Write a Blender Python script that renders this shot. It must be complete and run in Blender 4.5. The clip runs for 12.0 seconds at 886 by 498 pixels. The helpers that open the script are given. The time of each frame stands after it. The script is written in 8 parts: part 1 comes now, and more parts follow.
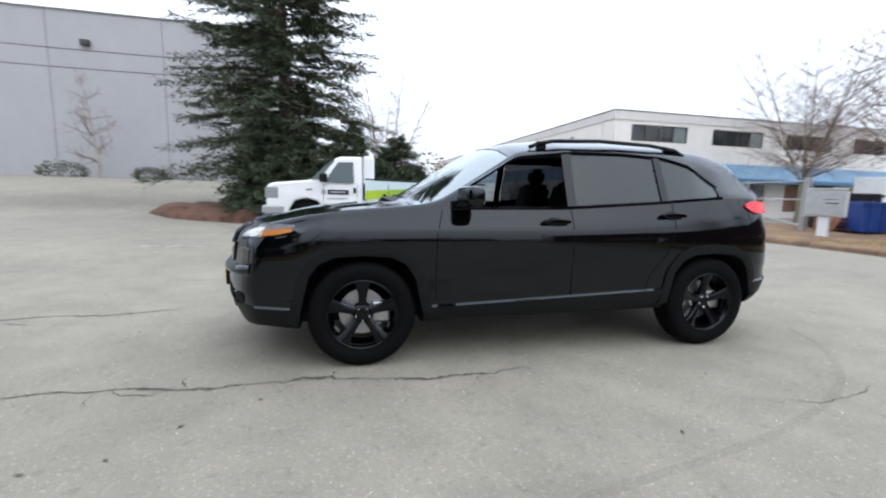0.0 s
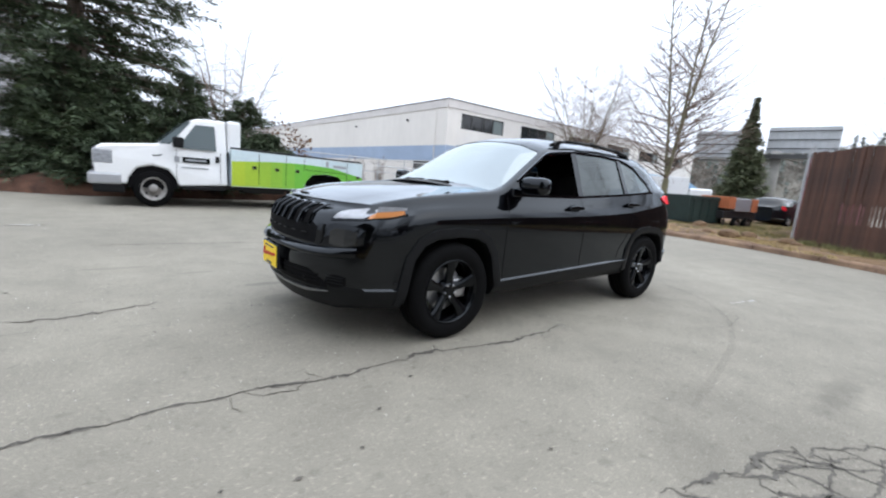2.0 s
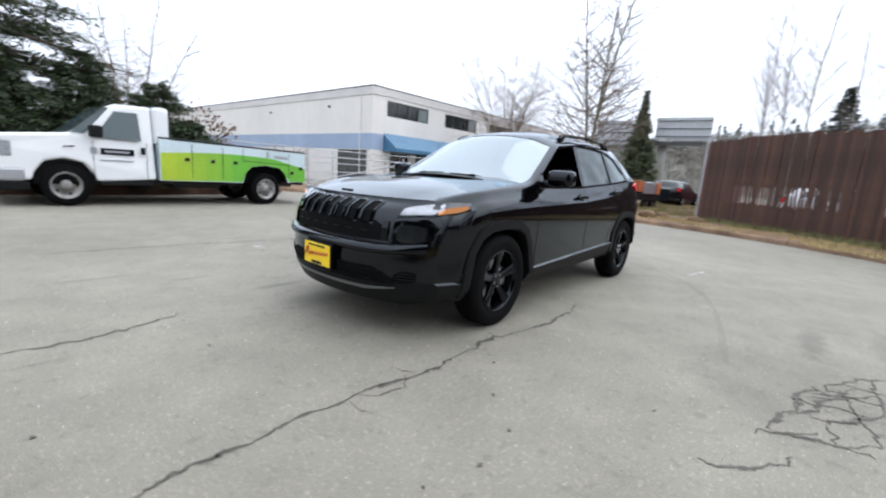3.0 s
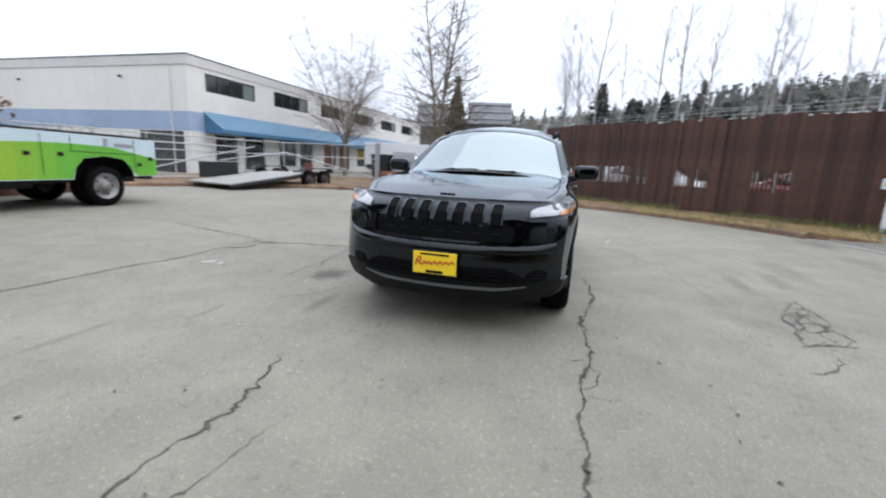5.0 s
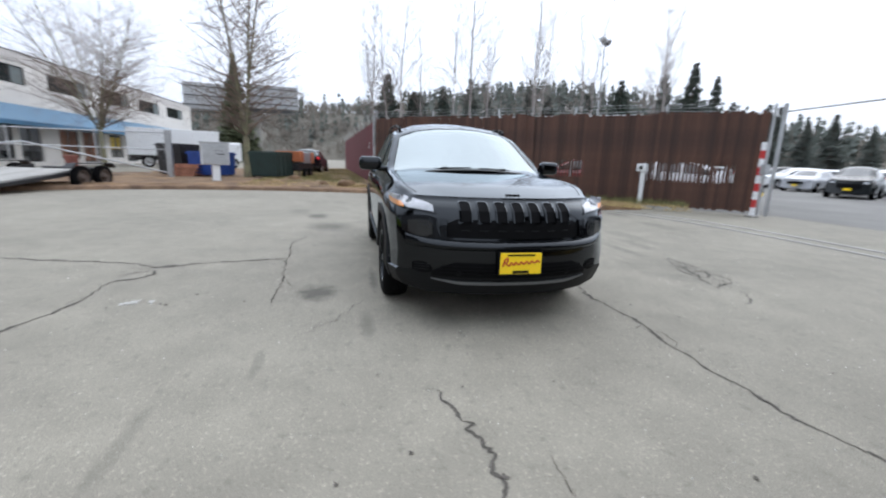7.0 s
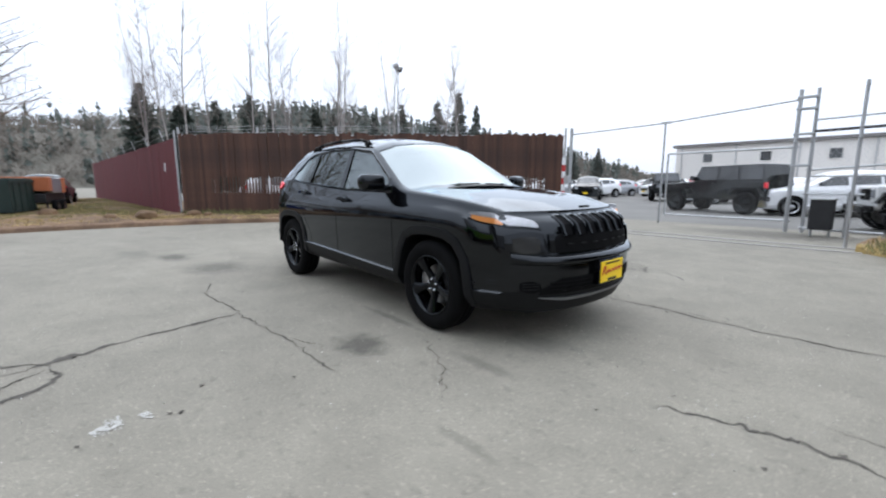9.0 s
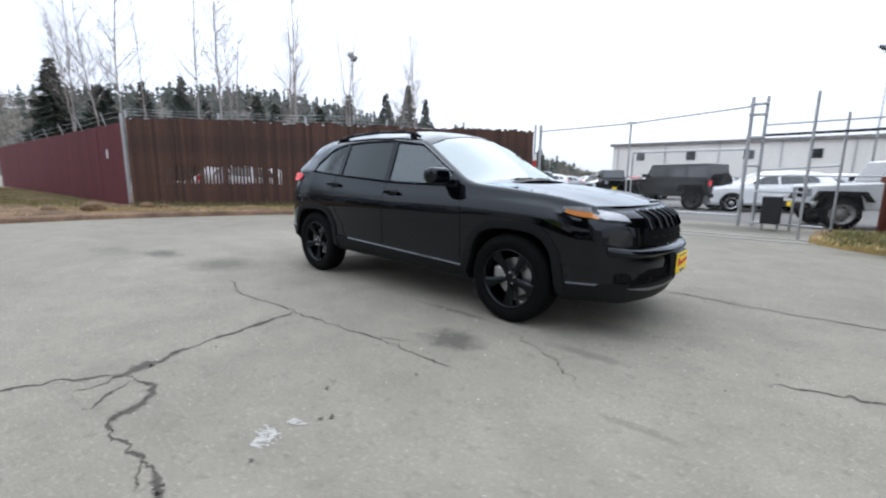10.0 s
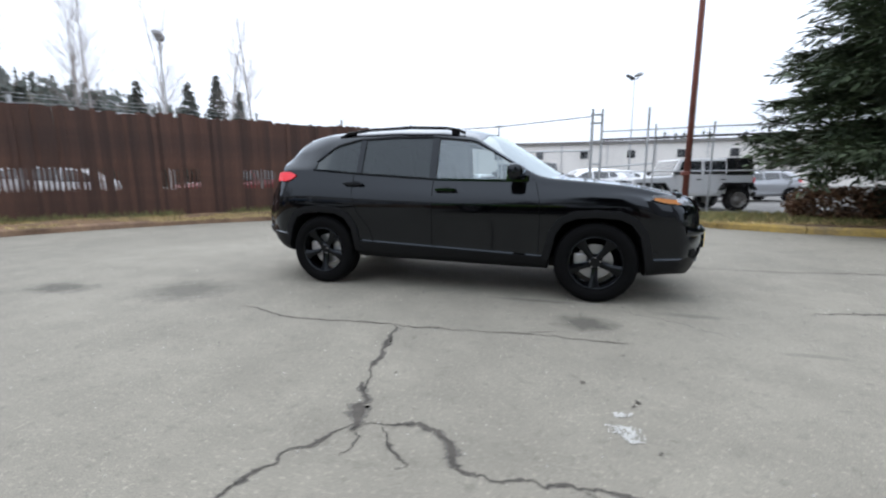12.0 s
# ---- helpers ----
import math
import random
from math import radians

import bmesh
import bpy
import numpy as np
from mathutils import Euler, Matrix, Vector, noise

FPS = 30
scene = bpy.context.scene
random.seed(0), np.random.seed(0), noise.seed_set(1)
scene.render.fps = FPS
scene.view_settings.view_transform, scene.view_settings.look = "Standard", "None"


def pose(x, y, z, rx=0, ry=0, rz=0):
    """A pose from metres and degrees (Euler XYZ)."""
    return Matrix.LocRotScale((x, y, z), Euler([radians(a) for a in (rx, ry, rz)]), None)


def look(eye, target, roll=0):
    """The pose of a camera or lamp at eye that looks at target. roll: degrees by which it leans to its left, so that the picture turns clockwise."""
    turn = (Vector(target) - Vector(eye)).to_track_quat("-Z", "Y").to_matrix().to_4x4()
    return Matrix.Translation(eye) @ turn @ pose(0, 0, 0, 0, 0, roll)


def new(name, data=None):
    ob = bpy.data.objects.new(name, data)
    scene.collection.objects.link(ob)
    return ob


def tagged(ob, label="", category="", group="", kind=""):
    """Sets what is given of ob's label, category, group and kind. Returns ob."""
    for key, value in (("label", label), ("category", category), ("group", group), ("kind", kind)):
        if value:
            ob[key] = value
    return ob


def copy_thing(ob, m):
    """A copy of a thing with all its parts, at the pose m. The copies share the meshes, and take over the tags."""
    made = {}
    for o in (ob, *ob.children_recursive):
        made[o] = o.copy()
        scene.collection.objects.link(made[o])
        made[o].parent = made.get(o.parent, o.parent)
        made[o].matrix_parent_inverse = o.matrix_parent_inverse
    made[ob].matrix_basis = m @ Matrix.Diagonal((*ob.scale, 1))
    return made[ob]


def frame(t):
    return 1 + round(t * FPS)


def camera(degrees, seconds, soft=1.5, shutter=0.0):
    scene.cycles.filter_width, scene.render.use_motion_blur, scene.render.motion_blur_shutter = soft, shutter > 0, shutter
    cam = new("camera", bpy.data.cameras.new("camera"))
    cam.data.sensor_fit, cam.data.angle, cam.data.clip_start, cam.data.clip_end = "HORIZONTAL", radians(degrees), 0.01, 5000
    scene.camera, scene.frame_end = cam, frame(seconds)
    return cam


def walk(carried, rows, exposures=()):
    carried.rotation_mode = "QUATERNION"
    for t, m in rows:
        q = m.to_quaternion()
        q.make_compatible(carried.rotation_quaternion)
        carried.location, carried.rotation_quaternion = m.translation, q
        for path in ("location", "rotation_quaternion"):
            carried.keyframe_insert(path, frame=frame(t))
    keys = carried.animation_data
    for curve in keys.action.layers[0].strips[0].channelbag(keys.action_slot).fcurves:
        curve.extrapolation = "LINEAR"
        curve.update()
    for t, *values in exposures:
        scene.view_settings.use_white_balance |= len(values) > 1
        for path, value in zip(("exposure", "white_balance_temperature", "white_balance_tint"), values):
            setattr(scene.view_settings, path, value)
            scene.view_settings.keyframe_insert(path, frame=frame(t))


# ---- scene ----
cam = camera(93.0, 12.0, soft=2.1, shutter=0.5)
PATH = [
    (0, (-1.442, -3.616, 1.17), (-1.002, -1.683, 0.903), 1.5),
    (0.5, (-1.878, -3.53, 1.194), (-1.201, -1.665, 0.948), 3.8),
    (1, (-2.345, -3.461, 1.182), (-1.536, -1.65, 0.93), 4.6),
    (1.5, (-2.779, -3.305, 1.134), (-1.791, -1.598, 0.801), 3.7),
    (2, (-3.236, -3.127, 1.145), (-2.012, -1.579, 0.818), 4.7),
    (2.5, (-3.622, -2.851, 1.099), (-2.293, -1.405, 0.72), 4.6),
    (3, (-4.0, -2.549, 1.129), (-2.499, -1.276, 0.774), 3.9),
    (5, (-4.998, -0.812, 1.17), (-3.114, -0.271, 0.774), 2.7),
    (5.5, (-5.157, -0.336, 1.196), (-3.208, -0.085, 0.822), 2.1),
    (6, (-5.214, 0.164, 1.179), (-3.245, 0.215, 0.829), -0.2),
    (6.5, (-5.147, 0.65, 1.2), (-3.19, 0.52, 0.805), -0.2),
    (7, (-5.033, 1.149, 1.198), (-3.122, 0.728, 0.786), 2.0),
    (9, (-3.822, 2.891, 1.135), (-2.329, 1.596, 0.827), -0.1),
    (9.5, (-3.492, 3.288, 1.14), (-2.105, 1.887, 0.8), -0.0),
    (10, (-3.078, 3.641, 1.132), (-1.781, 2.157, 0.796), 0.8),
    (10.5, (-2.673, 4.004, 1.136), (-1.556, 2.379, 0.8), 0.8),
    (11, (-2.173, 4.274, 1.121), (-1.147, 2.593, 0.77), -0.2),
    (11.5, (-1.655, 4.538, 1.12), (-0.825, 2.743, 0.826), -0.4),
    (12, (-1.124, 4.697, 1.087), (-0.552, 2.809, 0.757), -0.2),
]
walk(cam, [(t, look(eye, target, roll)) for t, eye, target, roll in PATH], exposures=[(0.0, 0.14, 6450, 9), (2.5, 0.14, 6450, 9), (5.0, -0.04, 6430, 9), (8.0, -0.08, 6400, 9), (12.0, -0.06, 6400, 9)])

# ---- light: a white overcast winter sky ----
world = bpy.data.worlds.new("overcast_sky")
scene.world = world
world.use_nodes = True
wn, wl = world.node_tree.nodes, world.node_tree.links
wn.clear()
w_out = wn.new("ShaderNodeOutputWorld")
w_bg = wn.new("ShaderNodeBackground")
w_sky = wn.new("ShaderNodeTexSky")
w_sky.sky_type = "NISHITA"
w_sky.sun_disc = False
w_sky.sun_elevation = radians(38)
w_sky.sun_rotation = radians(150)
w_sky.altitude = 50
w_sky.dust_density = 4.0
w_mix = wn.new("ShaderNodeMix")
w_mix.data_type = "RGBA"
w_mix.inputs[0].default_value = 0.93
w_mix.inputs[7].default_value = (12.9, 13.9, 15.9, 1.0)
w_tc = wn.new("ShaderNodeTexCoord")
w_noise = wn.new("ShaderNodeTexNoise")
w_noise.inputs["Scale"].default_value = 1.6
w_noise.inputs["Detail"].default_value = 3.0
w_map = wn.new("ShaderNodeMapRange")
w_map.inputs[1].default_value = 0.3
w_map.inputs[2].default_value = 0.7
w_map.inputs[3].default_value = 0.92
w_map.inputs[4].default_value = 1.08
w_mul = wn.new("ShaderNodeMix")
w_mul.data_type = "RGBA"
w_mul.blend_type = "MULTIPLY"
w_mul.inputs[0].default_value = 1.0
wl.new(w_tc.outputs["Generated"], w_noise.inputs["Vector"])
wl.new(w_noise.outputs["Fac"], w_map.inputs[0])
wl.new(w_sky.outputs[0], w_mix.inputs[6])
w_xyz = wn.new("ShaderNodeSeparateXYZ")
w_up = wn.new("ShaderNodeMapRange")
w_up.inputs[1].default_value, w_up.inputs[2].default_value = 0.0, 1.0
w_up.inputs[3].default_value, w_up.inputs[4].default_value = 0.56, 1.36
w_rise = wn.new("ShaderNodeMix")
w_rise.data_type = "RGBA"
w_rise.blend_type = "MULTIPLY"
w_rise.inputs[0].default_value = 1.0
wl.new(w_tc.outputs["Generated"], w_xyz.inputs[0])
wl.new(w_xyz.outputs["Z"], w_up.inputs[0])
wl.new(w_mix.outputs[2], w_rise.inputs[6])
wl.new(w_up.outputs[0], w_rise.inputs[7])
wl.new(w_rise.outputs[2], w_mul.inputs[6])
wl.new(w_map.outputs[0], w_mul.inputs[7])
wl.new(w_mul.outputs[2], w_bg.inputs["Color"])
w_bg.inputs["Strength"].default_value = 0.14
wl.new(w_bg.outputs[0], w_out.inputs["Surface"])
sun = new("sun", bpy.data.lights.new("sun", "SUN"))
sun.data.energy = 0.7
sun.data.angle = radians(80)
sun.data.color = (1.0, 0.97, 0.92)
sun.matrix_world = look((0, 0, 50), (0 - 22, 20, 0))
scene.view_settings.exposure = 0.0

# ---- small builders ----
def mat(name, color, rough=0.7, metal=0.0, **kw):
    """A plain base material with two scales of variation and a fine bump."""
    m = bpy.data.materials.new(name)
    m.use_nodes = True
    nt = m.node_tree
    b = nt.nodes["Principled BSDF"]
    b.inputs["Base Color"].default_value = (*color, 1)
    b.inputs["Roughness"].default_value = rough
    b.inputs["Metallic"].default_value = metal
    if "coat" in kw:
        b.inputs["Coat Weight"].default_value = kw["coat"]
        b.inputs["Coat Roughness"].default_value = kw.get("coat_rough", 0.03)
    if "alpha" in kw:
        b.inputs["Alpha"].default_value = kw["alpha"]
    if "emit" in kw:
        b.inputs["Emission Color"].default_value = (*color, 1)
        b.inputs["Emission Strength"].default_value = kw["emit"]
    var, scale = kw.get("var", 0.0), kw.get("scale", 3.0)
    if var > 0:
        tc = nt.nodes.new("ShaderNodeTexCoord")
        n1 = nt.nodes.new("ShaderNodeTexNoise")
        n2 = nt.nodes.new("ShaderNodeTexNoise")
        mp = nt.nodes.new("ShaderNodeMapping")
        mp.inputs["Scale"].default_value = kw.get("stretch", (1, 1, 1))
        n1.inputs["Scale"].default_value = scale
        n1.inputs["Detail"].default_value = 5
        n2.inputs["Scale"].default_value = scale * kw.get("fine", 14)
        n2.inputs["Detail"].default_value = 3
        nt.links.new(tc.outputs["Object"], mp.inputs[0])
        nt.links.new(mp.outputs[0], n1.inputs["Vector"])
        nt.links.new(mp.outputs[0], n2.inputs["Vector"])
        add = nt.nodes.new("ShaderNodeMath")
        add.operation = "MULTIPLY_ADD"
        add.inputs[1].default_value = kw.get("fine_part", 0.5)
        nt.links.new(n2.outputs["Fac"], add.inputs[0])
        nt.links.new(n1.outputs["Fac"], add.inputs[2])
        mr = nt.nodes.new("ShaderNodeMapRange")
        half = 0.5 + 0.5 * kw.get("fine_part", 0.5)
        mr.inputs[1].default_value = half - 0.28
        mr.inputs[2].default_value = half + 0.28
        nt.links.new(add.outputs[0], mr.inputs[0])
        mix = nt.nodes.new("ShaderNodeMix")
        mix.data_type = "RGBA"
        dark = kw.get("dark", tuple(c * (1 - var) for c in color))
        light = kw.get("light", tuple(min(1, c * (1 + var)) for c in color))
        mix.inputs[6].default_value = (*dark, 1)
        mix.inputs[7].default_value = (*light, 1)
        nt.links.new(mr.outputs[0], mix.inputs[0])
        last = mix.outputs[2]
        if kw.get("per_piece", 0) > 0:
            oi = nt.nodes.new("ShaderNodeObjectInfo")
            pr = nt.nodes.new("ShaderNodeMapRange")
            pr.inputs[3].default_value = 1 - kw["per_piece"]
            pr.inputs[4].default_value = 1 + kw["per_piece"]
            nt.links.new(oi.outputs["Random"], pr.inputs[0])
            hs = nt.nodes.new("ShaderNodeHueSaturation")
            nt.links.new(pr.outputs[0], hs.inputs["Value"])
            nt.links.new(last, hs.inputs["Color"])
            last = hs.outputs[0]
        if kw.get("per_island", 0) > 0:
            ge = nt.nodes.new("ShaderNodeNewGeometry")
            pr = nt.nodes.new("ShaderNodeMapRange")
            pr.inputs[3].default_value = 1 - kw["per_island"]
            pr.inputs[4].default_value = 1 + kw["per_island"]
            nt.links.new(ge.outputs["Random Per Island"], pr.inputs[0])
            hs = nt.nodes.new("ShaderNodeHueSaturation")
            nt.links.new(pr.outputs[0], hs.inputs["Value"])
            nt.links.new(last, hs.inputs["Color"])
            last = hs.outputs[0]
        nt.links.new(last, b.inputs["Base Color"])
        if kw.get("bump", 0) > 0:
            bp = nt.nodes.new("ShaderNodeBump")
            bp.inputs["Strength"].default_value = kw["bump"]
            bp.inputs["Distance"].default_value = kw.get("bump_dist", 0.01)
            nt.links.new(add.outputs[0], bp.inputs["Height"])
            nt.links.new(bp.outputs[0], b.inputs["Normal"])
    return m


def empty(name, m, label, category, group="", kind=""):
    ob = new(name)
    ob.empty_display_size = 0.2
    ob.matrix_world = m
    return tagged(ob, label, category, group, kind)


def link(name, bm, material, parent=None, label="", smooth=False):
    me = bpy.data.meshes.new(name)
    bm.normal_update()
    bm.to_mesh(me)
    bm.free()
    for mm in material if isinstance(material, (list, tuple)) else [material]:
        me.materials.append(mm)
    if smooth:
        me.shade_smooth()
    ob = new(name, me)
    if parent is not None:
        ob.parent = parent
    if label:
        ob["label"] = label
    return ob


def part(name, bm, material, parent, label="", smooth=False):
    return link(name, bm, material, parent, label, smooth)


def box(bm, x0, x1, y0, y1, z0, z1, bevel=0.0):
    """An upright box, its edges bevelled, added to bm."""
    r = bmesh.ops.create_cube(bm, size=1.0, matrix=Matrix.Translation(((x0 + x1) / 2, (y0 + y1) / 2, (z0 + z1) / 2)) @ Matrix.Diagonal((abs(x1 - x0), abs(y1 - y0), abs(z1 - z0), 1)))
    if bevel > 0:
        edges = list({e for v in r["verts"] for e in v.link_edges})
        bmesh.ops.bevel(bm, geom=edges, offset=bevel, segments=2, affect="EDGES", profile=0.5)
    return bm


def boxes(*rows, bevel=0.0):
    bm = bmesh.new()
    for r in rows:
        box(bm, *r, bevel=bevel)
    return bm


def rod(bm, a, b, r, n=8, r2=None, caps=True):
    """A round bar from a to b."""
    a, b = Vector(a), Vector(b)
    d = b - a
    q = Vector((0, 0, 1)).rotation_difference(d.normalized()).to_matrix().to_4x4()
    bmesh.ops.create_cone(bm, cap_ends=caps, segments=n, radius1=r, radius2=r if r2 is None else r2, depth=d.length, matrix=Matrix.Translation((a + b) / 2) @ q)
    return bm


def rods(*rows, n=8):
    bm = bmesh.new()
    for a, b, r in rows:
        rod(bm, a, b, r, n)
    return bm


def lathe(bm, profile, n=24, m=Matrix.Identity(4), close=False):
    """Turns (radius, height) pairs round z and places the result by m."""
    rings = []
    for r, z in profile:
        rings.append([bm.verts.new(m @ Vector((r * math.cos(2 * math.pi * k / n), r * math.sin(2 * math.pi * k / n), z))) for k in range(n)])
    for a, b in zip(rings, rings[1:]):
        for k in range(n):
            bm.faces.new((a[k], a[(k + 1) % n], b[(k + 1) % n], b[k]))
    if close:
        bm.faces.new(rings[0][::-1])
        bm.faces.new(rings[-1])
    return bm


def prism(bm, outline, axis, lo, hi):
    """A flat outline given on the two other axes, pushed along axis from lo to hi."""
    def at(p, v):
        return {"x": (v, p[0], p[1]), "y": (p[0], v, p[1]), "z": (p[0], p[1], v)}[axis]
    a = [bm.verts.new(at(p, lo)) for p in outline]
    b = [bm.verts.new(at(p, hi)) for p in outline]
    bm.faces.new(a[::-1])
    bm.faces.new(b)
    for k in range(len(a)):
        j = (k + 1) % len(a)
        bm.faces.new((a[k], a[j], b[j], b[k]))
    bmesh.ops.recalc_face_normals(bm, faces=bm.faces[:])
    return bm


def soften(ob, width=0.01, segments=2, angle=35):
    md = ob.modifiers.new("edges", "BEVEL")
    md.width, md.segments, md.limit_method, md.angle_limit = width, segments, "ANGLE", radians(angle)
    return ob


def lerp(table, x):
    """A value from a table of (x, value) rows."""
    return float(np.interp(x, [r[0] for r in table], [r[1] for r in table]))

# ---- materials ----
def asphalt():
    """Old asphalt: pale stone in a grey binder, blotches, and a few oil stains of their own shape."""
    m = mat("worn_asphalt", (0.2, 0.2, 0.2), 0.85)
    nt = m.node_tree
    N, L = nt.nodes, nt.links
    b = N["Principled BSDF"]
    tc = N.new("ShaderNodeTexCoord")

    def tex(scale, detail=4, rough=0.55):
        n = N.new("ShaderNodeTexNoise")
        n.inputs["Scale"].default_value, n.inputs["Detail"].default_value, n.inputs["Roughness"].default_value = scale, detail, rough
        L.new(tc.outputs["Object"], n.inputs["Vector"])
        return n.outputs["Fac"]

    def ramp(fac, lo, hi, a, c):
        r = N.new("ShaderNodeMapRange")
        for k, v in ((1, lo), (2, hi), (3, a), (4, c)):
            r.inputs[k].default_value = v
        L.new(fac, r.inputs[0])
        return r.outputs[0]

    def times(p, q):
        x = N.new("ShaderNodeMath")
        x.operation = "MULTIPLY"
        L.new(p, x.inputs[0])
        L.new(q, x.inputs[1])
        return x.outputs[0]

    value = times(ramp(tex(0.35, 5), 0.3, 0.7, 0.84, 1.12), ramp(tex(2.6, 5), 0.3, 0.7, 0.89, 1.10))
    value = times(value, ramp(tex(190, 2, 0.6), 0.28, 0.72, 0.72, 1.28))
    value = times(value, ramp(tex(44, 5, 0.75), 0.55, 0.68, 1.0, 1.62))
    value = times(value, ramp(tex(14, 4, 0.65), 0.30, 0.44, 0.78, 1.0))
    value = times(value, ramp(tex(80, 4, 0.75), 0.30, 0.42, 0.55, 1.0))
    for x, y, rx, ry, depth in STAINS:
        mp = N.new("ShaderNodeMapping")
        mp.vector_type = "TEXTURE"
        mp.inputs["Location"].default_value = (x, y, 0)
        mp.inputs["Scale"].default_value = (rx, ry, 1)
        L.new(tc.outputs["Object"], mp.inputs[0])
        ln = N.new("ShaderNodeVectorMath")
        ln.operation = "LENGTH"
        L.new(mp.outputs[0], ln.inputs[0])
        ad = N.new("ShaderNodeMath")
        ad.operation = "MULTIPLY_ADD"
        ad.inputs[1].default_value = 1.1
        L.new(tex(7, 3), ad.inputs[0])
        L.new(ln.outputs["Value"], ad.inputs[2])
        value = times(value, ramp(ad.outputs[0], 0.95, 1.6, depth, 1.0))
    mix = N.new("ShaderNodeMix")
    mix.data_type = "RGBA"
    mix.inputs[6].default_value = (0, 0, 0, 1)
    mix.inputs[7].default_value = (0.212, 0.195, 0.158, 1)
    mix.clamp_factor = False
    L.new(value, mix.inputs[0])
    L.new(mix.outputs[2], b.inputs["Base Color"])
    bp = N.new("ShaderNodeBump")
    bp.inputs["Strength"].default_value, bp.inputs["Distance"].default_value = 0.35, 0.004
    L.new(tex(150, 3), bp.inputs["Height"])
    L.new(bp.outputs[0], b.inputs["Normal"])
    return m


STAINS = [(-1.27, 1.46, 0.26, 0.20, 0.44), (2.5, 1.55, 0.5, 0.42, 0.56), (3.83, 1.83, 0.42, 0.24, 0.46), (4.6, 2.3, 0.6, 0.3, 0.8), (-2.0, 0.5, 0.35, 0.25, 0.78), (-4.6, -0.35, 0.35, 0.22, 0.74), (-0.8, -2.6, 1.1, 0.5, 0.9), (1.4, -3.6, 0.9, 0.25, 0.84), (-1.6, -8.7, 2.2, 1.0, 0.55), (1.5, -11.5, 5.5, 1.6, 0.72), (0.35, -2.75, 0.5, 0.12, 0.72), (0.75, -3.25, 0.55, 0.16, 0.76), (-2.1, 1.05, 0.3, 0.07, 0.7), (-0.9, 0.95, 0.5, 0.05, 0.6), (-3.3, 2.1, 0.4, 0.05, 0.8), (-2.6, 1.7, 0.25, 0.04, 0.76), (4.5, -5.4, 0.7, 0.3, 0.7), (2.6, -5.2, 0.8, 0.3, 0.82), (-6.0, 3.0, 0.8, 0.5, 0.86), (-12.5, 18.0, 7.0, 4.2, 0.62)]
ASPHALT = asphalt()
DIRT = mat("verge_soil", (0.15, 0.09, 0.05), 0.95, var=0.5, scale=1.1, fine=16, bump=0.8, bump_dist=0.04, dark=(0.06, 0.035, 0.022), light=(0.25, 0.155, 0.08))
BARK = mat("bark_mulch", (0.10, 0.045, 0.03), 0.95, var=0.5, scale=3, fine=16, bump=0.9, bump_dist=0.04, dark=(0.035, 0.018, 0.013), light=(0.17, 0.085, 0.055))
KERB = mat("faded_yellow_kerb", (0.36, 0.25, 0.08), 0.9, var=0.5, scale=2.0, fine=9, bump=0.6, dark=(0.14, 0.11, 0.075), light=(0.50, 0.34, 0.08), per_piece=0.12)
KERB_RED = mat("dirty_brown_kerb", (0.20, 0.12, 0.08), 0.9, var=0.5, scale=2.0, fine=9, bump=0.6, dark=(0.10, 0.06, 0.045), light=(0.32, 0.21, 0.13), per_piece=0.12)
CONCRETE = mat("grey_concrete", (0.30, 0.29, 0.27), 0.9, var=0.2, scale=1.5, fine=20, bump=0.3)
WHITE_WALL = mat("off_white_wall_paint", (0.72, 0.69, 0.65), 0.85, var=0.07, scale=0.25, fine=9, stretch=(1, 1, 0.4))
GREY_WALL = mat("grey_wall_paint", (0.36, 0.36, 0.37), 0.85, var=0.07, scale=0.12, fine=9, stretch=(1, 1, 0.4))
BLUE_PAINT = mat("faded_blue_paint", (0.31, 0.39, 0.52), 0.8, var=0.12, scale=0.6)
BLUE_METAL = mat("blue_metal_roofing", (0.06, 0.165, 0.285), 0.45, 0.0, var=0.15, scale=0.8)
ROOFING = mat("grey_roofing", (0.18, 0.17, 0.165), 0.9, var=0.2, scale=1)
SLAT = mat("brown_fence_slat", (0.056, 0.025, 0.017), 0.75, var=0.55, scale=1.1, stretch=(3, 3, 0.7), per_piece=0.34, bump=0.2, dark=(0.026, 0.013, 0.010), light=(0.100, 0.043, 0.025))
MAROON = mat("maroon_fence_paint", (0.098, 0.013, 0.017), 0.85, var=0.18, scale=0.8, stretch=(3, 3, 0.6), per_piece=0.08)
GALV = mat("galvanised_steel", (0.42, 0.43, 0.44), 0.45, 0.7, var=0.15, scale=5)
BLACK_STEEL = mat("black_steel", (0.02, 0.02, 0.022), 0.5, 0.3, var=0.3, scale=5)
RUST = mat("rust_red_steel", (0.17, 0.055, 0.04), 0.75, var=0.35, scale=3, stretch=(1, 1, 0.3))
RUBBER = mat("black_rubber", (0.0032, 0.0032, 0.0035), 0.75, var=0.25, scale=14, bump=0.15)
PLASTIC = mat("dark_grey_cladding", (0.0068, 0.0072, 0.008), 0.5, var=0.15, scale=40, fine=8, bump=0.1, bump_dist=0.002)
CHROME = mat("chrome", (0.6, 0.6, 0.62), 0.12, 1.0)
DISC = mat("brake_disc_steel", (0.38, 0.38, 0.39), 0.35, 1.0, var=0.15, scale=12)
WHITE_PAINT = mat("white_vehicle_paint", (0.72, 0.73, 0.74), 0.3, coat=0.6, var=0.05, scale=1.2)
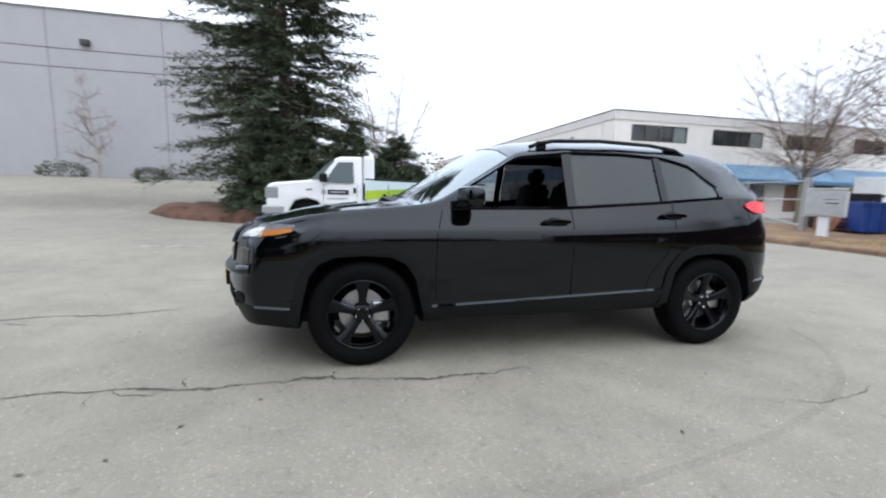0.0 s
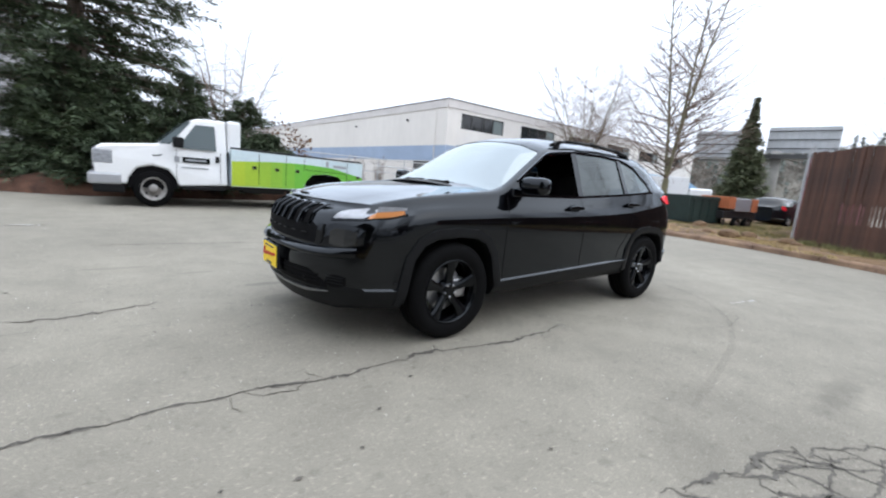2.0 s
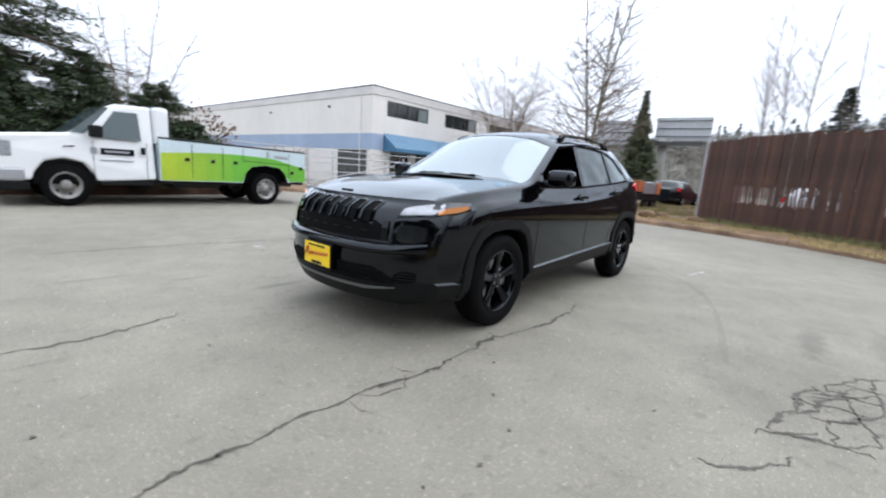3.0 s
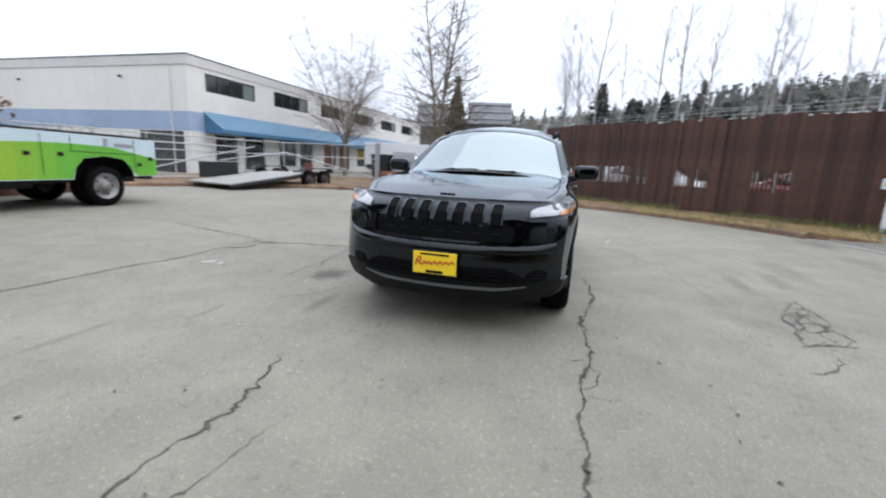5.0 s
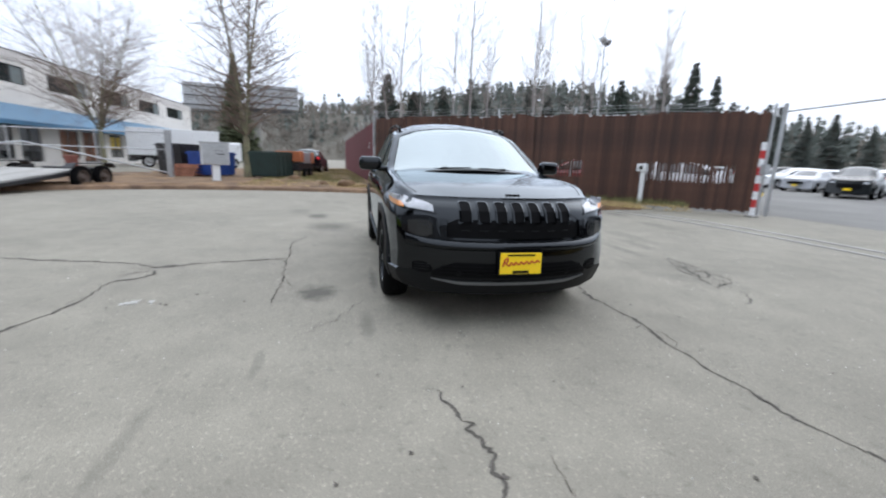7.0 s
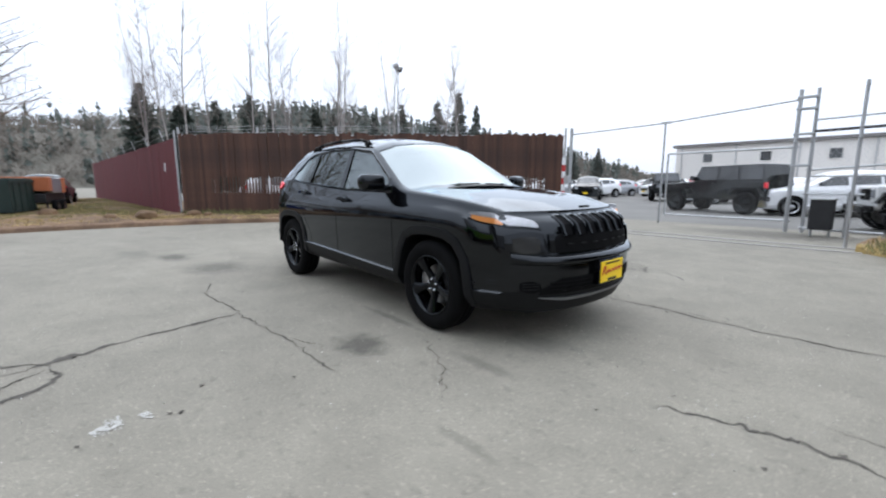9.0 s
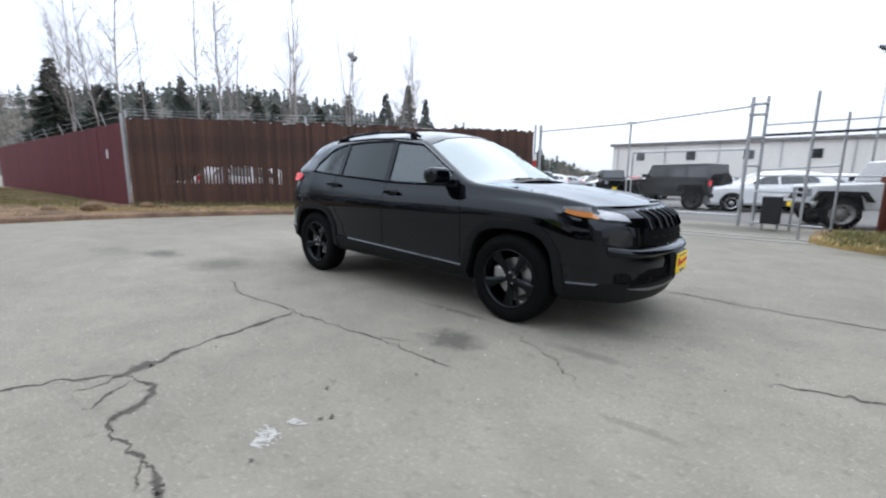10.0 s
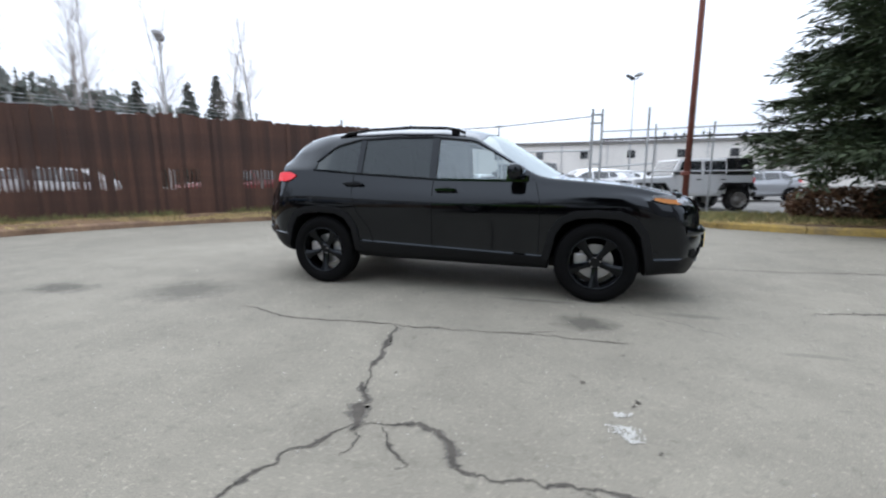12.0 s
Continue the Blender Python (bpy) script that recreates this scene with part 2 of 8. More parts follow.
RED_LENS = mat("red_lamp_lens", (0.80, 0.015, 0.03), 0.25, coat=0.2)
AMBER = mat("amber_lamp_lens", (0.62, 0.24, 0.07), 0.12, coat=1.0)
CLEAR_LENS = mat("pale_lamp_lens", (0.26, 0.27, 0.29), 0.08, coat=1.0, var=0.35, scale=9, fine=3, stretch=(1, 1, 3))
DARK_LENS = mat("smoked_lamp_lens", (0.012, 0.013, 0.014), 0.12, coat=0.25)
YELLOW_PLATE = mat("yellow_plate_insert", (0.88, 0.60, 0.01), 0.45, var=0.04, scale=9)
RED_PRINT = mat("red_print", (0.42, 0.02, 0.01), 0.5)
SATIN = mat("dull_silver_plastic", (0.16, 0.165, 0.17), 0.4, 0.6)
INTERIOR = mat("black_cabin_trim", (0.0035, 0.0035, 0.004), 0.75, var=0.3, scale=9)


def lacquer(name, base, f0, steep, rough, tint=(0.88, 0.94, 1.0)):
    """Black lacquer: a deep base under a clear coat that mirrors more the flatter one looks along it."""
    m = bpy.data.materials.new(name)
    m.use_nodes = True
    nt = m.node_tree
    nt.nodes.clear()
    N, L = nt.nodes, nt.links
    out = N.new("ShaderNodeOutputMaterial")
    mix = N.new("ShaderNodeMixShader")
    lw = N.new("ShaderNodeLayerWeight")
    lw.inputs["Blend"].default_value = 0.5
    pw = N.new("ShaderNodeMath")
    pw.operation = "POWER"
    pw.inputs[1].default_value = steep
    ma = N.new("ShaderNodeMath")
    ma.operation = "MULTIPLY_ADD"
    ma.inputs[1].default_value, ma.inputs[2].default_value = 1 - f0, f0
    df = N.new("ShaderNodeBsdfDiffuse")
    df.inputs["Color"].default_value = (*base, 1)
    gl = N.new("ShaderNodeBsdfGlossy")
    gl.inputs["Color"].default_value = (*tint, 1)
    # faint film of dust and an uneven polish
    tc = N.new("ShaderNodeTexCoord")
    ns = N.new("ShaderNodeTexNoise")
    ns.inputs["Scale"].default_value, ns.inputs["Detail"].default_value = 6.0, 5.0
    mr = N.new("ShaderNodeMapRange")
    for k, v in ((1, 0.35), (2, 0.7), (3, rough), (4, rough + 0.05)):
        mr.inputs[k].default_value = v
    L.new(tc.outputs["Object"], ns.inputs["Vector"])
    L.new(ns.outputs["Fac"], mr.inputs[0])
    L.new(mr.outputs[0], gl.inputs["Roughness"])
    L.new(lw.outputs["Facing"], pw.inputs[0])
    L.new(pw.outputs[0], ma.inputs[0])
    L.new(ma.outputs[0], mix.inputs[0])
    L.new(df.outputs[0], mix.inputs[1])
    L.new(gl.outputs[0], mix.inputs[2])
    L.new(mix.outputs[0], out.inputs["Surface"])
    return m


PAINT = lacquer("gloss_black_car_paint", (0.0012, 0.0012, 0.0016), 0.035, 4.3, 0.02)
GLOSS_BLACK = lacquer("gloss_black_trim", (0.0015, 0.0015, 0.002), 0.030, 4.4, 0.05)
RIM_BLACK = lacquer("gloss_black_alloy", (0.0015, 0.0015, 0.002), 0.022, 4.5, 0.10)


def glass(name, tint, f0, gain=1.0):
    """Clear or tinted glass: more mirror the flatter one looks along it."""
    m = bpy.data.materials.new(name)
    m.use_nodes = True
    nt = m.node_tree
    nt.nodes.clear()
    out = nt.nodes.new("ShaderNodeOutputMaterial")
    mix = nt.nodes.new("ShaderNodeMixShader")
    lw = nt.nodes.new("ShaderNodeLayerWeight")
    lw.inputs["Blend"].default_value = 0.5
    pw = nt.nodes.new("ShaderNodeMath")
    pw.operation = "POWER"
    pw.inputs[1].default_value = 4.0
    ma = nt.nodes.new("ShaderNodeMath")
    ma.operation = "MULTIPLY_ADD"
    ma.inputs[1].default_value = 1 - f0
    ma.inputs[2].default_value = f0
    tr = nt.nodes.new("ShaderNodeBsdfTransparent")
    tr.inputs["Color"].default_value = (*tint, 1)
    gl = nt.nodes.new("ShaderNodeBsdfGlossy")
    gl.inputs["Roughness"].default_value = 0.0
    gl.inputs["Color"].default_value = (0.88, 0.97, 1.0, 1)
    nt.links.new(lw.outputs["Facing"], pw.inputs[0])
    nt.links.new(pw.outputs[0], ma.inputs[0])
    nt.links.new(ma.outputs[0], mix.inputs[0])
    nt.links.new(tr.outputs[0], mix.inputs[1])
    nt.links.new(gl.outputs[0], mix.inputs[2])
    nt.links.new(mix.outputs[0], out.inputs["Surface"])
    return m


WINDSCREEN = glass("windscreen_glass", (0.05, 0.06, 0.06), 0.27)
SIDE_GLASS = glass("front_door_glass", (0.42, 0.49, 0.50), 0.12)
PRIVACY = glass("privacy_glass", (0.05, 0.055, 0.06), 0.045)
DARK_PANE = mat("dark_window_pane", (0.018, 0.021, 0.024), 0.06, coat=1.0)
for dull, shine in ((PLASTIC, 0.15), (RUBBER, 0.08), (INTERIOR, 0.08)):
    dull.node_tree.nodes["Principled BSDF"].inputs["Specular IOR Level"].default_value = shine

# ---- ground ----
def ground_z(x, y):
    """The lot is flat; a drive climbs towards the grey warehouse."""
    s = min(1.0, max(0.0, (y - 11.0) / 17.0))
    w = min(1.0, max(0.0, (-2.5 - x) / 5.0))
    far = 1.55 * s * s * (3 - 2 * s) * w
    d = math.hypot(x, y)
    return far + max(0.0, d - 170.0) * 0.02


def axis_steps():
    near = list(np.arange(-44, 44.01, 2.0))
    far = [44 * 1.22 ** k for k in range(1, 20)]
    return [-v for v in far[::-1]] + near + far


bm = bmesh.new()
steps = axis_steps()
grid = [[bm.verts.new((x, y, ground_z(x, y))) for y in steps] for x in steps]
for i in range(len(steps) - 1):
    for j in range(len(steps) - 1):
        bm.faces.new((grid[i][j], grid[i + 1][j], grid[i + 1][j + 1], grid[i][j + 1]))
ground = link("ground", bm, ASPHALT, smooth=True)
tagged(ground, "worn grey asphalt lot, cracked and patched", "ground", kind="structure")

KERB_LINE = [(4.6, 13.0), (7.2, 11.6), (9.3, 9.2), (10.1, 6.6), (10.25, 4.0), (10.0, 1.4), (9.3, -0.9), (8.35, -2.7), (7.35, -3.95), (6.3, -4.9), (5.3, -5.55)]
KERB_LINE_2 = [(-3.1, -6.75), (-3.6, -6.15), (-4.3, -5.6), (-5.2, -5.15), (-6.6, -4.85), (-9.0, -4.65), (-16.0, -4.6), (-26.0, -4.6)]


def sheet(name, outline, z, material, label, category, lump=0.05, step=0.5, seed=0.0):
    """A raised bed with an uneven top inside an outline."""
    bm = bmesh.new()
    vs = [bm.verts.new((x, y, z)) for x, y in outline]
    bm.faces.new(vs)
    bmesh.ops.triangulate(bm, faces=bm.faces[:])
    x0, x1 = min(p[0] for p in outline), max(p[0] for p in outline)
    y0, y1 = min(p[1] for p in outline), max(p[1] for p in outline)
    for lo, hi, n in ((x0, x1, (1, 0, 0)), (y0, y1, (0, 1, 0))):
        for v in np.arange(lo + step, hi, step):
            bmesh.ops.bisect_plane(bm, geom=bm.verts[:] + bm.edges[:] + bm.faces[:], plane_co=(v, v, 0), plane_no=n)
    for v in bm.verts:
        if not v.is_boundary:
            v.co.z += lump * noise.noise(Vector((v.co.x * 0.9 + seed, v.co.y * 0.9, 0.3))) + lump * 0.6 + 0.4 * lump * noise.noise(Vector((v.co.x * 3 + seed, v.co.y * 3, 7)))
    edge = [e for e in bm.edges if e.is_boundary]
    r = bmesh.ops.extrude_edge_only(bm, edges=edge)
    for v in r["geom"]:
        if isinstance(v, bmesh.types.BMVert):
            v.co.z = -0.1 + min(0, z)
    bmesh.ops.recalc_face_normals(bm, faces=bm.faces[:])
    ob = link(name, bm, material, smooth=False)
    ob.data.shade_smooth()
    return tagged(ob, label, category, kind="structure")


def smooth_line(pts, step):
    """Points at even steps along a rounded polyline."""
    p = np.array(pts, float)
    for _ in range(2):
        q = [p[0]]
        for a, b in zip(p, p[1:]):
            q += [0.75 * a + 0.25 * b, 0.25 * a + 0.75 * b]
        p = np.array(q + [p[-1]])
    d = np.r_[0, np.cumsum(np.linalg.norm(np.diff(p, axis=0), axis=1))]
    s = np.arange(0, d[-1], step)
    return [(float(np.interp(v, d, p[:, 0])), float(np.interp(v, d, p[:, 1]))) for v in s] + [tuple(p[-1])]


def kerb(name, pts, material, label):
    top = empty(name, pose(0, 0, 0), label, "kerb", kind="structure")
    line = smooth_line(pts, 1.5)
    for (ax, ay), (bx, by) in zip(line, line[1:]):
        a, b = Vector((ax, ay, 0)), Vector((bx, by, 0))
        d = (b - a).normalized()
        n = Vector((-d.y, d.x, 0))
        bm = bmesh.new()
        rings = []
        h = 0.135 + random.uniform(-0.01, 0.01)
        for k in range(4):
            p = a.lerp(b, (k + 0.02) / 3 if k == 0 else (k - 0.02) / 3 if k == 3 else k / 3)
            wob = 0.012 * noise.noise(p * 2.0)
            prof = [(-0.01, -0.1), (0.0 + wob, h - 0.04), (0.03 + wob, h + wob), (0.15, h + 0.004), (0.16, -0.1)]
            rings.append([bm.verts.new(p + n * u + Vector((0, 0, z))) for u, z in prof])
        for r, s in zip(rings, rings[1:]):
            for k in range(4):
                bm.faces.new((r[k], r[k + 1], s[k + 1], s[k]))
        bm.faces.new(rings[0])
        bm.faces.new(rings[-1][::-1])
        bmesh.ops.recalc_face_normals(bm, faces=bm.faces[:])
        part("kerb_stone", bm, material, top)
    return top


kerb("kerb", KERB_LINE, KERB_RED, "low kerb with worn brown and yellow paint")
kerb("kerb", [(x, y) for x, y in KERB_LINE_2], KERB, "low concrete kerb with worn yellow paint")
verge_out = [(5.6, -7.0), (12.2, 0.0), (36, 1.4), (36, 6.5), (24, 7.5), (19, 11), (14, 16.5), (4.6, 16.5)]
inner = [(x + 0.1, y + 0.02) for x, y in smooth_line(KERB_LINE, 1.5)]
sheet("verge", inner + verge_out, 0.125, DIRT, "strip of bare soil and dead grass behind the kerb", "verge", 0.06)
inner2 = [(x, y - 0.1) for x, y in smooth_line(KERB_LINE_2, 1.5)]
sheet("verge", inner2 + [(-26, -8.3), (-3.2, -8.3)], 0.125, DIRT, "narrow strip of soil and grass by the fence", "verge", 0.05, seed=9)
island = [(-8.6, 13.9), (-7.6, 12.75), (-5.6, 11.45), (-4.2, 10.9), (-2.0, 10.95), (3.5, 11.6), (4.4, 13.0), (3.0, 19), (-3, 21), (-7.5, 18)]
sheet("planting_bed", island, 0.16, BARK, "raised bed of reddish bark mulch under the fir", "planting bed", 0.36, seed=4)

bm = bmesh.new()
LOT_EDGE = [(-60, -10.3), (4.3, -10.3), (12.8, -0.4), (38, 1.0), (60, -12), (60, -60), (-60, -60)]
bm.faces.new([bm.verts.new((x, y, 0.005)) for x, y in reversed(LOT_EDGE)])
tagged(link("pavement", bm, mat("dark_lot_asphalt", (0.14, 0.135, 0.125), 0.85, var=0.28, scale=0.35, fine=30, bump=0.3)), "darker asphalt of the fenced car lot", "pavement", kind="structure")

# ---- fences, gate and poles ----
FENCE_A, FENCE_B = Vector((12.4, 0.2, 0)), Vector((4.4, -9.7, 0))


def slat_fence():
    d = FENCE_B - FENCE_A
    turn = math.degrees(math.atan2(d.y, d.x))
    top = empty("slat_fence", pose(FENCE_A.x, FENCE_A.y, 0, 0, 0, turn), "tall chain-link fence filled with brown upright slats", "fence")
    n = int(d.length / 0.098)
    shapes = []
    for k in range(8):
        bm = bmesh.new()
        h = 2.60 + 0.012 * k
        levels = [0, 0.70, 0.78, 1.22, 1.30, 2.0, h]
        wide = [0.0530, 0.0530, 0.030, 0.030, 0.0530, 0.0530, 0.0530] if k > 4 else [0.0530] * 7
        for j in range(6):
            z0, z1 = levels[j], levels[j + 1]
            b0, b1 = 0.004 * math.sin(k + j), 0.004 * math.sin(k + j + 1)
            w, x = wide[j], wide[j + 1]
            vs = [bm.verts.new(v) for v in ((-w, -0.006 + b0, z0), (w, -0.006 + b0, z0), (x, -0.006 + b1, z1), (-x, -0.006 + b1, z1), (-w, 0.006 + b0, z0), (w, 0.006 + b0, z0), (x, 0.006 + b1, z1), (-x, 0.006 + b1, z1))]
            for f in ((0, 1, 2, 3), (5, 4, 7, 6), (4, 0, 3, 7), (1, 5, 6, 2)):
                bm.faces.new([vs[q] for q in f])
        me = bpy.data.meshes.new("slat")
        bm.to_mesh(me)
        bm.free()
        me.materials.append(SLAT)
        shapes.append(me)
    for k in range(n):
        u = k * 0.098
        worn = any(a < u < b for a, b in ((0.9, 4.3), (5.1, 6.0), (7.1, 8.0), (9.6, 12.0))) and random.random() < 0.8
        ob = new("slat", shapes[random.randrange(5, 8) if worn else random.randrange(5)])
        ob.parent = top
        ob.matrix_local = pose(0.05 + k * 0.098 + random.uniform(-0.002, 0.002), random.uniform(-0.006, 0.006), 0.10 + random.uniform(-0.03, 0.02), random.uniform(-0.4, 0.4), random.uniform(-0.12, 0.12), random.uniform(-6, 6))
    for k in range(6):
        x = d.length * k / 5
        part("post", rods(((x, 0.05, 0), (x, 0.05, 2.95), 0.035)), GALV, top)
    part("top_rail", rods(((0, 0.05, 2.70), (d.length, 0.05, 2.70), 0.022)), GALV, top)
    part("bottom_rail", rods(((0, 0.05, 0.2), (d.length, 0.05, 0.2), 0.018)), GALV, top)
    for j, (y, z) in enumerate(((0.05, 2.80), (0.05, 2.90), (0.05, 2.98))):
        bm = bmesh.new()
        pts = [(x, y + 0.01 * math.sin(x * 3 + j), z + 0.02 * math.sin(x * 2.1 + j)) for x in np.arange(0, d.length + 0.3, 0.5)]
        for a, b in zip(pts, pts[1:]):
            rod(bm, a, b, 0.004, 4, caps=False)
            m = (Vector(a) + Vector(b)) / 2
            rod(bm, m + Vector((0, -0.03, -0.03)), m + Vector((0, 0.03, 0.03)), 0.003, 4, caps=False)
        part("barbed_wire", bm, GALV, top)
    return top


slat_fence()


def maroon_fence():
    a, b = Vector((12.55, 0.28, 0)), Vector((37.5, 1.75, 0))
    d = b - a
    turn = math.degrees(math.atan2(d.y, d.x))
    top = empty("board_fence", pose(a.x, a.y, 0, 0, 0, turn), "maroon painted board fence, faded, by dry grass", "fence")
    n = int(d.length / 0.61)
    bm = bmesh.new()
    box(bm, 0.004, 0.606, -0.012, 0.012, 0.12, 2.62, 0.004)
    me = bpy.data.meshes.new("board")
    bm.to_mesh(me)
    bm.free()
    me.materials.append(MAROON)
    for k in range(n):
        ob = new("board", me)
        ob.parent = top
        ob.matrix_local = pose(k * 0.61, random.uniform(-0.004, 0.004), random.uniform(-0.03, 0.0), 0, 0, random.uniform(-0.5, 0.5))
    part("corner_post", rods(((-0.08, 0, 0), (-0.06, 0, 2.85), 0.032)), GALV, top, "grey steel corner post")
    part("notice_plate", boxes((1.45, 1.63, 0.018, 0.026, 1.58, 1.86), bevel=0.003), WHITE_PAINT, top, "small white notice plate")
    for z in (2.75, 2.9):
        bm = bmesh.new()
        pts = [(x, 0.12 * (z - 2.6), z + 0.02 * math.sin(x * 1.3)) for x in np.arange(0, d.length, 1.2)]
        for p, q in zip(pts, pts[1:]):
            rod(bm, p, q, 0.005, 4, caps=False)
        part("barbed_wire", bm, GALV, top)
    for k in range(9):
        x = d.length * (k + 0.5) / 9
        part("wire_arm", rods(((x, 0, 2.55), (x, 0.12, 2.98), 0.015), n=6), GALV, top)
    return top


maroon_fence()


def mesh_panel(bm, a, b, z0, z1, pitch=0.09, r=0.0019):
    """Chain-link wire between two upright lines."""
    a, b = Vector(a), Vector(b)
    length = (b - a).length
    h = z1 - z0
    for sgn in (1, -1):
        u = -h
        while u < length:
            u0, u1 = u, u + h
            za, zb = (z0, z1) if sgn > 0 else (z1, z0)
            s0, s1 = max(0, u0), min(length, u1)
            if s1 > s0:
                f0, f1 = (s0 - u0) / h, (s1 - u0) / h
                p = a.lerp(b, s0 / length) + Vector((0, 0, za + (zb - za) * f0))
                q = a.lerp(b, s1 / length) + Vector((0, 0, za + (zb - za) * f1))
                w = Vector((0, 0, r)) 
                e = (b - a).normalized().cross(Vector((0, 0, 1))) * r
                vs = [bm.verts.new(v) for v in (p - w, q - w, q + w, p + w)]
                bm.faces.new(vs)
            u += pitch
    return bm


def chain_gate():
    g = empty("chain_link_gate", pose(0, 0, 0), "galvanised chain-link rolling gate with steel posts", "gate")
    part("gate_post", rods(((-1.66, -9.62, 0), (-1.66, -9.62, 3.20), 0.042)), GALV, g)
    part("gate_post", rods(((-1.95, -9.70, 0), (-1.95, -9.70, 3.20), 0.036)), GALV, g)
    part("gate_post", rods(((1.30, -9.85, 0), (1.30, -9.85, 2.80), 0.027)), GALV, g)
    part("gate_post", rods(((4.35, -9.95, 0), (4.35, -9.95, 2.95), 0.05)), GALV, g)
    part("top_wire_rail", rods(((4.35, -9.95, 2.75), (1.30, -9.85, 2.80), 0.022), ((1.30, -9.85, 2.80), (-1.66, -9.62, 2.98), 0.022)), GALV, g)
    part("cap", boxes((1.18, 1.42, -9.90, -9.80, 2.78, 2.84), bevel=0.01), GALV, g)
    # the leaf, rolled open behind the posts
    part("leaf_rail", rods(((-1.7, -9.78, 0.25), (1.2, -9.95, 0.25), 0.025), ((-1.7, -9.78, 1.95), (1.2, -9.95, 1.95), 0.025), ((1.2, -9.95, 0.25), (1.2, -9.95, 1.95), 0.025)), GALV, g)
    part("leaf_mesh", mesh_panel(bmesh.new(), (-1.7, -9.78, 0), (1.2, -9.95, 0), 0.25, 1.95), GALV, g)
    for z in (1.5, 2.2, 2.75, 3.0):
        part("hinge_collar", boxes((-1.98, -1.60, -9.72, -9.58, z, z + 0.05), bevel=0.01), GALV, g)
    f = empty("chain_link_fence", pose(0, 0, 0), "galvanised chain-link fence with a black top rail", "fence")
    posts = [(-3.45, -9.5, 2.68), (-4.9, -9.2, 2.65), (-7.4, -9.1, 2.6), (-10.2, -9.0, 2.6), (-13.5, -9.0, 2.6)]
    part("post", rods(((-2.92, -7.35, 0), (-2.92, -7.35, 2.85), 0.027)), GALV, f, "leaning galvanised post")
    for x, y, z in posts:
        part("post", rods(((x, y, 0), (x, y, z), 0.025)), GALV, f)
    line = [(-1.95, -9.7, 0)] + [(x, y, 0) for x, y, z in posts]
    for z, r, m, nm in ((2.52, 0.021, GALV, "top_rail"), (2.27, 0.03, BLACK_STEEL, "black_rail"), (1.28, 0.02, GALV, "middle_rail")):
        bm = bmesh.new()
        for a, b in zip(line, line[1:]):
            rod(bm, Vector(a) + Vector((0, 0, z)), Vector(b) + Vector((0, 0, z)), r, 8)
        part(nm, bm, m, f)
    for a, b in zip(line, line[1:]):
        part("mesh_panel", mesh_panel(bmesh.new(), a, b, 0.15, 2.5, 0.11, 0.0013), GALV, f)
    part("low_rail", rods(((-1.95, -9.30, 0.90), (-2.95, -9.05, 0.90), 0.022), ((-1.95, -9.30, 0.14), (-3.3, -9.0, 0.14), 0.022)), GALV, f)
    part("post", rods(((-2.72, -9.1, 0), (-2.72, -9.1, 0.95), 0.025)), GALV, f)
    part("slanting_rail", rods(((-1.9, -9.75, 1.42), (-3.45, -9.55, 1.52), 0.022)), GALV, f)
    # gate operator box
    o = empty("gate_operator", pose(-2.35, -9.0, 0), "dark gate motor cabinet on a steel frame", "gate operator")
    part("cabinet", boxes((-0.19, 0.19, -0.17, 0.17, 0.16, 0.78), bevel=0.02), BLACK_STEEL, o)
    part("cover", boxes((-0.21, 0.21, -0.19, 0.19, 0.78, 0.82), bevel=0.012), GALV, o)
    for x in (-0.15, 0.15):
        part("leg", rods(((x, 0, 0), (x, 0, 0.18), 0.025)), GALV, o)
    return g


chain_gate()


def barber_pole():
    """The red and white banded post at the end of the slat fence."""
    p = empty("banded_post", pose(4.15, -9.25, 0, 0, 0, 0), "leaning steel post banded in red and white", "post")
    red = mat("red_band_paint", (0.45, 0.03, 0.03), 0.55, var=0.2, scale=6)
    for k in range(9):
        z = 0.05 + k * 0.21
        bm = bmesh.new()
        rod(bm, (0, 0, z), (0, 0, z + 0.21), 0.06, 14)
        part("band", bm, red if k % 2 else WHITE_PAINT, p)
    part("foot", boxes((-0.12, 0.12, -0.12, 0.12, 0, 0.06), bevel=0.01), CONCRETE, p)
    part("sensor_box", boxes((-0.22, -0.06, -0.08, 0.08, 1.12, 1.38), bevel=0.012), GALV, p)


barber_pole()


def meter_post():
    p = empty("keypad_post", pose(6.12, -7.3, 0.1, 0, 0, 38), "white post with a small keypad box", "post")
    part("post", boxes((-0.055, 0.055, -0.05, 0.05, 0, 1.0), bevel=0.012), WHITE_PAINT, p)
    part("keypad_box", boxes((-0.09, 0.17, -0.07, 0.10, 0.98, 1.20), bevel=0.015), WHITE_PAINT, p)
    part("keypad", boxes((0.0, 0.10, 0.10, 0.112, 1.03, 1.15), bevel=0.004), BLACK_STEEL, p)


meter_post()
rp = empty("steel_pole", pose(-4.2, -8.75, 0), "tall rust-red painted steel pole", "pole")
bm = bmesh.new()
rod(bm, (0, 0, 0), (-0.02, 0.0, 11.5), 0.085, 16, 0.065)
part("shaft", bm, RUST, rp, smooth=True)
part("base_plate", boxes((-0.2, 0.2, -0.2, 0.2, 0, 0.14), bevel=0.01), RUST, rp)
part("grip", boxes((-0.06, 0.14, -0.10, 0.10, 1.15, 1.27), bevel=0.02), RUST, rp)


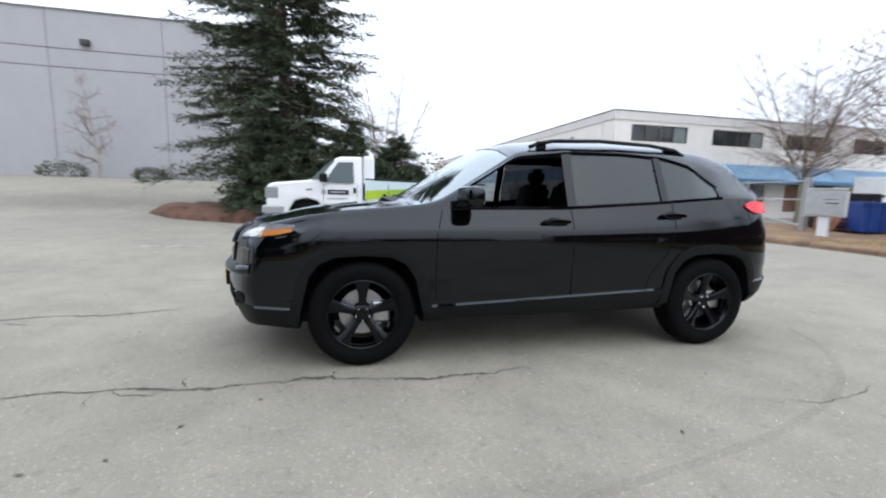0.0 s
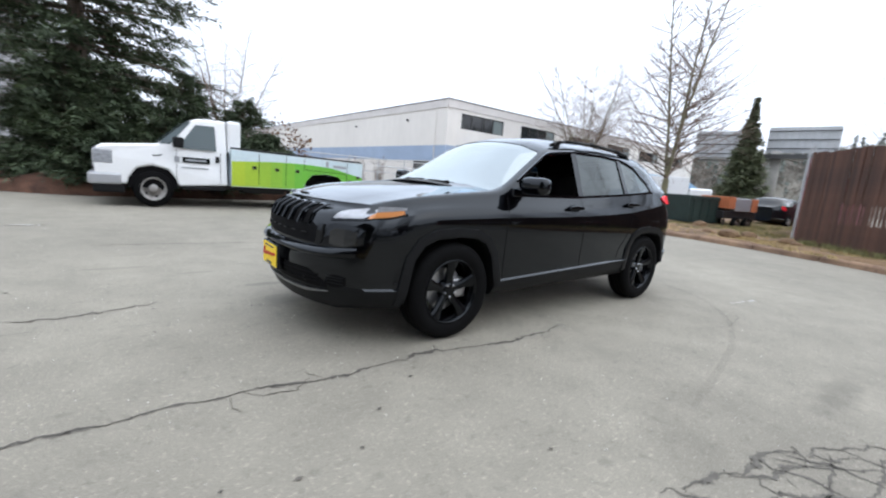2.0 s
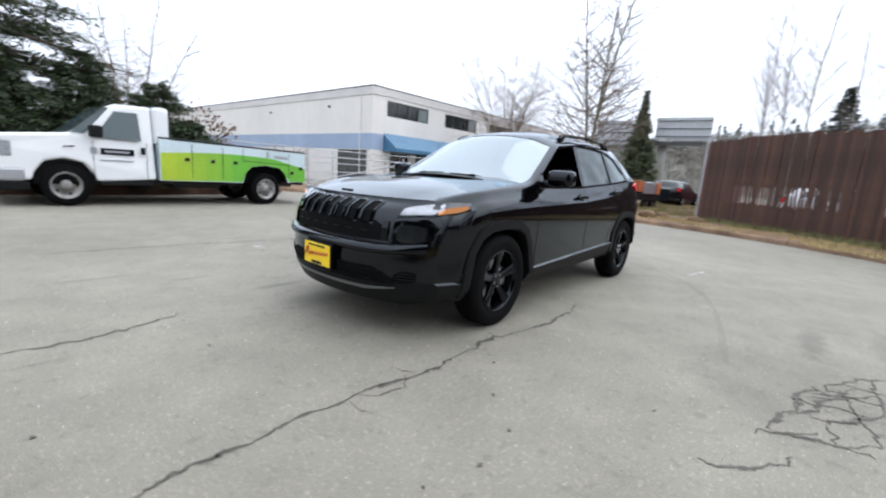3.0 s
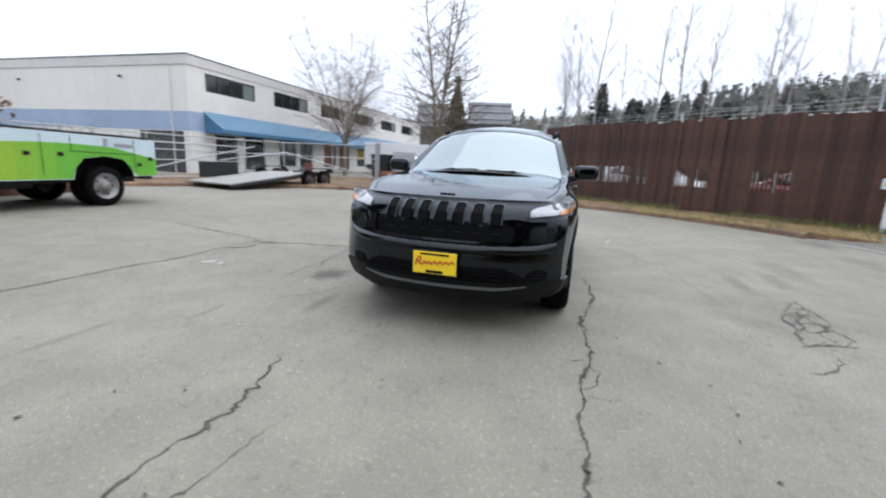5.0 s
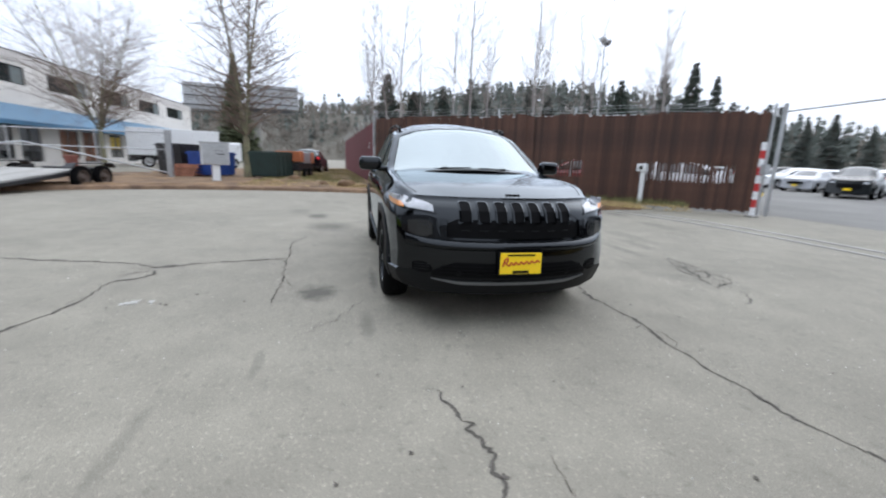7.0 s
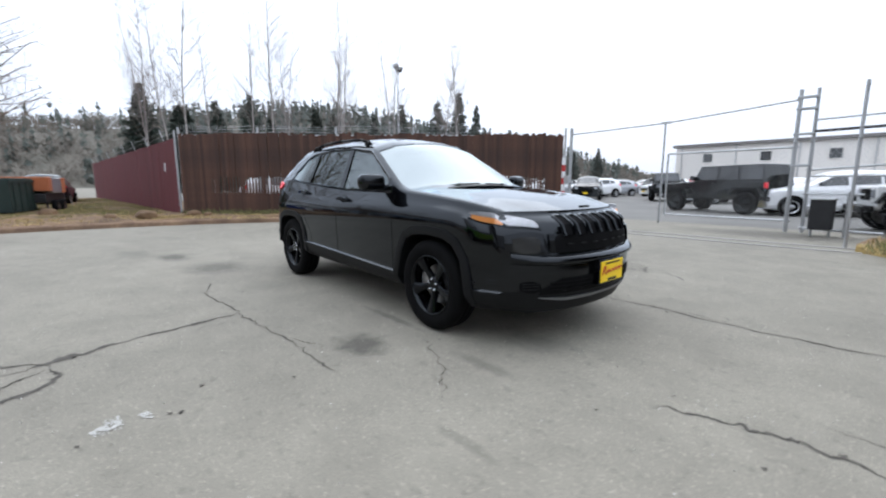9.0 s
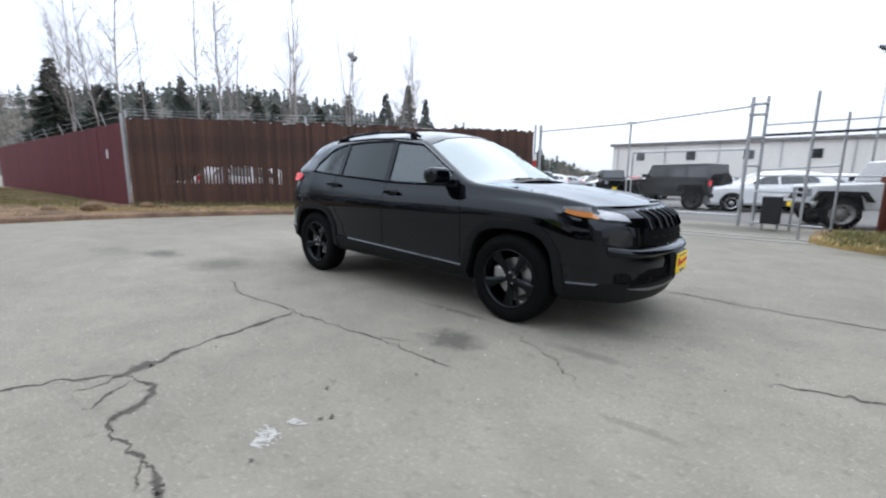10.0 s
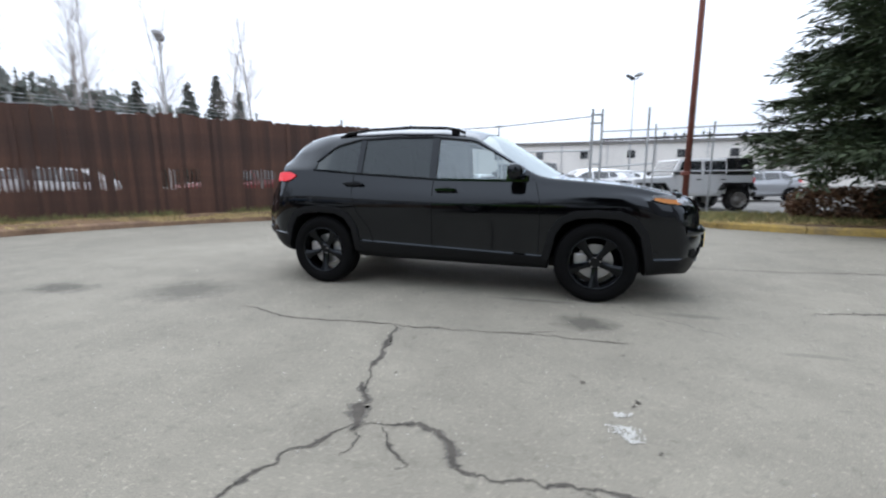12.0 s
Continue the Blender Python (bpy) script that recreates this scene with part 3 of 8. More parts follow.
def flood_lamp(x, y, h, turn):
    p = empty("lamp_pole", pose(x, y, 0, 0, 0, turn), "thin steel lamp pole with two floodlights", "lamp pole", "yard lamps")
    bm = bmesh.new()
    rod(bm, (0, 0, 0), (0, 0, h - 0.4), 0.065, 10, 0.04)
    part("pole", bm, GALV, p, smooth=True)
    part("arm", rods(((-0.35, 0, h - 0.45), (0.45, 0, h - 0.45), 0.04)), GALV, p)
    for dx, tilt in ((0.45, 35), (-0.35, -10)):
        bm = bmesh.new()
        box(bm, -0.28, 0.28, -0.2, 0.2, -0.09, 0.09, 0.03)
        ob = part("floodlight", bm, BLACK_STEEL if dx > 0 else GALV, p)
        ob.matrix_local = pose(dx, 0, h - 0.2, 0, -tilt, 0)


flood_lamp(21.6, -15.0, 9.3, -50)
flood_lamp(-5.4, -32.0, 9.0, -50)

# metal channel set across the drive
CH = smooth_line([(5.25, -5.6), (3.9, -6.2), (1.9, -6.5), (-0.6, -6.5), (-2.2, -6.5), (-3.2, -6.6)], 0.6)
for off, nm in ((0.0, "drain_channel"), (-0.55, "drain_channel")):
    bm = bmesh.new()
    rows = []
    for k, (x, y) in enumerate(CH):
        a, b = CH[max(0, k - 1)], CH[min(len(CH) - 1, k + 1)]
        t = Vector((b[0] - a[0], b[1] - a[1], 0)).normalized()
        nrm = Vector((t.y, -t.x, 0))
        c = Vector((x, y, 0)) - nrm * off * -1
        rows.append([bm.verts.new(c + nrm * u + Vector((0, 0, z))) for u, z in ((-0.05, -0.02), (-0.045, 0.018), (0.045, 0.018), (0.05, -0.02))])
    for p, q in zip(rows, rows[1:]):
        for k in range(3):
            bm.faces.new((p[k], q[k], q[k + 1], p[k + 1]))
    bmesh.ops.recalc_face_normals(bm, faces=bm.faces[:])
    tagged(link(nm, bm, CONCRETE), "pale concrete edging strip across the drive", "drain", kind="structure")

# ---- buildings ----
def window_unit(parent, x0, x1, z0, z1, y, panes=4, facing=-1):
    w = part("window", boxes((x0, x1, y + 0.02, y + 0.06, z0, z1)), DARK_PANE, parent, "dark strip window")
    bm = bmesh.new()
    for a, b, c, d in ((x0 - 0.05, x1 + 0.05, z0 - 0.06, z0 + 0.03), (x0 - 0.05, x1 + 0.05, z1 - 0.03, z1 + 0.05), (x0 - 0.05, x0 + 0.03, z0, z1), (x1 - 0.03, x1 + 0.05, z0, z1)):
        box(bm, a, b, y - 0.035, y + 0.05, c, d)
    part("window_frame", bm, FRAME, w)
    for k in range(1, panes):
        x = x0 + (x1 - x0) * k / panes
        part("mullion", boxes((x - 0.025, x + 0.025, y - 0.02, y + 0.04, z0, z1)), FRAME, w)
    # pale blinds behind the outer panes
    for k in (panes - 1,):
        xa, xb = x0 + (x1 - x0) * k / panes + 0.06, x0 + (x1 - x0) * (k + 1) / panes - 0.06
        part("blind", boxes((xa, xb, y + 0.005, y + 0.018, z0 + 0.06, z1 - 0.06)), BLIND, w)
    return w


FRAME = mat("dark_bronze_frame", (0.05, 0.05, 0.05), 0.5, 0.2, var=0.1, scale=4)
BLIND = mat("pale_window_blind", (0.16, 0.19, 0.19), 0.8, var=0.1, scale=6)
BROWN_PANEL = mat("brown_shop_panel", (0.20, 0.075, 0.035), 0.7, var=0.3, scale=2)
YELLOW_SIGN = mat("yellow_poster", (0.65, 0.45, 0.05), 0.6, var=0.1, scale=3)


def wall_with_holes(name, x0, x1, z0, z1, y0, y1, holes, material, parent):
    """A wall along x, with oblong openings right through."""
    bm = bmesh.new()
    xs = sorted({x0, x1, *(h[0] for h in holes), *(h[1] for h in holes)})
    zs = sorted({z0, z1, *(h[2] for h in holes), *(h[3] for h in holes)})
    for a, b in zip(xs, xs[1:]):
        for c, d in zip(zs, zs[1:]):
            mx, mz = (a + b) / 2, (c + d) / 2
            if not any(h[0] < mx < h[1] and h[2] < mz < h[3] for h in holes):
                box(bm, a, b, y0, y1, c, d)
    bmesh.ops.remove_doubles(bm, verts=bm.verts[:], dist=0.0005)
    seen, twins = {}, []
    for f in bm.faces:
        key = tuple(round(v, 3) for v in f.calc_center_median())
        if key in seen:
            twins += [f, seen[key]]
        seen[key] = f
    bmesh.ops.delete(bm, geom=twins, context="FACES")
    return part(name, bm, material, parent)


def white_building():
    b = empty("office_building", pose(0, 0, 0), "white two-storey office block with a blue metal awning", "building")
    X0, X1, Y, T = 14.3, 52.0, 19.7, 6.35
    wins = [(15.5 + 5.95 * k, 19.55 + 5.95 * k, 4.62, 5.62) for k in range(6)]
    shops = []
    for k in range(6):
        xa = 15.9 + 5.95 * k
        shops += [(xa, xa + 2.0, 0.45, 2.35), (xa + 2.5, xa + 4.4, 0.2, 2.35)]
    wall_with_holes("front_wall", X0, X1, 0, T, Y, Y + 0.3, wins + shops, WHITE_WALL, b)
    part("side_wall", boxes((X0, X0 + 0.3, Y + 0.3, 75, 0, T)), WHITE_WALL, b)
    part("rear_wall", boxes((X0 + 0.3, X1, 74.7, 75, 0, T)), WHITE_WALL, b)
    part("end_wall", boxes((X1 - 0.3, X1, Y + 0.3, 74.7, 0, T)), WHITE_WALL, b)
    part("roof", boxes((X0 + 0.3, X1 - 0.3, Y + 0.3, 74.7, T - 0.5, T - 0.4)), ROOFING, b)
    part("parapet_cap", boxes((X0 - 0.06, X1 + 0.06, Y - 0.06, Y + 0.36, T, T + 0.08), (X0 - 0.06, X0 + 0.36, Y + 0.37, 75, T, T + 0.08)), ROOFING, b)
    part("fascia_band", boxes((X0 - 0.05, X1, Y - 0.05, Y - 0.003, T - 0.5, T - 0.02), (X0 - 0.05, X0 - 0.003, Y - 0.003, 75, T - 0.5, T - 0.02)), mat("fascia_paint", (0.60, 0.57, 0.55), 0.8, var=0.08, scale=0.5), b)
    part("blue_band", boxes((X0 - 0.012, X0 - 0.003, Y - 0.003, 75, 2.35, 3.40), (X0 - 0.012, 15.2, Y - 0.012, Y - 0.003, 2.35, 3.40)), BLUE_PAINT, b, "faded blue painted band")
    for x0, x1, z0, z1 in wins:
        window_unit(b, x0, x1, z0, z1, Y + 0.08)
    for k, (x0, x1, z0, z1) in enumerate(shops):
        w = part("shop_window", boxes((x0, x1, Y + 0.12, Y + 0.15, z0, z1)), BROWN_PANEL if k in (4, 5, 8) else DARK_PANE, b)
        part("window_frame", boxes((x0, x0 + 0.07, Y + 0.05, Y + 0.12, z0, z1), (x1 - 0.07, x1, Y + 0.05, Y + 0.12, z0, z1), (x0 + 0.07, x1 - 0.07, Y + 0.05, Y + 0.12, z1 - 0.08, z1), (x0 + 0.07, x1 - 0.07, Y + 0.05, Y + 0.12, z0, z0 + 0.08)), FRAME if k % 3 else WHITE_WALL, w)
        part("mullion", boxes(((x0 + x1) / 2 - 0.03, (x0 + x1) / 2 + 0.03, Y + 0.06, Y + 0.118, z0 + 0.08, z1 - 0.08)), FRAME, w)
        if k in (6, 7):
            for j in range(4):
                part("poster", boxes((x0 + 0.15 + j * 0.42, x0 + 0.48 + j * 0.42, Y + 0.10, Y + 0.117, 1.2, 2.1)), YELLOW_SIGN, w)
    # sloped awning with standing seams
    A0, A1, ZT, ZB, OUT = 15.25, 51.0, 3.48, 2.52, 1.35
    bm = bmesh.new()
    prism(bm, [(Y - 0.004, ZT), (Y - OUT, ZB), (Y - OUT, ZB - 0.22), (Y - 0.004, ZB - 0.22)], "x", A0, A1)
    aw = part("awning", bm, BLUE_METAL, b, "blue standing-seam metal awning")
    # seams are coloured paler than the roofing to paint in bright streak reflections
    seam = None
    for k in range(int((A1 - A0) / 0.4) + 1):
        if seam is None:
            bm = bmesh.new()
            prism(bm, [(Y - 0.01, ZT + 0.045), (Y - OUT - 0.01, ZB + 0.045), (Y - OUT - 0.01, ZB - 0.01), (Y - 0.01, ZT - 0.01)], "x", -0.025, 0.025)
            seam = part("seam", bm, mat("reflection_pale_seam", (0.36, 0.50, 0.60), 0.35), aw)
            ob = seam
        else:
            ob = new("seam", seam.data)
            ob.parent = aw
        ob.location = (A0 + 0.02 + k * 0.4, 0, 0)
    # wall lamps and a recessed dark gate on the side
    for y, z in ((24.5, 5.2), (33.0, 5.1)):
        part("wall_lamp", boxes((X0 - 0.16, X0 - 0.01, y - 0.09, y + 0.09, z, z + 0.13), bevel=0.03), FRAME, b)
    part("downpipe", rods(((X0 - 0.06, Y + 1.2, 0), (X0 - 0.06, Y + 1.2, T - 0.5), 0.03)), WHITE_WALL, b)
    part("roller_door", boxes((X0 - 0.03, X0 - 0.004, 20.2, 23.4, 0.0, 2.3)), FRAME, b, "dark steel yard door")
    return b


white_building()


def warehouse():
    w = empty("warehouse", pose(0, 0, 0), "large plain grey concrete warehouse with two dark lines", "building")
    X0, X1, Y, Z0, T = -62.0, -6.8, 29.0, 0.55, 11.85
    part("front_wall", boxes((X0, X1, Y, Y + 0.4, Z0, T)), GREY_WALL, w)
    part("side_wall", boxes((X1 - 0.4, X1, Y + 0.4, 75, Z0 - 2, T)), GREY_WALL, w)
    part("roof", boxes((X0, X1 - 0.4, Y + 0.4, 75, T - 0.6, T - 0.4)), ROOFING, w)
    part("parapet_cap", boxes((X0, X1 + 0.05, Y - 0.06, Y + 0.45, T, T + 0.1)), ROOFING, w)
    part("wall_lamp", boxes((-17.9, -17.4, Y - 0.35, Y - 0.005, 9.80, 10.15), bevel=0.05), FRAME, w)
    for k in range(8):
        x = X1 - 6.5 * (k + 1)
        part("panel_joint", boxes((x - 0.015, x + 0.015, Y - 0.006, Y - 0.002, Z0, T)), FRAME, w)
    return w


warehouse()
# overhead cables in front of the warehouse
for k, (za, zb) in enumerate(((7.05, 6.25), (6.3, 5.6))):
    bm = bmesh.new()
    pts = [(-30 + 26 * u, 16.0, za + (zb - za) * u - 0.35 * math.sin(math.pi * u)) for u in np.linspace(0, 1, 14)]
    rings = [[bm.verts.new((x, y + 0.016 * math.cos(a), z + 0.016 * math.sin(a))) for a in (0.3, 1.56, 2.81, 4.07, 5.33)] for x, y, z in pts]
    for a, b in zip(rings, rings[1:]):
        for j in range(5):
            bm.faces.new((a[j], b[j], b[(j + 1) % 5], a[(j + 1) % 5]))
    tagged(link("overhead_cable", bm, BLACK_STEEL), "thin black overhead cable between distant poles", "cable")


def low_building():
    b = empty("long_low_building", pose(0, 0, 0), "long low white warehouse with small square windows", "building")
    # runs along the far side of the car lot
    part("wall", boxes((-75, 20.5, -62.4, -62.0, 0, 6.0)), WHITE_WALL, b)
    part("side_wall", boxes((20.1, 20.5, -90, -62.4, 0, 6.0)), WHITE_WALL, b)
    part("roof", boxes((-75, 20.9, -90, -61.6, 6.0, 6.35)), ROOFING, b)
    for k in range(14):
        x = 16.5 - 6.4 * k
        w = part("window", boxes((x - 0.55, x + 0.55, -61.99, -61.95, 3.9, 5.0)), DARK_PANE, b)
        part("window_frame", boxes((x - 0.62, x + 0.62, -61.98, -61.93, 3.82, 3.9), (x - 0.62, x + 0.62, -61.98, -61.93, 5.0, 5.08), (x - 0.62, x - 0.55, -61.98, -61.93, 3.9, 5.0), (x + 0.55, x + 0.62, -61.98, -61.93, 3.9, 5.0)), WHITE_WALL, w)
        part("downpipe", rods(((x + 3.2, -61.92, 0), (x + 3.2, -61.92, 6.0), 0.06)), GALV, b)
    return b


low_building()

# ---- the black sport utility vehicle ----
def smoothed(table, x, d=0.07):
    return (lerp(table, x - d) + 2 * lerp(table, x) + lerp(table, x + d)) / 4


SUV_W = [(-2.3, 0.80), (-2.0, 0.83), (-1.8, 0.885), (-1.6, 0.905), (-1.0, 0.905), (0.6, 0.91), (1.5, 0.915), (1.74, 0.905), (1.88, 0.875), (1.98, 0.82), (2.07, 0.72), (2.16, 0.58), (2.35, 0.46)]
SUV_BOTTOM = [(-2.3, 0.27), (-2.1, 0.25), (-1.7, 0.22), (-0.9, 0.25), (0.9, 0.28), (1.7, 0.28), (2.0, 0.34), (2.35, 0.40)]
SUV_CLAD = [(-2.3, 0.43), (-1.8, 0.41), (-0.9, 0.405), (0.9, 0.48), (1.7, 0.52), (2.35, 0.56)]
SUV_BELT = [(-2.3, 0.872), (-2.1, 0.915), (-1.75, 0.975), (-1.3, 1.03), (-0.8, 1.065), (0.1, 1.08), (0.9, 1.135), (1.45, 1.185), (1.8, 1.19), (2.05, 1.14), (2.35, 1.05)]
SUV_GLASS_TOP = [(-2.3, 0.888), (-2.1, 0.932), (-1.75, 0.995), (-1.3, 1.045), (-0.84, 1.085), (-0.25, 1.435), (0.2, 1.488), (0.6, 1.497), (1.0, 1.48), (1.25, 1.42), (1.46, 1.25), (1.55, 1.225), (1.9, 1.22), (2.1, 1.15), (2.35, 1.06)]
SUV_RAIL = [(-2.3, 0.904), (-2.1, 0.942), (-1.75, 0.998), (-1.3, 1.052), (-0.95, 1.085), (-0.80, 1.13), (-0.22, 1.485), (0.1, 1.535), (0.6, 1.555), (1.1, 1.55), (1.4, 1.53), (1.56, 1.50), (1.68, 1.455), (1.79, 1.385), (1.93, 1.26), (2.05, 1.17), (2.35, 1.07)]
SUV_ROOF = [(-2.3, 0.918), (-2.24, 0.936), (-2.1, 0.966), (-1.9, 1.004), (-1.5, 1.060), (-1.12, 1.105), (-1.04, 1.125), (-0.42, 1.525), (-0.2, 1.585), (0.1, 1.625), (0.5, 1.64), (1.0, 1.63), (1.45, 1.60), (1.72, 1.555), (1.82, 1.50), (1.94, 1.36), (2.10, 1.17), (2.35, 1.08)]
SUV_RAIL_Y = [(-2.3, 0.70), (-1.9, 0.74), (-1.3, 0.78), (-0.9, 0.76), (-0.22, 0.62), (0.2, 0.60), (1.1, 0.59), (1.6, 0.58), (2.0, 0.64), (2.35, 0.68)]
SUV_TOP_Y = [(-2.3, 0.73), (-1.9, 0.80), (-1.3, 0.84), (-0.84, 0.825), (-0.25, 0.69), (0.2, 0.672), (1.0, 0.665), (1.3, 0.69), (1.5, 0.78), (1.9, 0.76), (2.35, 0.70)]
SUV_BOW = [(-2.3, 0.40), (-1.9, 0.30), (-1.4, 0.20), (-1.0, 0.20), (-0.3, 0.12), (0.2, 0.0), (1.3, 0.0), (1.8, -0.04), (2.35, -0.12)]
# how far the nose and the tail lean, by height
SUV_NOSE = [(0.2, 0.06), (0.30, 0.01), (0.42, -0.03), (0.60, -0.04), (0.66, -0.03), (0.69, 0.0), (0.80, 0.0), (0.825, 0.008), (0.85, 0.024), (0.875, 0.05), (0.90, 0.088), (0.925, 0.14), (1.1, 0.17)]


def suv_section(x):
    """Half of the cross-section at x, from the keel to the roof's middle: (y, z) pairs."""
    w, zb, zc, be = (smoothed(t, x) for t in (SUV_W, SUV_BOTTOM, SUV_CLAD, SUV_BELT))
    zt, zr, zc2 = (smoothed(t, x, 0.04) for t in (SUV_GLASS_TOP, SUV_RAIL, SUV_ROOF))
    yt, yr = smoothed(SUV_TOP_Y, x, 0.04), smoothed(SUV_RAIL_Y, x, 0.04)
    yt, yr = min(yt, w - 0.10), min(yr, w - 0.16)
    low = min(0.93, be - 0.06)
    zt, zr = max(zt, be + 0.006), max(zr, be + 0.012)
    zc2 = max(zc2, zr + 0.006)
    z8, z9 = low - 0.09, low - 0.012
    z7 = min(0.68, z8 - 0.06)
    return [(0, zb), (w - 0.20, zb), (w - 0.05, zb + 0.04), (w - 0.012, zb + 0.10), (w + 0.004, zc - 0.007), (w - 0.012, zc + 0.005), (w - 0.014, (zc + z7) / 2), (w - 0.007, z7), (w - 0.002, z8),
            (w - 0.006, z9), (w - 0.043, z9 + 0.5 * (be - 0.012 - z9)), (w - 0.084, be - 0.012), (w - 0.088, be), (yt, zt), ((yt + yr) / 2 + 0.006, (zt + zr) / 2 + 0.008), (yr, zr), (yr * 0.72, zr + 0.62 * (zc2 - zr)), (yr * 0.38, zr + 0.90 * (zc2 - zr)), (0, zc2)]


WS0, WS1 = -1.06, -0.34
SUV_X = sorted(set([round(v, 3) for v in np.arange(-2.28, -1.9, 0.05)] + [round(v, 3) for v in np.arange(-1.9, 2.0, 0.06)] + [round(v, 3) for v in np.arange(2.0, 2.331, 0.045)] + [WS0, WS1, -0.80, 0.10, 0.185, 0.905, 0.965, 1.44]))


def suv_point(xs, j, side):
    y0 = suv_section(xs)[j][0]
    x = xs + lerp(SUV_BOW, xs) * (y0 / 0.92) ** 2.4
    y, z = suv_section(x)[j]
    nose = max(0.0, min(1.0, (-1.75 - xs) / 0.5))
    tail = max(0.0, min(1.0, (xs - 1.7) / 0.6))
    x += nose * lerp(SUV_NOSE, z)
    x += tail * lerp([(0.3, -0.10), (0.5, 0.0), (0.72, 0.0), (0.85, -0.05), (1.2, -0.12)], z)
    return Vector((x, side * y, z))


def suv_skin():
    rows = len(suv_section(0))
    out = {}
    for i, xs in enumerate(SUV_X):
        for j in range(rows):
            for s in (1, -1):
                out[i, j, s] = suv_point(xs, j, s)
    return out, rows


SKIN, SKIN_ROWS = suv_skin()
G0, G1 = 12, 13


def arch_outline(grow=0.0):
    base = [(-0.415, -0.20), (-0.405, 0.02), (-0.355, 0.245), (-0.285, 0.345), (-0.18, 0.392), (0, 0.405), (0.18, 0.392), (0.285, 0.345), (0.355, 0.245), (0.405, 0.02), (0.415, -0.20)]
    pts = []
    for k, (x, z) in enumerate(base):
        a, b = base[max(0, k - 1)], base[min(len(base) - 1, k + 1)]
        t = Vector((b[0] - a[0], b[1] - a[1])).normalized()
        pts.append((x - t.y * grow, z + t.x * grow))
    return pts


def glazed(i):
    """Which window the strip between the stations i and i + 1 belongs to."""
    m = (SUV_X[i] + SUV_X[i + 1]) / 2
    return "front" if -0.80 < m < 0.10 else "rear" if 0.185 < m < 0.905 else "quarter" if 0.965 < m < 1.44 else "post" if -0.80 < m < 1.44 else ""


def cut_with(ob, cutters):
    """Cuts the cutters out of ob for good."""
    for c in cutters:
        md = ob.modifiers.new("cut", "BOOLEAN")
        md.operation, md.object, md.solver = "DIFFERENCE", c, "EXACT"
    dg = bpy.context.evaluated_depsgraph_get()
    me = bpy.data.meshes.new_from_object(ob.evaluated_get(dg))
    old = ob.data
    ob.modifiers.clear()
    ob.data = me
    bpy.data.meshes.remove(old)
    for c in cutters:
        data = c.data
        bpy.data.objects.remove(c)
        bpy.data.meshes.remove(data)


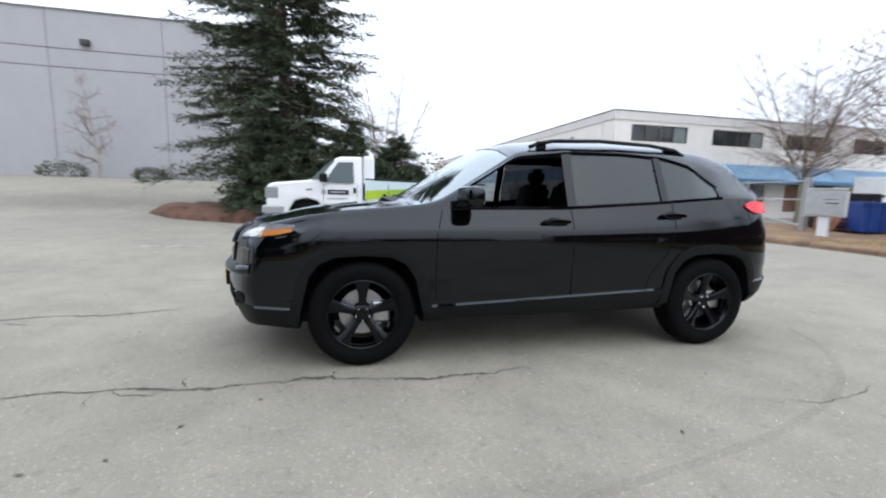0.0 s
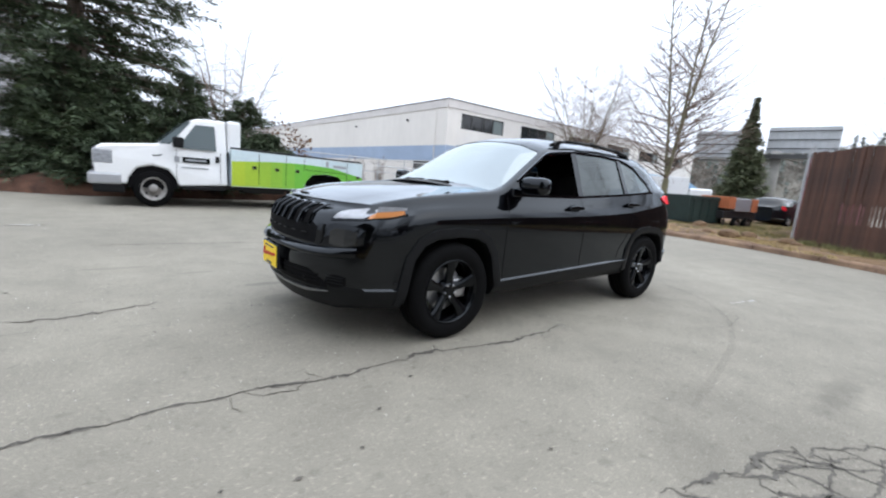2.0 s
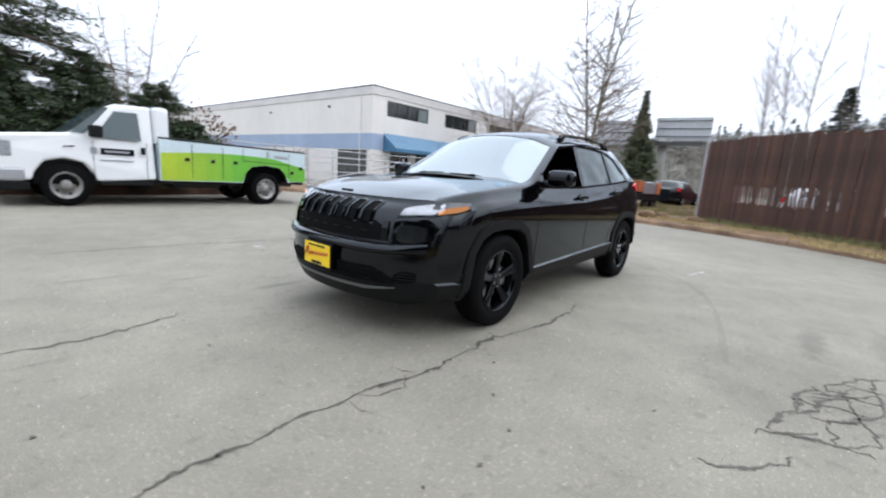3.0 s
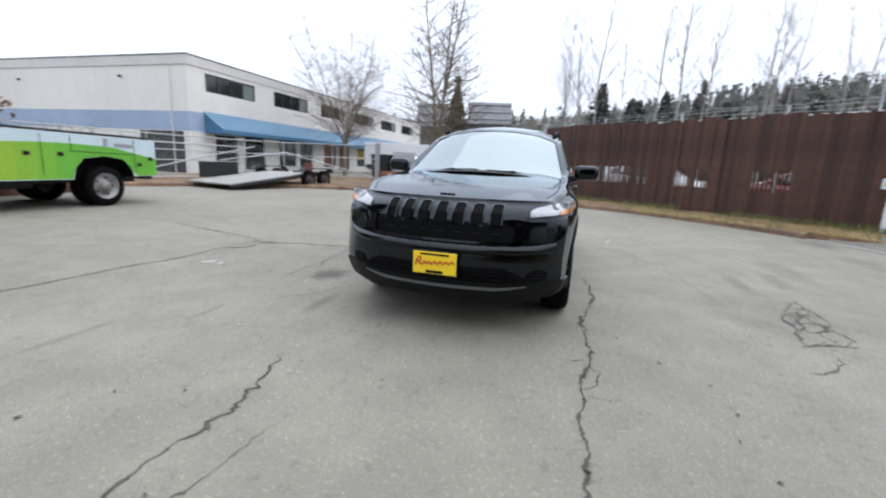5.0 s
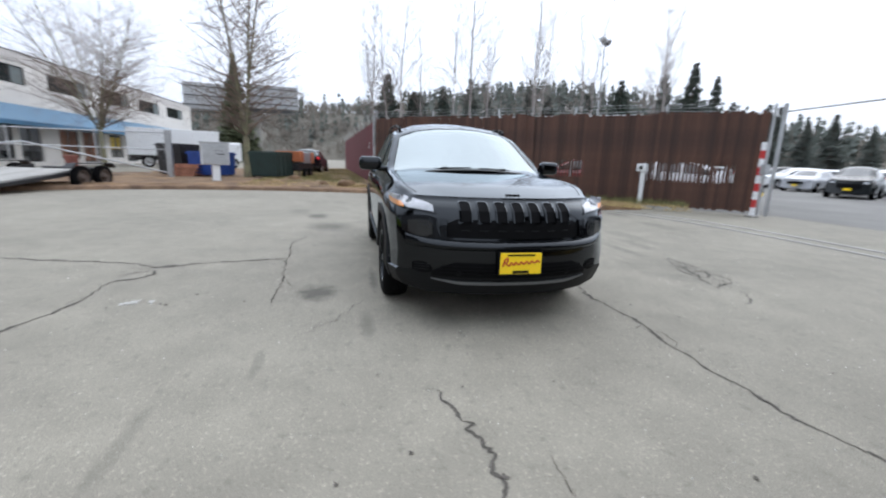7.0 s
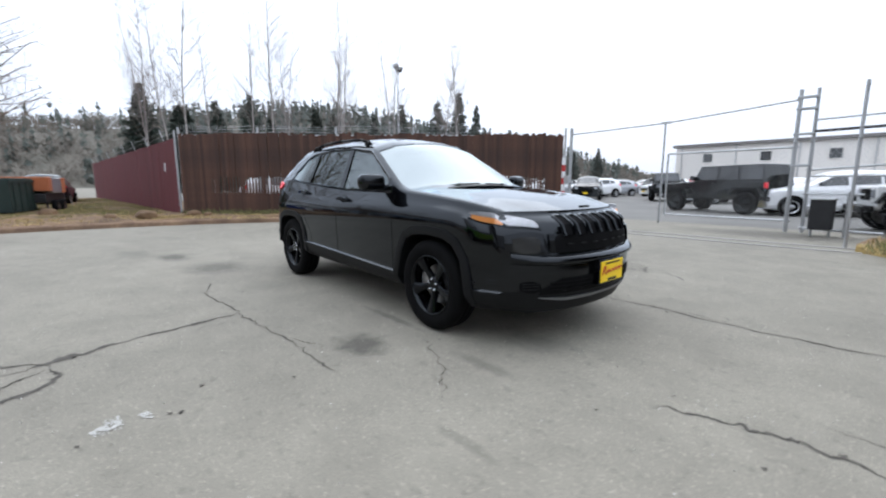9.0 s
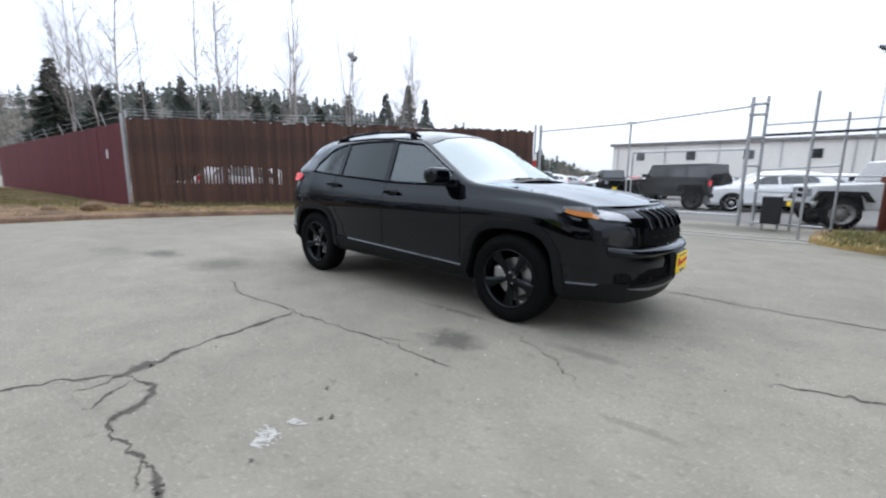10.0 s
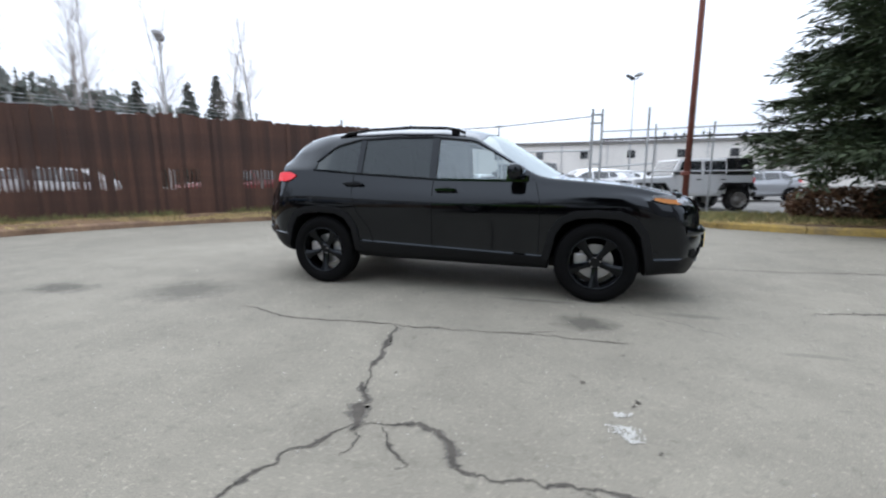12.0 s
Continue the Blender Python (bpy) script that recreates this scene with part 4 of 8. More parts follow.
def build_suv():
    car = empty("sport_utility_vehicle", pose(0, 0, 0), "gloss black sport utility vehicle, black wheels, driver window open", "car")
    n, R = len(SUV_X), SKIN_ROWS
    # body shell, closed, windows cut out afterwards by leaving the strips to the glass
    bm = bmesh.new()
    V = {}
    for i in range(n):
        for j in range(R):
            for s in (1, -1):
                V[i, j, s] = V[i, j, 1] if s < 0 and j in (0, R - 1) else bm.verts.new(SKIN[i, j, s])
    for i in range(n - 1):
        for j in range(R - 1):
            for s in (1, -1):
                f = bm.faces.new((V[i, j, s], V[i + 1, j, s], V[i + 1, j + 1, s], V[i, j + 1, s]))
                f.material_index = 1 if j in (0, 1, 2, 3) else 0
    cols = 13
    for i, flip in ((0, False), (n - 1, True)):
        lines = []
        for j in range(R):
            a, b = V[i, j, 1], V[i, j, -1]
            if a is b:
                lines.append([a] * cols)
                continue
            mid = []
            for k in range(1, cols - 1):
                y = a.co.y * (1 - 2 * k / (cols - 1))
                u = abs(y / a.co.y) ** 2.4
                xe = SUV_X[i] + (lerp(SUV_NOSE, a.co.z) if i == 0 else lerp([(0.3, -0.10), (0.5, 0.0), (0.72, 0.0), (0.85, -0.05), (1.2, -0.12)], a.co.z))
                mid.append(bm.verts.new((xe + (a.co.x - xe) * u, y, a.co.z)))
            lines.append([a] + mid + [b])
        for p, q in zip(lines, lines[1:]):
            for k in range(cols - 1):
                vs = []
                for v in (p[k], p[k + 1], q[k + 1], q[k]):
                    if v not in vs:
                        vs.append(v)
                if len(vs) > 2:
                    f = bm.faces.new(vs)
                    f.material_index = 1 if max(v.co.z for v in vs) < 0.46 else 0
    bmesh.ops.recalc_face_normals(bm, faces=bm.faces[:])
    body = part("body", bm, [PAINT, PLASTIC], car, "gloss black painted body shell")
    cutters = []
    for hx in (-1.35, 1.35):
        for s in (1, -1):
            c = bmesh.new()
            prism(c, [(hx + x, 0.36 + z) for x, z in arch_outline()], "y", s * 0.56, s * 1.2)
            cutters.append(link("cutter", c, PLASTIC))
    cut_with(body, cutters)
    # openings of the windows and the windscreen
    gone = set()
    for i in range(n - 1):
        if glazed(i) in ("front", "rear", "quarter"):
            gone |= {tuple(round(v, 3) for v in sum((SKIN[p, q, s] for p in (i, i + 1) for q in (G0, G1)), Vector()) / 4) for s in (1, -1)}
        if WS0 - 0.01 <= SUV_X[i] and SUV_X[i + 1] <= WS1 + 0.01:
            gone |= {tuple(round(v, 3) for v in sum((SKIN[p, q, s] for p in (i, i + 1) for q in (j, j + 1)), Vector()) / 4) for j in range(15, R - 1) for s in (1, -1)}
    bm = bmesh.new()
    bm.from_mesh(body.data)
    tree = np.array(list(gone))
    drop = [f for f in bm.faces if np.abs(tree - np.array(f.calc_center_median())).sum(1).min() < 0.004]
    bmesh.ops.delete(bm, geom=drop, context="FACES")
    bm.to_mesh(body.data)
    bm.free()
    body.data.set_sharp_from_angle(angle=radians(48))
    body.data.shade_smooth()
    body.data.set_sharp_from_angle(angle=radians(48))
    # glass
    kinds = {"front": ("front_door_window", SIDE_GLASS), "rear": ("rear_door_window", PRIVACY), "quarter": ("quarter_window", PRIVACY), "post": ("pillar_trim", GLOSS_BLACK)}
    for s in (1, -1):
        runs = {}
        for i in range(n - 1):
            g = glazed(i)
            if g:
                runs.setdefault((g, "b" if g == "post" and SUV_X[i] > 0.5 else ""), []).append(i)
        for (g, _), idx in runs.items():
            if g == "front" and s < 0:
                continue
            bm = bmesh.new()
            cols = [[bm.verts.new(SKIN[i, j, s] - Vector((0, s * (0.008 if g != "post" else -0.002), 0))) for j in (G0, G1)] for i in idx + [idx[-1] + 1]]
            for p, q in zip(cols, cols[1:]):
                bm.faces.new((p[0], q[0], q[1], p[1]) if s < 0 else (p[0], p[1], q[1], q[0]))
            nm, mt = kinds[g]
            ob = part(nm, bm, mt, car, "dark tinted glass" if mt is PRIVACY else "")
            if mt is not GLOSS_BLACK:
                ob.visible_shadow = False
            ob.data.shade_smooth()
    # windscreen, on the skin between the pillars
    bm = bmesh.new()
    lines = []
    for i in range(n):
        if WS0 - 0.01 <= SUV_X[i] <= WS1 + 0.01:
            row = [SKIN[i, j, 1] for j in range(15, R)] + [SKIN[i, j, -1] for j in range(R - 2, 14, -1)]
            lines.append([bm.verts.new(p + Vector((0.004, 0, -0.004))) for p in row])
    for p, q in zip(lines, lines[1:]):
        for k in range(len(p) - 1):
            bm.faces.new((p[k], p[k + 1], q[k + 1], q[k]))
    for f in bm.faces:
        f.normal_update()
        if f.normal.z < 0:
            f.normal_flip()
    w = part("windscreen", bm, WINDSCREEN, car, "clear glass full of pale sky", smooth=True)
    w.visible_shadow = False
    return car


SUV = build_suv()


def build_wheel(car, x, s):
    """One alloy wheel with its tyre, the hub on the car's side s."""
    m = Matrix.Translation((x, s * 0.79, 0.355)) @ Matrix.Rotation(radians(-90 * s), 4, "X")
    hub = new("wheel")
    hub.parent = car
    hub.matrix_local = m
    hub["label"] = "black five-spoke alloy wheel"
    bm = bmesh.new()
    prof = [(0.235, -0.10), (0.30, -0.112), (0.335, -0.10), (0.352, -0.075), (0.355, -0.03), (0.3505, -0.026), (0.3505, -0.018), (0.355, -0.014), (0.355, 0.014), (0.3505, 0.018), (0.3505, 0.026), (0.355, 0.03), (0.352, 0.075), (0.335, 0.10), (0.30, 0.112), (0.25, 0.105), (0.237, 0.095)]
    lathe(bm, prof, 48)
    part("tyre", bm, RUBBER, hub, smooth=True)
    bm = bmesh.new()
    lathe(bm, [(0.238, -0.09), (0.238, 0.098), (0.230, 0.104), (0.222, 0.098), (0.212, 0.05), (0.205, -0.05), (0.215, -0.09)], 48)
    part("rim", bm, RIM_BLACK, hub, smooth=True)
    bm = bmesh.new()
    for k in range(5):
        a = 2 * math.pi * k / 5 + math.pi / 2
        rot = Matrix.Rotation(a, 4, "Z")
        ring = []
        for r, wd, z, dp in ((0.035, 0.030, 0.062, 0.05), (0.08, 0.026, 0.068, 0.045), (0.14, 0.030, 0.078, 0.035), (0.19, 0.042, 0.088, 0.03), (0.228, 0.055, 0.094, 0.03)):
            ring.append([bm.verts.new(rot @ Vector(v)) for v in ((r, -wd, z - dp), (r, -wd, z - 0.008), (r, -wd * 0.5, z), (r, wd * 0.5, z), (r, wd, z - 0.008), (r, wd, z - dp))])
        for p, q in zip(ring, ring[1:]):
            for j in range(6):
                bm.faces.new((p[j], p[(j + 1) % 6], q[(j + 1) % 6], q[j]))
    lathe(bm, [(0.060, 0.0), (0.060, 0.06), (0.048, 0.072), (0.001, 0.074)], 20)
    bmesh.ops.recalc_face_normals(bm, faces=bm.faces[:])
    ob = part("spokes", bm, RIM_BLACK, hub, smooth=True)
    ob.data.set_sharp_from_angle(angle=radians(40))
    nut = bmesh.new()
    lathe(nut, [(0.0095, 0.055), (0.0095, 0.074), (0.006, 0.080), (0.0005, 0.080)], 6)
    first = None
    for k in range(5):
        a = 2 * math.pi * (k + 0.5) / 5 + math.pi / 2
        if first is None:
            first = part("lug_nut", nut, CHROME, hub)
            ob = first
        else:
            ob = new("lug_nut", first.data)
            ob.parent = hub
        ob.matrix_local = Matrix.Translation((0.046 * math.cos(a), 0.046 * math.sin(a), 0))
    bm = bmesh.new()
    lathe(bm, [(0.07, 0.0), (0.155, 0.0), (0.155, -0.02), (0.07, -0.02)], 32)
    part("brake_disc", bm, DISC, hub)
    bm = bmesh.new()
    box(bm, 0.06, 0.185, -0.075, 0.075, -0.035, 0.03, 0.015)
    part("brake_caliper", bm, DISC, hub)
    return hub


for wx in (-1.35, 1.35):
    for ws_ in (1, -1):
        build_wheel(SUV, wx, ws_)


def skin_y(x, z):
    """The half width of the body at x and z."""
    sec = suv_section(x)
    pts = sorted((zz, yy) for yy, zz in sec[2:14])
    return float(np.interp(z, [p[0] for p in pts], [p[1] for p in pts]))


def build_suv_trim(car):
    # wheel arch mouldings and liners
    for hx in (-1.35, 1.35):
        for s in (1, -1):
            bm = bmesh.new()
            a, b, c = arch_outline(-0.012), arch_outline(0.012), arch_outline(0.056)
            rows = []
            for k in range(len(a)):
                rows.append([])
                for (x, z), lift in ((a[k], -0.05), (a[k], 0.010), (b[k], 0.016), (c[k], 0.012), (c[k], -0.02)):
                    zz = max(0.30 if hx + x < -1.35 else 0.40 if hx + x > 1.35 else 0.36, 0.36 + z)
                    y = min(0.925, skin_y(hx + x, min(zz, 0.80))) + lift
                    rows[-1].append(bm.verts.new((hx + x, s * y, zz)))
            for p, q in zip(rows, rows[1:]):
                for k in range(4):
                    bm.faces.new((p[k], p[k + 1], q[k + 1], q[k]))
            bmesh.ops.recalc_face_normals(bm, faces=bm.faces[:])
            ob = part("wheel_arch_moulding", bm, PLASTIC, car, "matt dark grey plastic", smooth=True)
            ob.data.set_sharp_from_angle(angle=radians(40))
            bm = bmesh.new()
            o = arch_outline(0.004)
            foot = lambda x: 0.30 if hx + x < -1.35 else 0.40 if hx + x > 1.35 else 0.34
            p = [bm.verts.new((hx + x, s * 0.89, max(foot(x), 0.36 + z))) for x, z in o]
            q = [bm.verts.new((hx + x, s * 0.57, max(foot(x), 0.36 + z))) for x, z in o]
            for k in range(len(o) - 1):
                bm.faces.new((p[k], p[k + 1], q[k + 1], q[k]))
            bm.faces.new(q)
            part("wheel_arch_liner", bm, INTERIOR, car)


build_suv_trim(SUV)


SUV_BODY = [o for o in SUV.children if o.name == "body"][0]
bpy.context.view_layer.update()


def nose_x(y, z):
    """Where the nose lies at a place across and a height."""
    hit, place, normal, index = SUV_BODY.ray_cast(Vector((-3.0, y, z)), Vector((1, 0, 0)), distance=1.6)
    return place.x if hit else -2.28 + lerp(SUV_NOSE, z) + 0.397 * (abs(y) / 0.92) ** 2.4


def strip(cols, at, proud, back, bm=None, rows=1):
    """A raised piece on a curved skin. cols: (u, low z, high z); at(u, z, lift) gives the place."""
    bm = bm or bmesh.new()
    front, rear = [], []
    for u, z0, z1 in cols:
        zs = [z0 + (z1 - z0) * k / rows for k in range(rows + 1)]
        front.append([bm.verts.new(at(u, z, proud)) for z in zs])
        rear.append([bm.verts.new(at(u, z, -back)) for z in zs])
    for g in (front, rear):
        for p, q in zip(g, g[1:]):
            for k in range(rows):
                bm.faces.new((p[k], q[k], q[k + 1], p[k + 1]))
    for k in (0, -1):
        for p, q, r, s in zip(front, front[1:], rear, rear[1:]):
            bm.faces.new((p[k], q[k], s[k], r[k]))
        for j in range(rows):
            bm.faces.new((front[k][j], front[k][j + 1], rear[k][j + 1], rear[k][j]))
    bmesh.ops.recalc_face_normals(bm, faces=bm.faces[:])
    return bm


def on_nose(y, z, lift):
    return (nose_x(y, z) - lift, y, z)


def on_side(s):
    return lambda x, z, lift: (x, s * (skin_y(x, z) + lift), z)


def spread(a, b, n, low, high):
    """n + 1 columns between a and b, the edges from tables over 0..1."""
    return [(a + (b - a) * k / n, lerp(low, k / n), lerp(high, k / n)) for k in range(n + 1)]


def build_suv_details(car):
    # grille band and its seven slots
    part("grille_panel", strip(spread(-0.50, 0.50, 16, [(0, 0.672), (1, 0.672)], [(0, 0.77), (0.06, 0.80), (0.94, 0.80), (1, 0.77)]), on_nose, 0.004, 0.03, rows=3), INTERIOR, car, "black grille mesh")
    for k in range(7):
        y = -0.375 + 0.125 * k
        w = 0.044
        bm = bmesh.new()
        side = [0.785, 0.805, 0.825, 0.845, 0.862, 0.878, 0.892, 0.903, 0.912]
        outer = [(-w, z) for z in side] + [(-w * 0.85, 0.920), (-w * 0.4, 0.924), (w * 0.4, 0.924), (w * 0.85, 0.920)] + [(w, z) for z in reversed(side)]
        inn = [(p * 0.80, 0.788 + (z - 0.785) * 0.935) for p, z in outer]
        vo = [bm.verts.new(on_nose(y + p, z, 0.012)) for p, z in outer]
        vi = [bm.verts.new(on_nose(y + p, z, 0.018)) for p, z in inn]
        vb = [bm.verts.new(on_nose(y + p, z, -0.02)) for p, z in outer]
        vd = [bm.verts.new(on_nose(y + p, z, 0.0)) for p, z in inn]
        m = len(outer)
        for a in range(m):
            b = (a + 1) % m
            bm.faces.new((vo[a], vo[b], vi[b], vi[a]))
            bm.faces.new((vo[a], vo[b], vb[b], vb[a]))
            bm.faces.new((vi[a], vi[b], vd[b], vd[a]))
        bmesh.ops.recalc_face_normals(bm, faces=bm.faces[:])
        slot = part("grille_slot", bm, PAINT, car)
        bm = bmesh.new()
        half = len(inn) // 2
        pairs = [(inn[a], inn[-1 - a]) for a in range(half)]
        net = [[bm.verts.new(on_nose(y + p, z, 0.006)) for p, z in pr] for pr in pairs]
        for p, q in zip(net, net[1:]):
            bm.faces.new((p[0], p[1], q[1], q[0]))
        part("slot_mesh", bm, INTERIOR, slot)
        # raised grey dash added for the small highlight below each slot
        bm = strip(spread(y - 0.03, y + 0.03, 2, [(0, 0.722), (1, 0.722)], [(0, 0.730), (1, 0.730)]), on_nose, 0.012, 0.0)
        part("slot_bar", bm, PLASTIC, slot)
    # gloss bar under the grille, lower intake, chin
    bm = bmesh.new()
    rows = []
    for y in np.linspace(-0.775, 0.775, 33):
        x = nose_x(y, 0.63)
        fade = min(1.0, (0.80 - abs(y)) / 0.14)
        rise = 0.022 * max(0.0, (abs(y) - 0.48) / 0.3) ** 2
        rows.append([bm.verts.new((x - dx * fade, y, z + rise)) for dx, z in ((-0.03, 0.580), (0.020, 0.588), (0.044, 0.602), (0.050, 0.618), (0.042, 0.632), (0.022, 0.652), (-0.05, 0.664))])
    for p, q in zip(rows, rows[1:]):
        for k in range(6):
            bm.faces.new((p[k], q[k], q[k + 1], p[k + 1]))
    bmesh.ops.recalc_face_normals(bm, faces=bm.faces[:])
    part("bumper_bar", bm, GLOSS_BLACK, car, "rounded gloss black bumper ledge", smooth=True)
    for s in (1, -1):
        part("lamp_divider", strip([(s * y, 0.675, 0.80) for y in (0.505, 0.525, 0.545)], on_nose, 0.020, 0.02, rows=3), GLOSS_BLACK, car)
    part("lower_intake", strip(spread(-0.60, 0.60, 16, [(0, 0.39), (1, 0.39)], [(0, 0.43), (0.12, 0.50), (0.88, 0.50), (1, 0.43)]), on_nose, 0.004, 0.02, rows=2), INTERIOR, car)
    for z in (0.415, 0.44, 0.465):
        part("intake_slat", strip(spread(-0.54, 0.54, 14, [(0, z), (1, z)], [(0, z + 0.008), (1, z + 0.008)]), on_nose, 0.010, 0.0), INTERIOR, car)
    part("chin_strip", strip(spread(-0.60, 0.60, 18, [(0, 0.365), (0.15, 0.335), (0.85, 0.335), (1, 0.365)], [(0, 0.372), (0.15, 0.358), (0.85, 0.358), (1, 0.372)]), on_nose, 0.014, 0.02), SATIN, car, "dull silver strip")
    for s in (1, -1):
        part("fog_pocket", strip([(s * y, a, b) for y, a, b in ((0.60, 0.42, 0.455), (0.64, 0.405, 0.485), (0.69, 0.41, 0.49), (0.73, 0.43, 0.48))], on_nose, 0.006, 0.01), INTERIOR, car)
        for z in (0.43, 0.45, 0.468):
            part("fog_slat", strip([(s * y, z, z + 0.006) for y in (0.615, 0.66, 0.72)], on_nose, 0.012, 0.0), PLASTIC, car)
        # main lamp in its deep pocket
        part("lamp_pocket", strip([(s * y, a, b) for y, a, b in ((0.54, 0.665, 0.70), (0.57, 0.66, 0.80), (0.62, 0.66, 0.815), (0.70, 0.665, 0.815), (0.77, 0.69, 0.80), (0.80, 0.70, 0.79))], on_nose, 0.007, 0.02, rows=2), GLOSS_BLACK, car)
        part("main_headlamp", strip([(s * y, a, b) for y, a, b in ((0.60, 0.69, 0.76), (0.63, 0.675, 0.785), (0.70, 0.675, 0.785), (0.76, 0.695, 0.775))], on_nose, 0.013, 0.0, rows=2), DARK_LENS, car, "smoked lamp lens")
        # thin running lamp that wraps round the corner
        def lamp(u, z, lift, s=s):
            pts = [(nose_x(0.57, z), 0.57), (nose_x(0.63, z), 0.63), (nose_x(0.70, z), 0.70), (nose_x(0.765, z), 0.765), (-1.96, skin_y(-1.96, 0.88)), (-1.84, skin_y(-1.84, 0.90)), (-1.70, skin_y(-1.70, 0.92))]
            v = u * (len(pts) - 1)
            k = min(int(v), len(pts) - 2)
            x, y = (pts[k][a] + (pts[k + 1][a] - pts[k][a]) * (v - k) for a in (0, 1))
            return (x - lift * (1 - u), s * (y + lift * u), z)
        low = [(0, 0.842), (0.35, 0.858), (0.6, 0.866), (0.8, 0.882), (1, 0.922)]
        high = [(0, 0.876), (0.12, 0.900), (0.35, 0.924), (0.6, 0.940), (0.8, 0.947), (1, 0.944)]
        mid = lambda u: lerp(low, u) + (lerp(high, u) - lerp(low, u)) * lerp([(0.5, 0.0), (0.58, 0.5), (0.96, 0.6)], u)
        part("running_lamp", strip([(u, mid(u), lerp(high, u)) for u in np.linspace(0.05, 0.92, 17)], lamp, 0.012, 0.02, rows=3), CLEAR_LENS, car, "pale clear lamp lens", smooth=False)
        part("turn_signal", strip([(u, lerp(low, u), mid(u) - 0.001) for u in np.linspace(0.54, 0.90, 9)], lamp, 0.0115, 0.02, rows=2), AMBER, car, "amber lens")
        part("lamp_bezel", strip([(u, lerp(low, u) - 0.012, lerp(low, u) + 0.002) for u in np.linspace(0, 0.93, 14)], lamp, 0.009, 0.01), GLOSS_BLACK, car)
        part("bumper_crease", strip([(x, 0.452, 0.466) for x in np.linspace(-1.98, -1.80, 4)], on_side(s), 0.004, 0.0), PLASTIC, car)
        # tail lamp
        part("tail_lamp", strip([(x, a, b) for x, a, b in ((1.66, 1.115, 1.135), (1.71, 1.085, 1.155), (1.77, 1.07, 1.165), (1.83, 1.07, 1.165), (1.89, 1.075, 1.155))], on_side(s), 0.016, 0.05, rows=2), RED_LENS, car, "red tail lamp lens")
        # doors: seams, handles, side badge
        for line in ([(-0.86, 0.42), (-0.865, 0.7), (-0.86, 0.9), (-0.82, 1.05)], [(0.14, 0.45), (0.14, 0.8), (0.14, 1.07)], [(0.93, 0.76), (0.99, 0.95), (0.985, 1.13)], [(0.76, 0.47), (0.80, 0.6), (0.93, 0.76)]):
            bm = bmesh.new()
            rows = []
            for (x0, z0), (x1, z1) in zip(line, line[1:]):
                for k in range(5):
                    x, z = x0 + (x1 - x0) * k / 4, z0 + (z1 - z0) * k / 4
                    rows.append([bm.verts.new((x + d, s * (skin_y(x, z) + 0.0015), z)) for d in (-0.003, 0.003)])
            for p, q in zip(rows, rows[1:]):
                bm.faces.new((p[0], p[1], q[1], q[0]))
            part("door_seam", bm, INTERIOR, car)
        for hx, hz in ((0.0, 0.985), (0.97, 1.04)):
            y = skin_y(hx, hz)
            bm = bmesh.new()
            prism(bm, [(-0.11, 0.0), (-0.095, 0.016), (0.0, 0.022), (0.095, 0.016), (0.11, 0.0), (0.095, -0.014), (-0.095, -0.014)], "y", 0.022, 0.042)
            rod(bm, (-0.085, 0, 0), (-0.085, 0.03, 0), 0.013, 8)
            rod(bm, (0.085, 0, 0), (0.085, 0.03, 0), 0.013, 8)
            ob = part("door_handle", bm, PAINT, car, "gloss black door handle")
            ob.matrix_local = Matrix.Translation((hx, s * y, hz)) @ Matrix.Diagonal((1, s, 1, 1))
            soften(ob, 0.006)
            bm = bmesh.new()
            ring = [bm.verts.new((hx + 0.075 * math.cos(a), s * (skin_y(hx, hz + 0.03 * math.sin(a)) + 0.003), hz - 0.004 + 0.03 * math.sin(a))) for a in np.linspace(0, 2 * math.pi, 16, endpoint=False)]
            bm.faces.new(ring)
            part("handle_recess", bm, INTERIOR, car)
        # belt moulding and window surrounds
        for row, lift, name in ((G0, 0.006, "belt_moulding"), (G1, 0.004, "window_surround")):
            bm = bmesh.new()
            rows = []
            for i, xs in enumerate(SUV_X):
                if -0.84 <= xs <= 1.50:
                    p = SKIN[i, row, s]
                    rows.append([bm.verts.new(p + Vector((0, s * a, b))) for a, b in ((-0.01, -0.012), (lift, -0.012), (lift, 0.010), (-0.012, 0.012))])
            for p, q in zip(rows, rows[1:]):
                for k in range(3):
                    bm.faces.new((p[k], p[k + 1], q[k + 1], q[k]))
            part(name, bm, GLOSS_BLACK, car)
        # mirror
        y0 = 0.86
        bm = bmesh.new()
        bmesh.ops.create_cube(bm, size=1.0, matrix=Matrix.Translation((-0.66, s * 0.97, 1.148)) @ Matrix.Rotation(radians(-8 * s), 4, "Z") @ Matrix.Diagonal((0.13, 0.215, 0.135, 1)))
        bmesh.ops.bevel(bm, geom=bm.edges[:], offset=0.058, segments=5, affect="EDGES", profile=0.6)
        for v in bm.verts:
            if v.co.x < -0.66:
                v.co.y += -s * 0.02 * (0.66 + v.co.x) / -0.07
        mirror = part("door_mirror", bm, PAINT, car, smooth=True)
        bm = bmesh.new()
        box(bm, -0.598, -0.589, s * 0.895, s * 1.045, 1.10, 1.195)
        part("mirror_glass", bm, CHROME, mirror)
        bm = bmesh.new()
        box(bm, -0.72, -0.60, min(s * 0.79, s * 0.90), max(s * 0.79, s * 0.90), 1.075, 1.125, 0.015)
        box(bm, -0.76, -0.55, min(s * 0.80, s * 0.825), max(s * 0.80, s * 0.825), 1.05, 1.12, 0.01)
        part("mirror_arm", bm, GLOSS_BLACK, mirror)
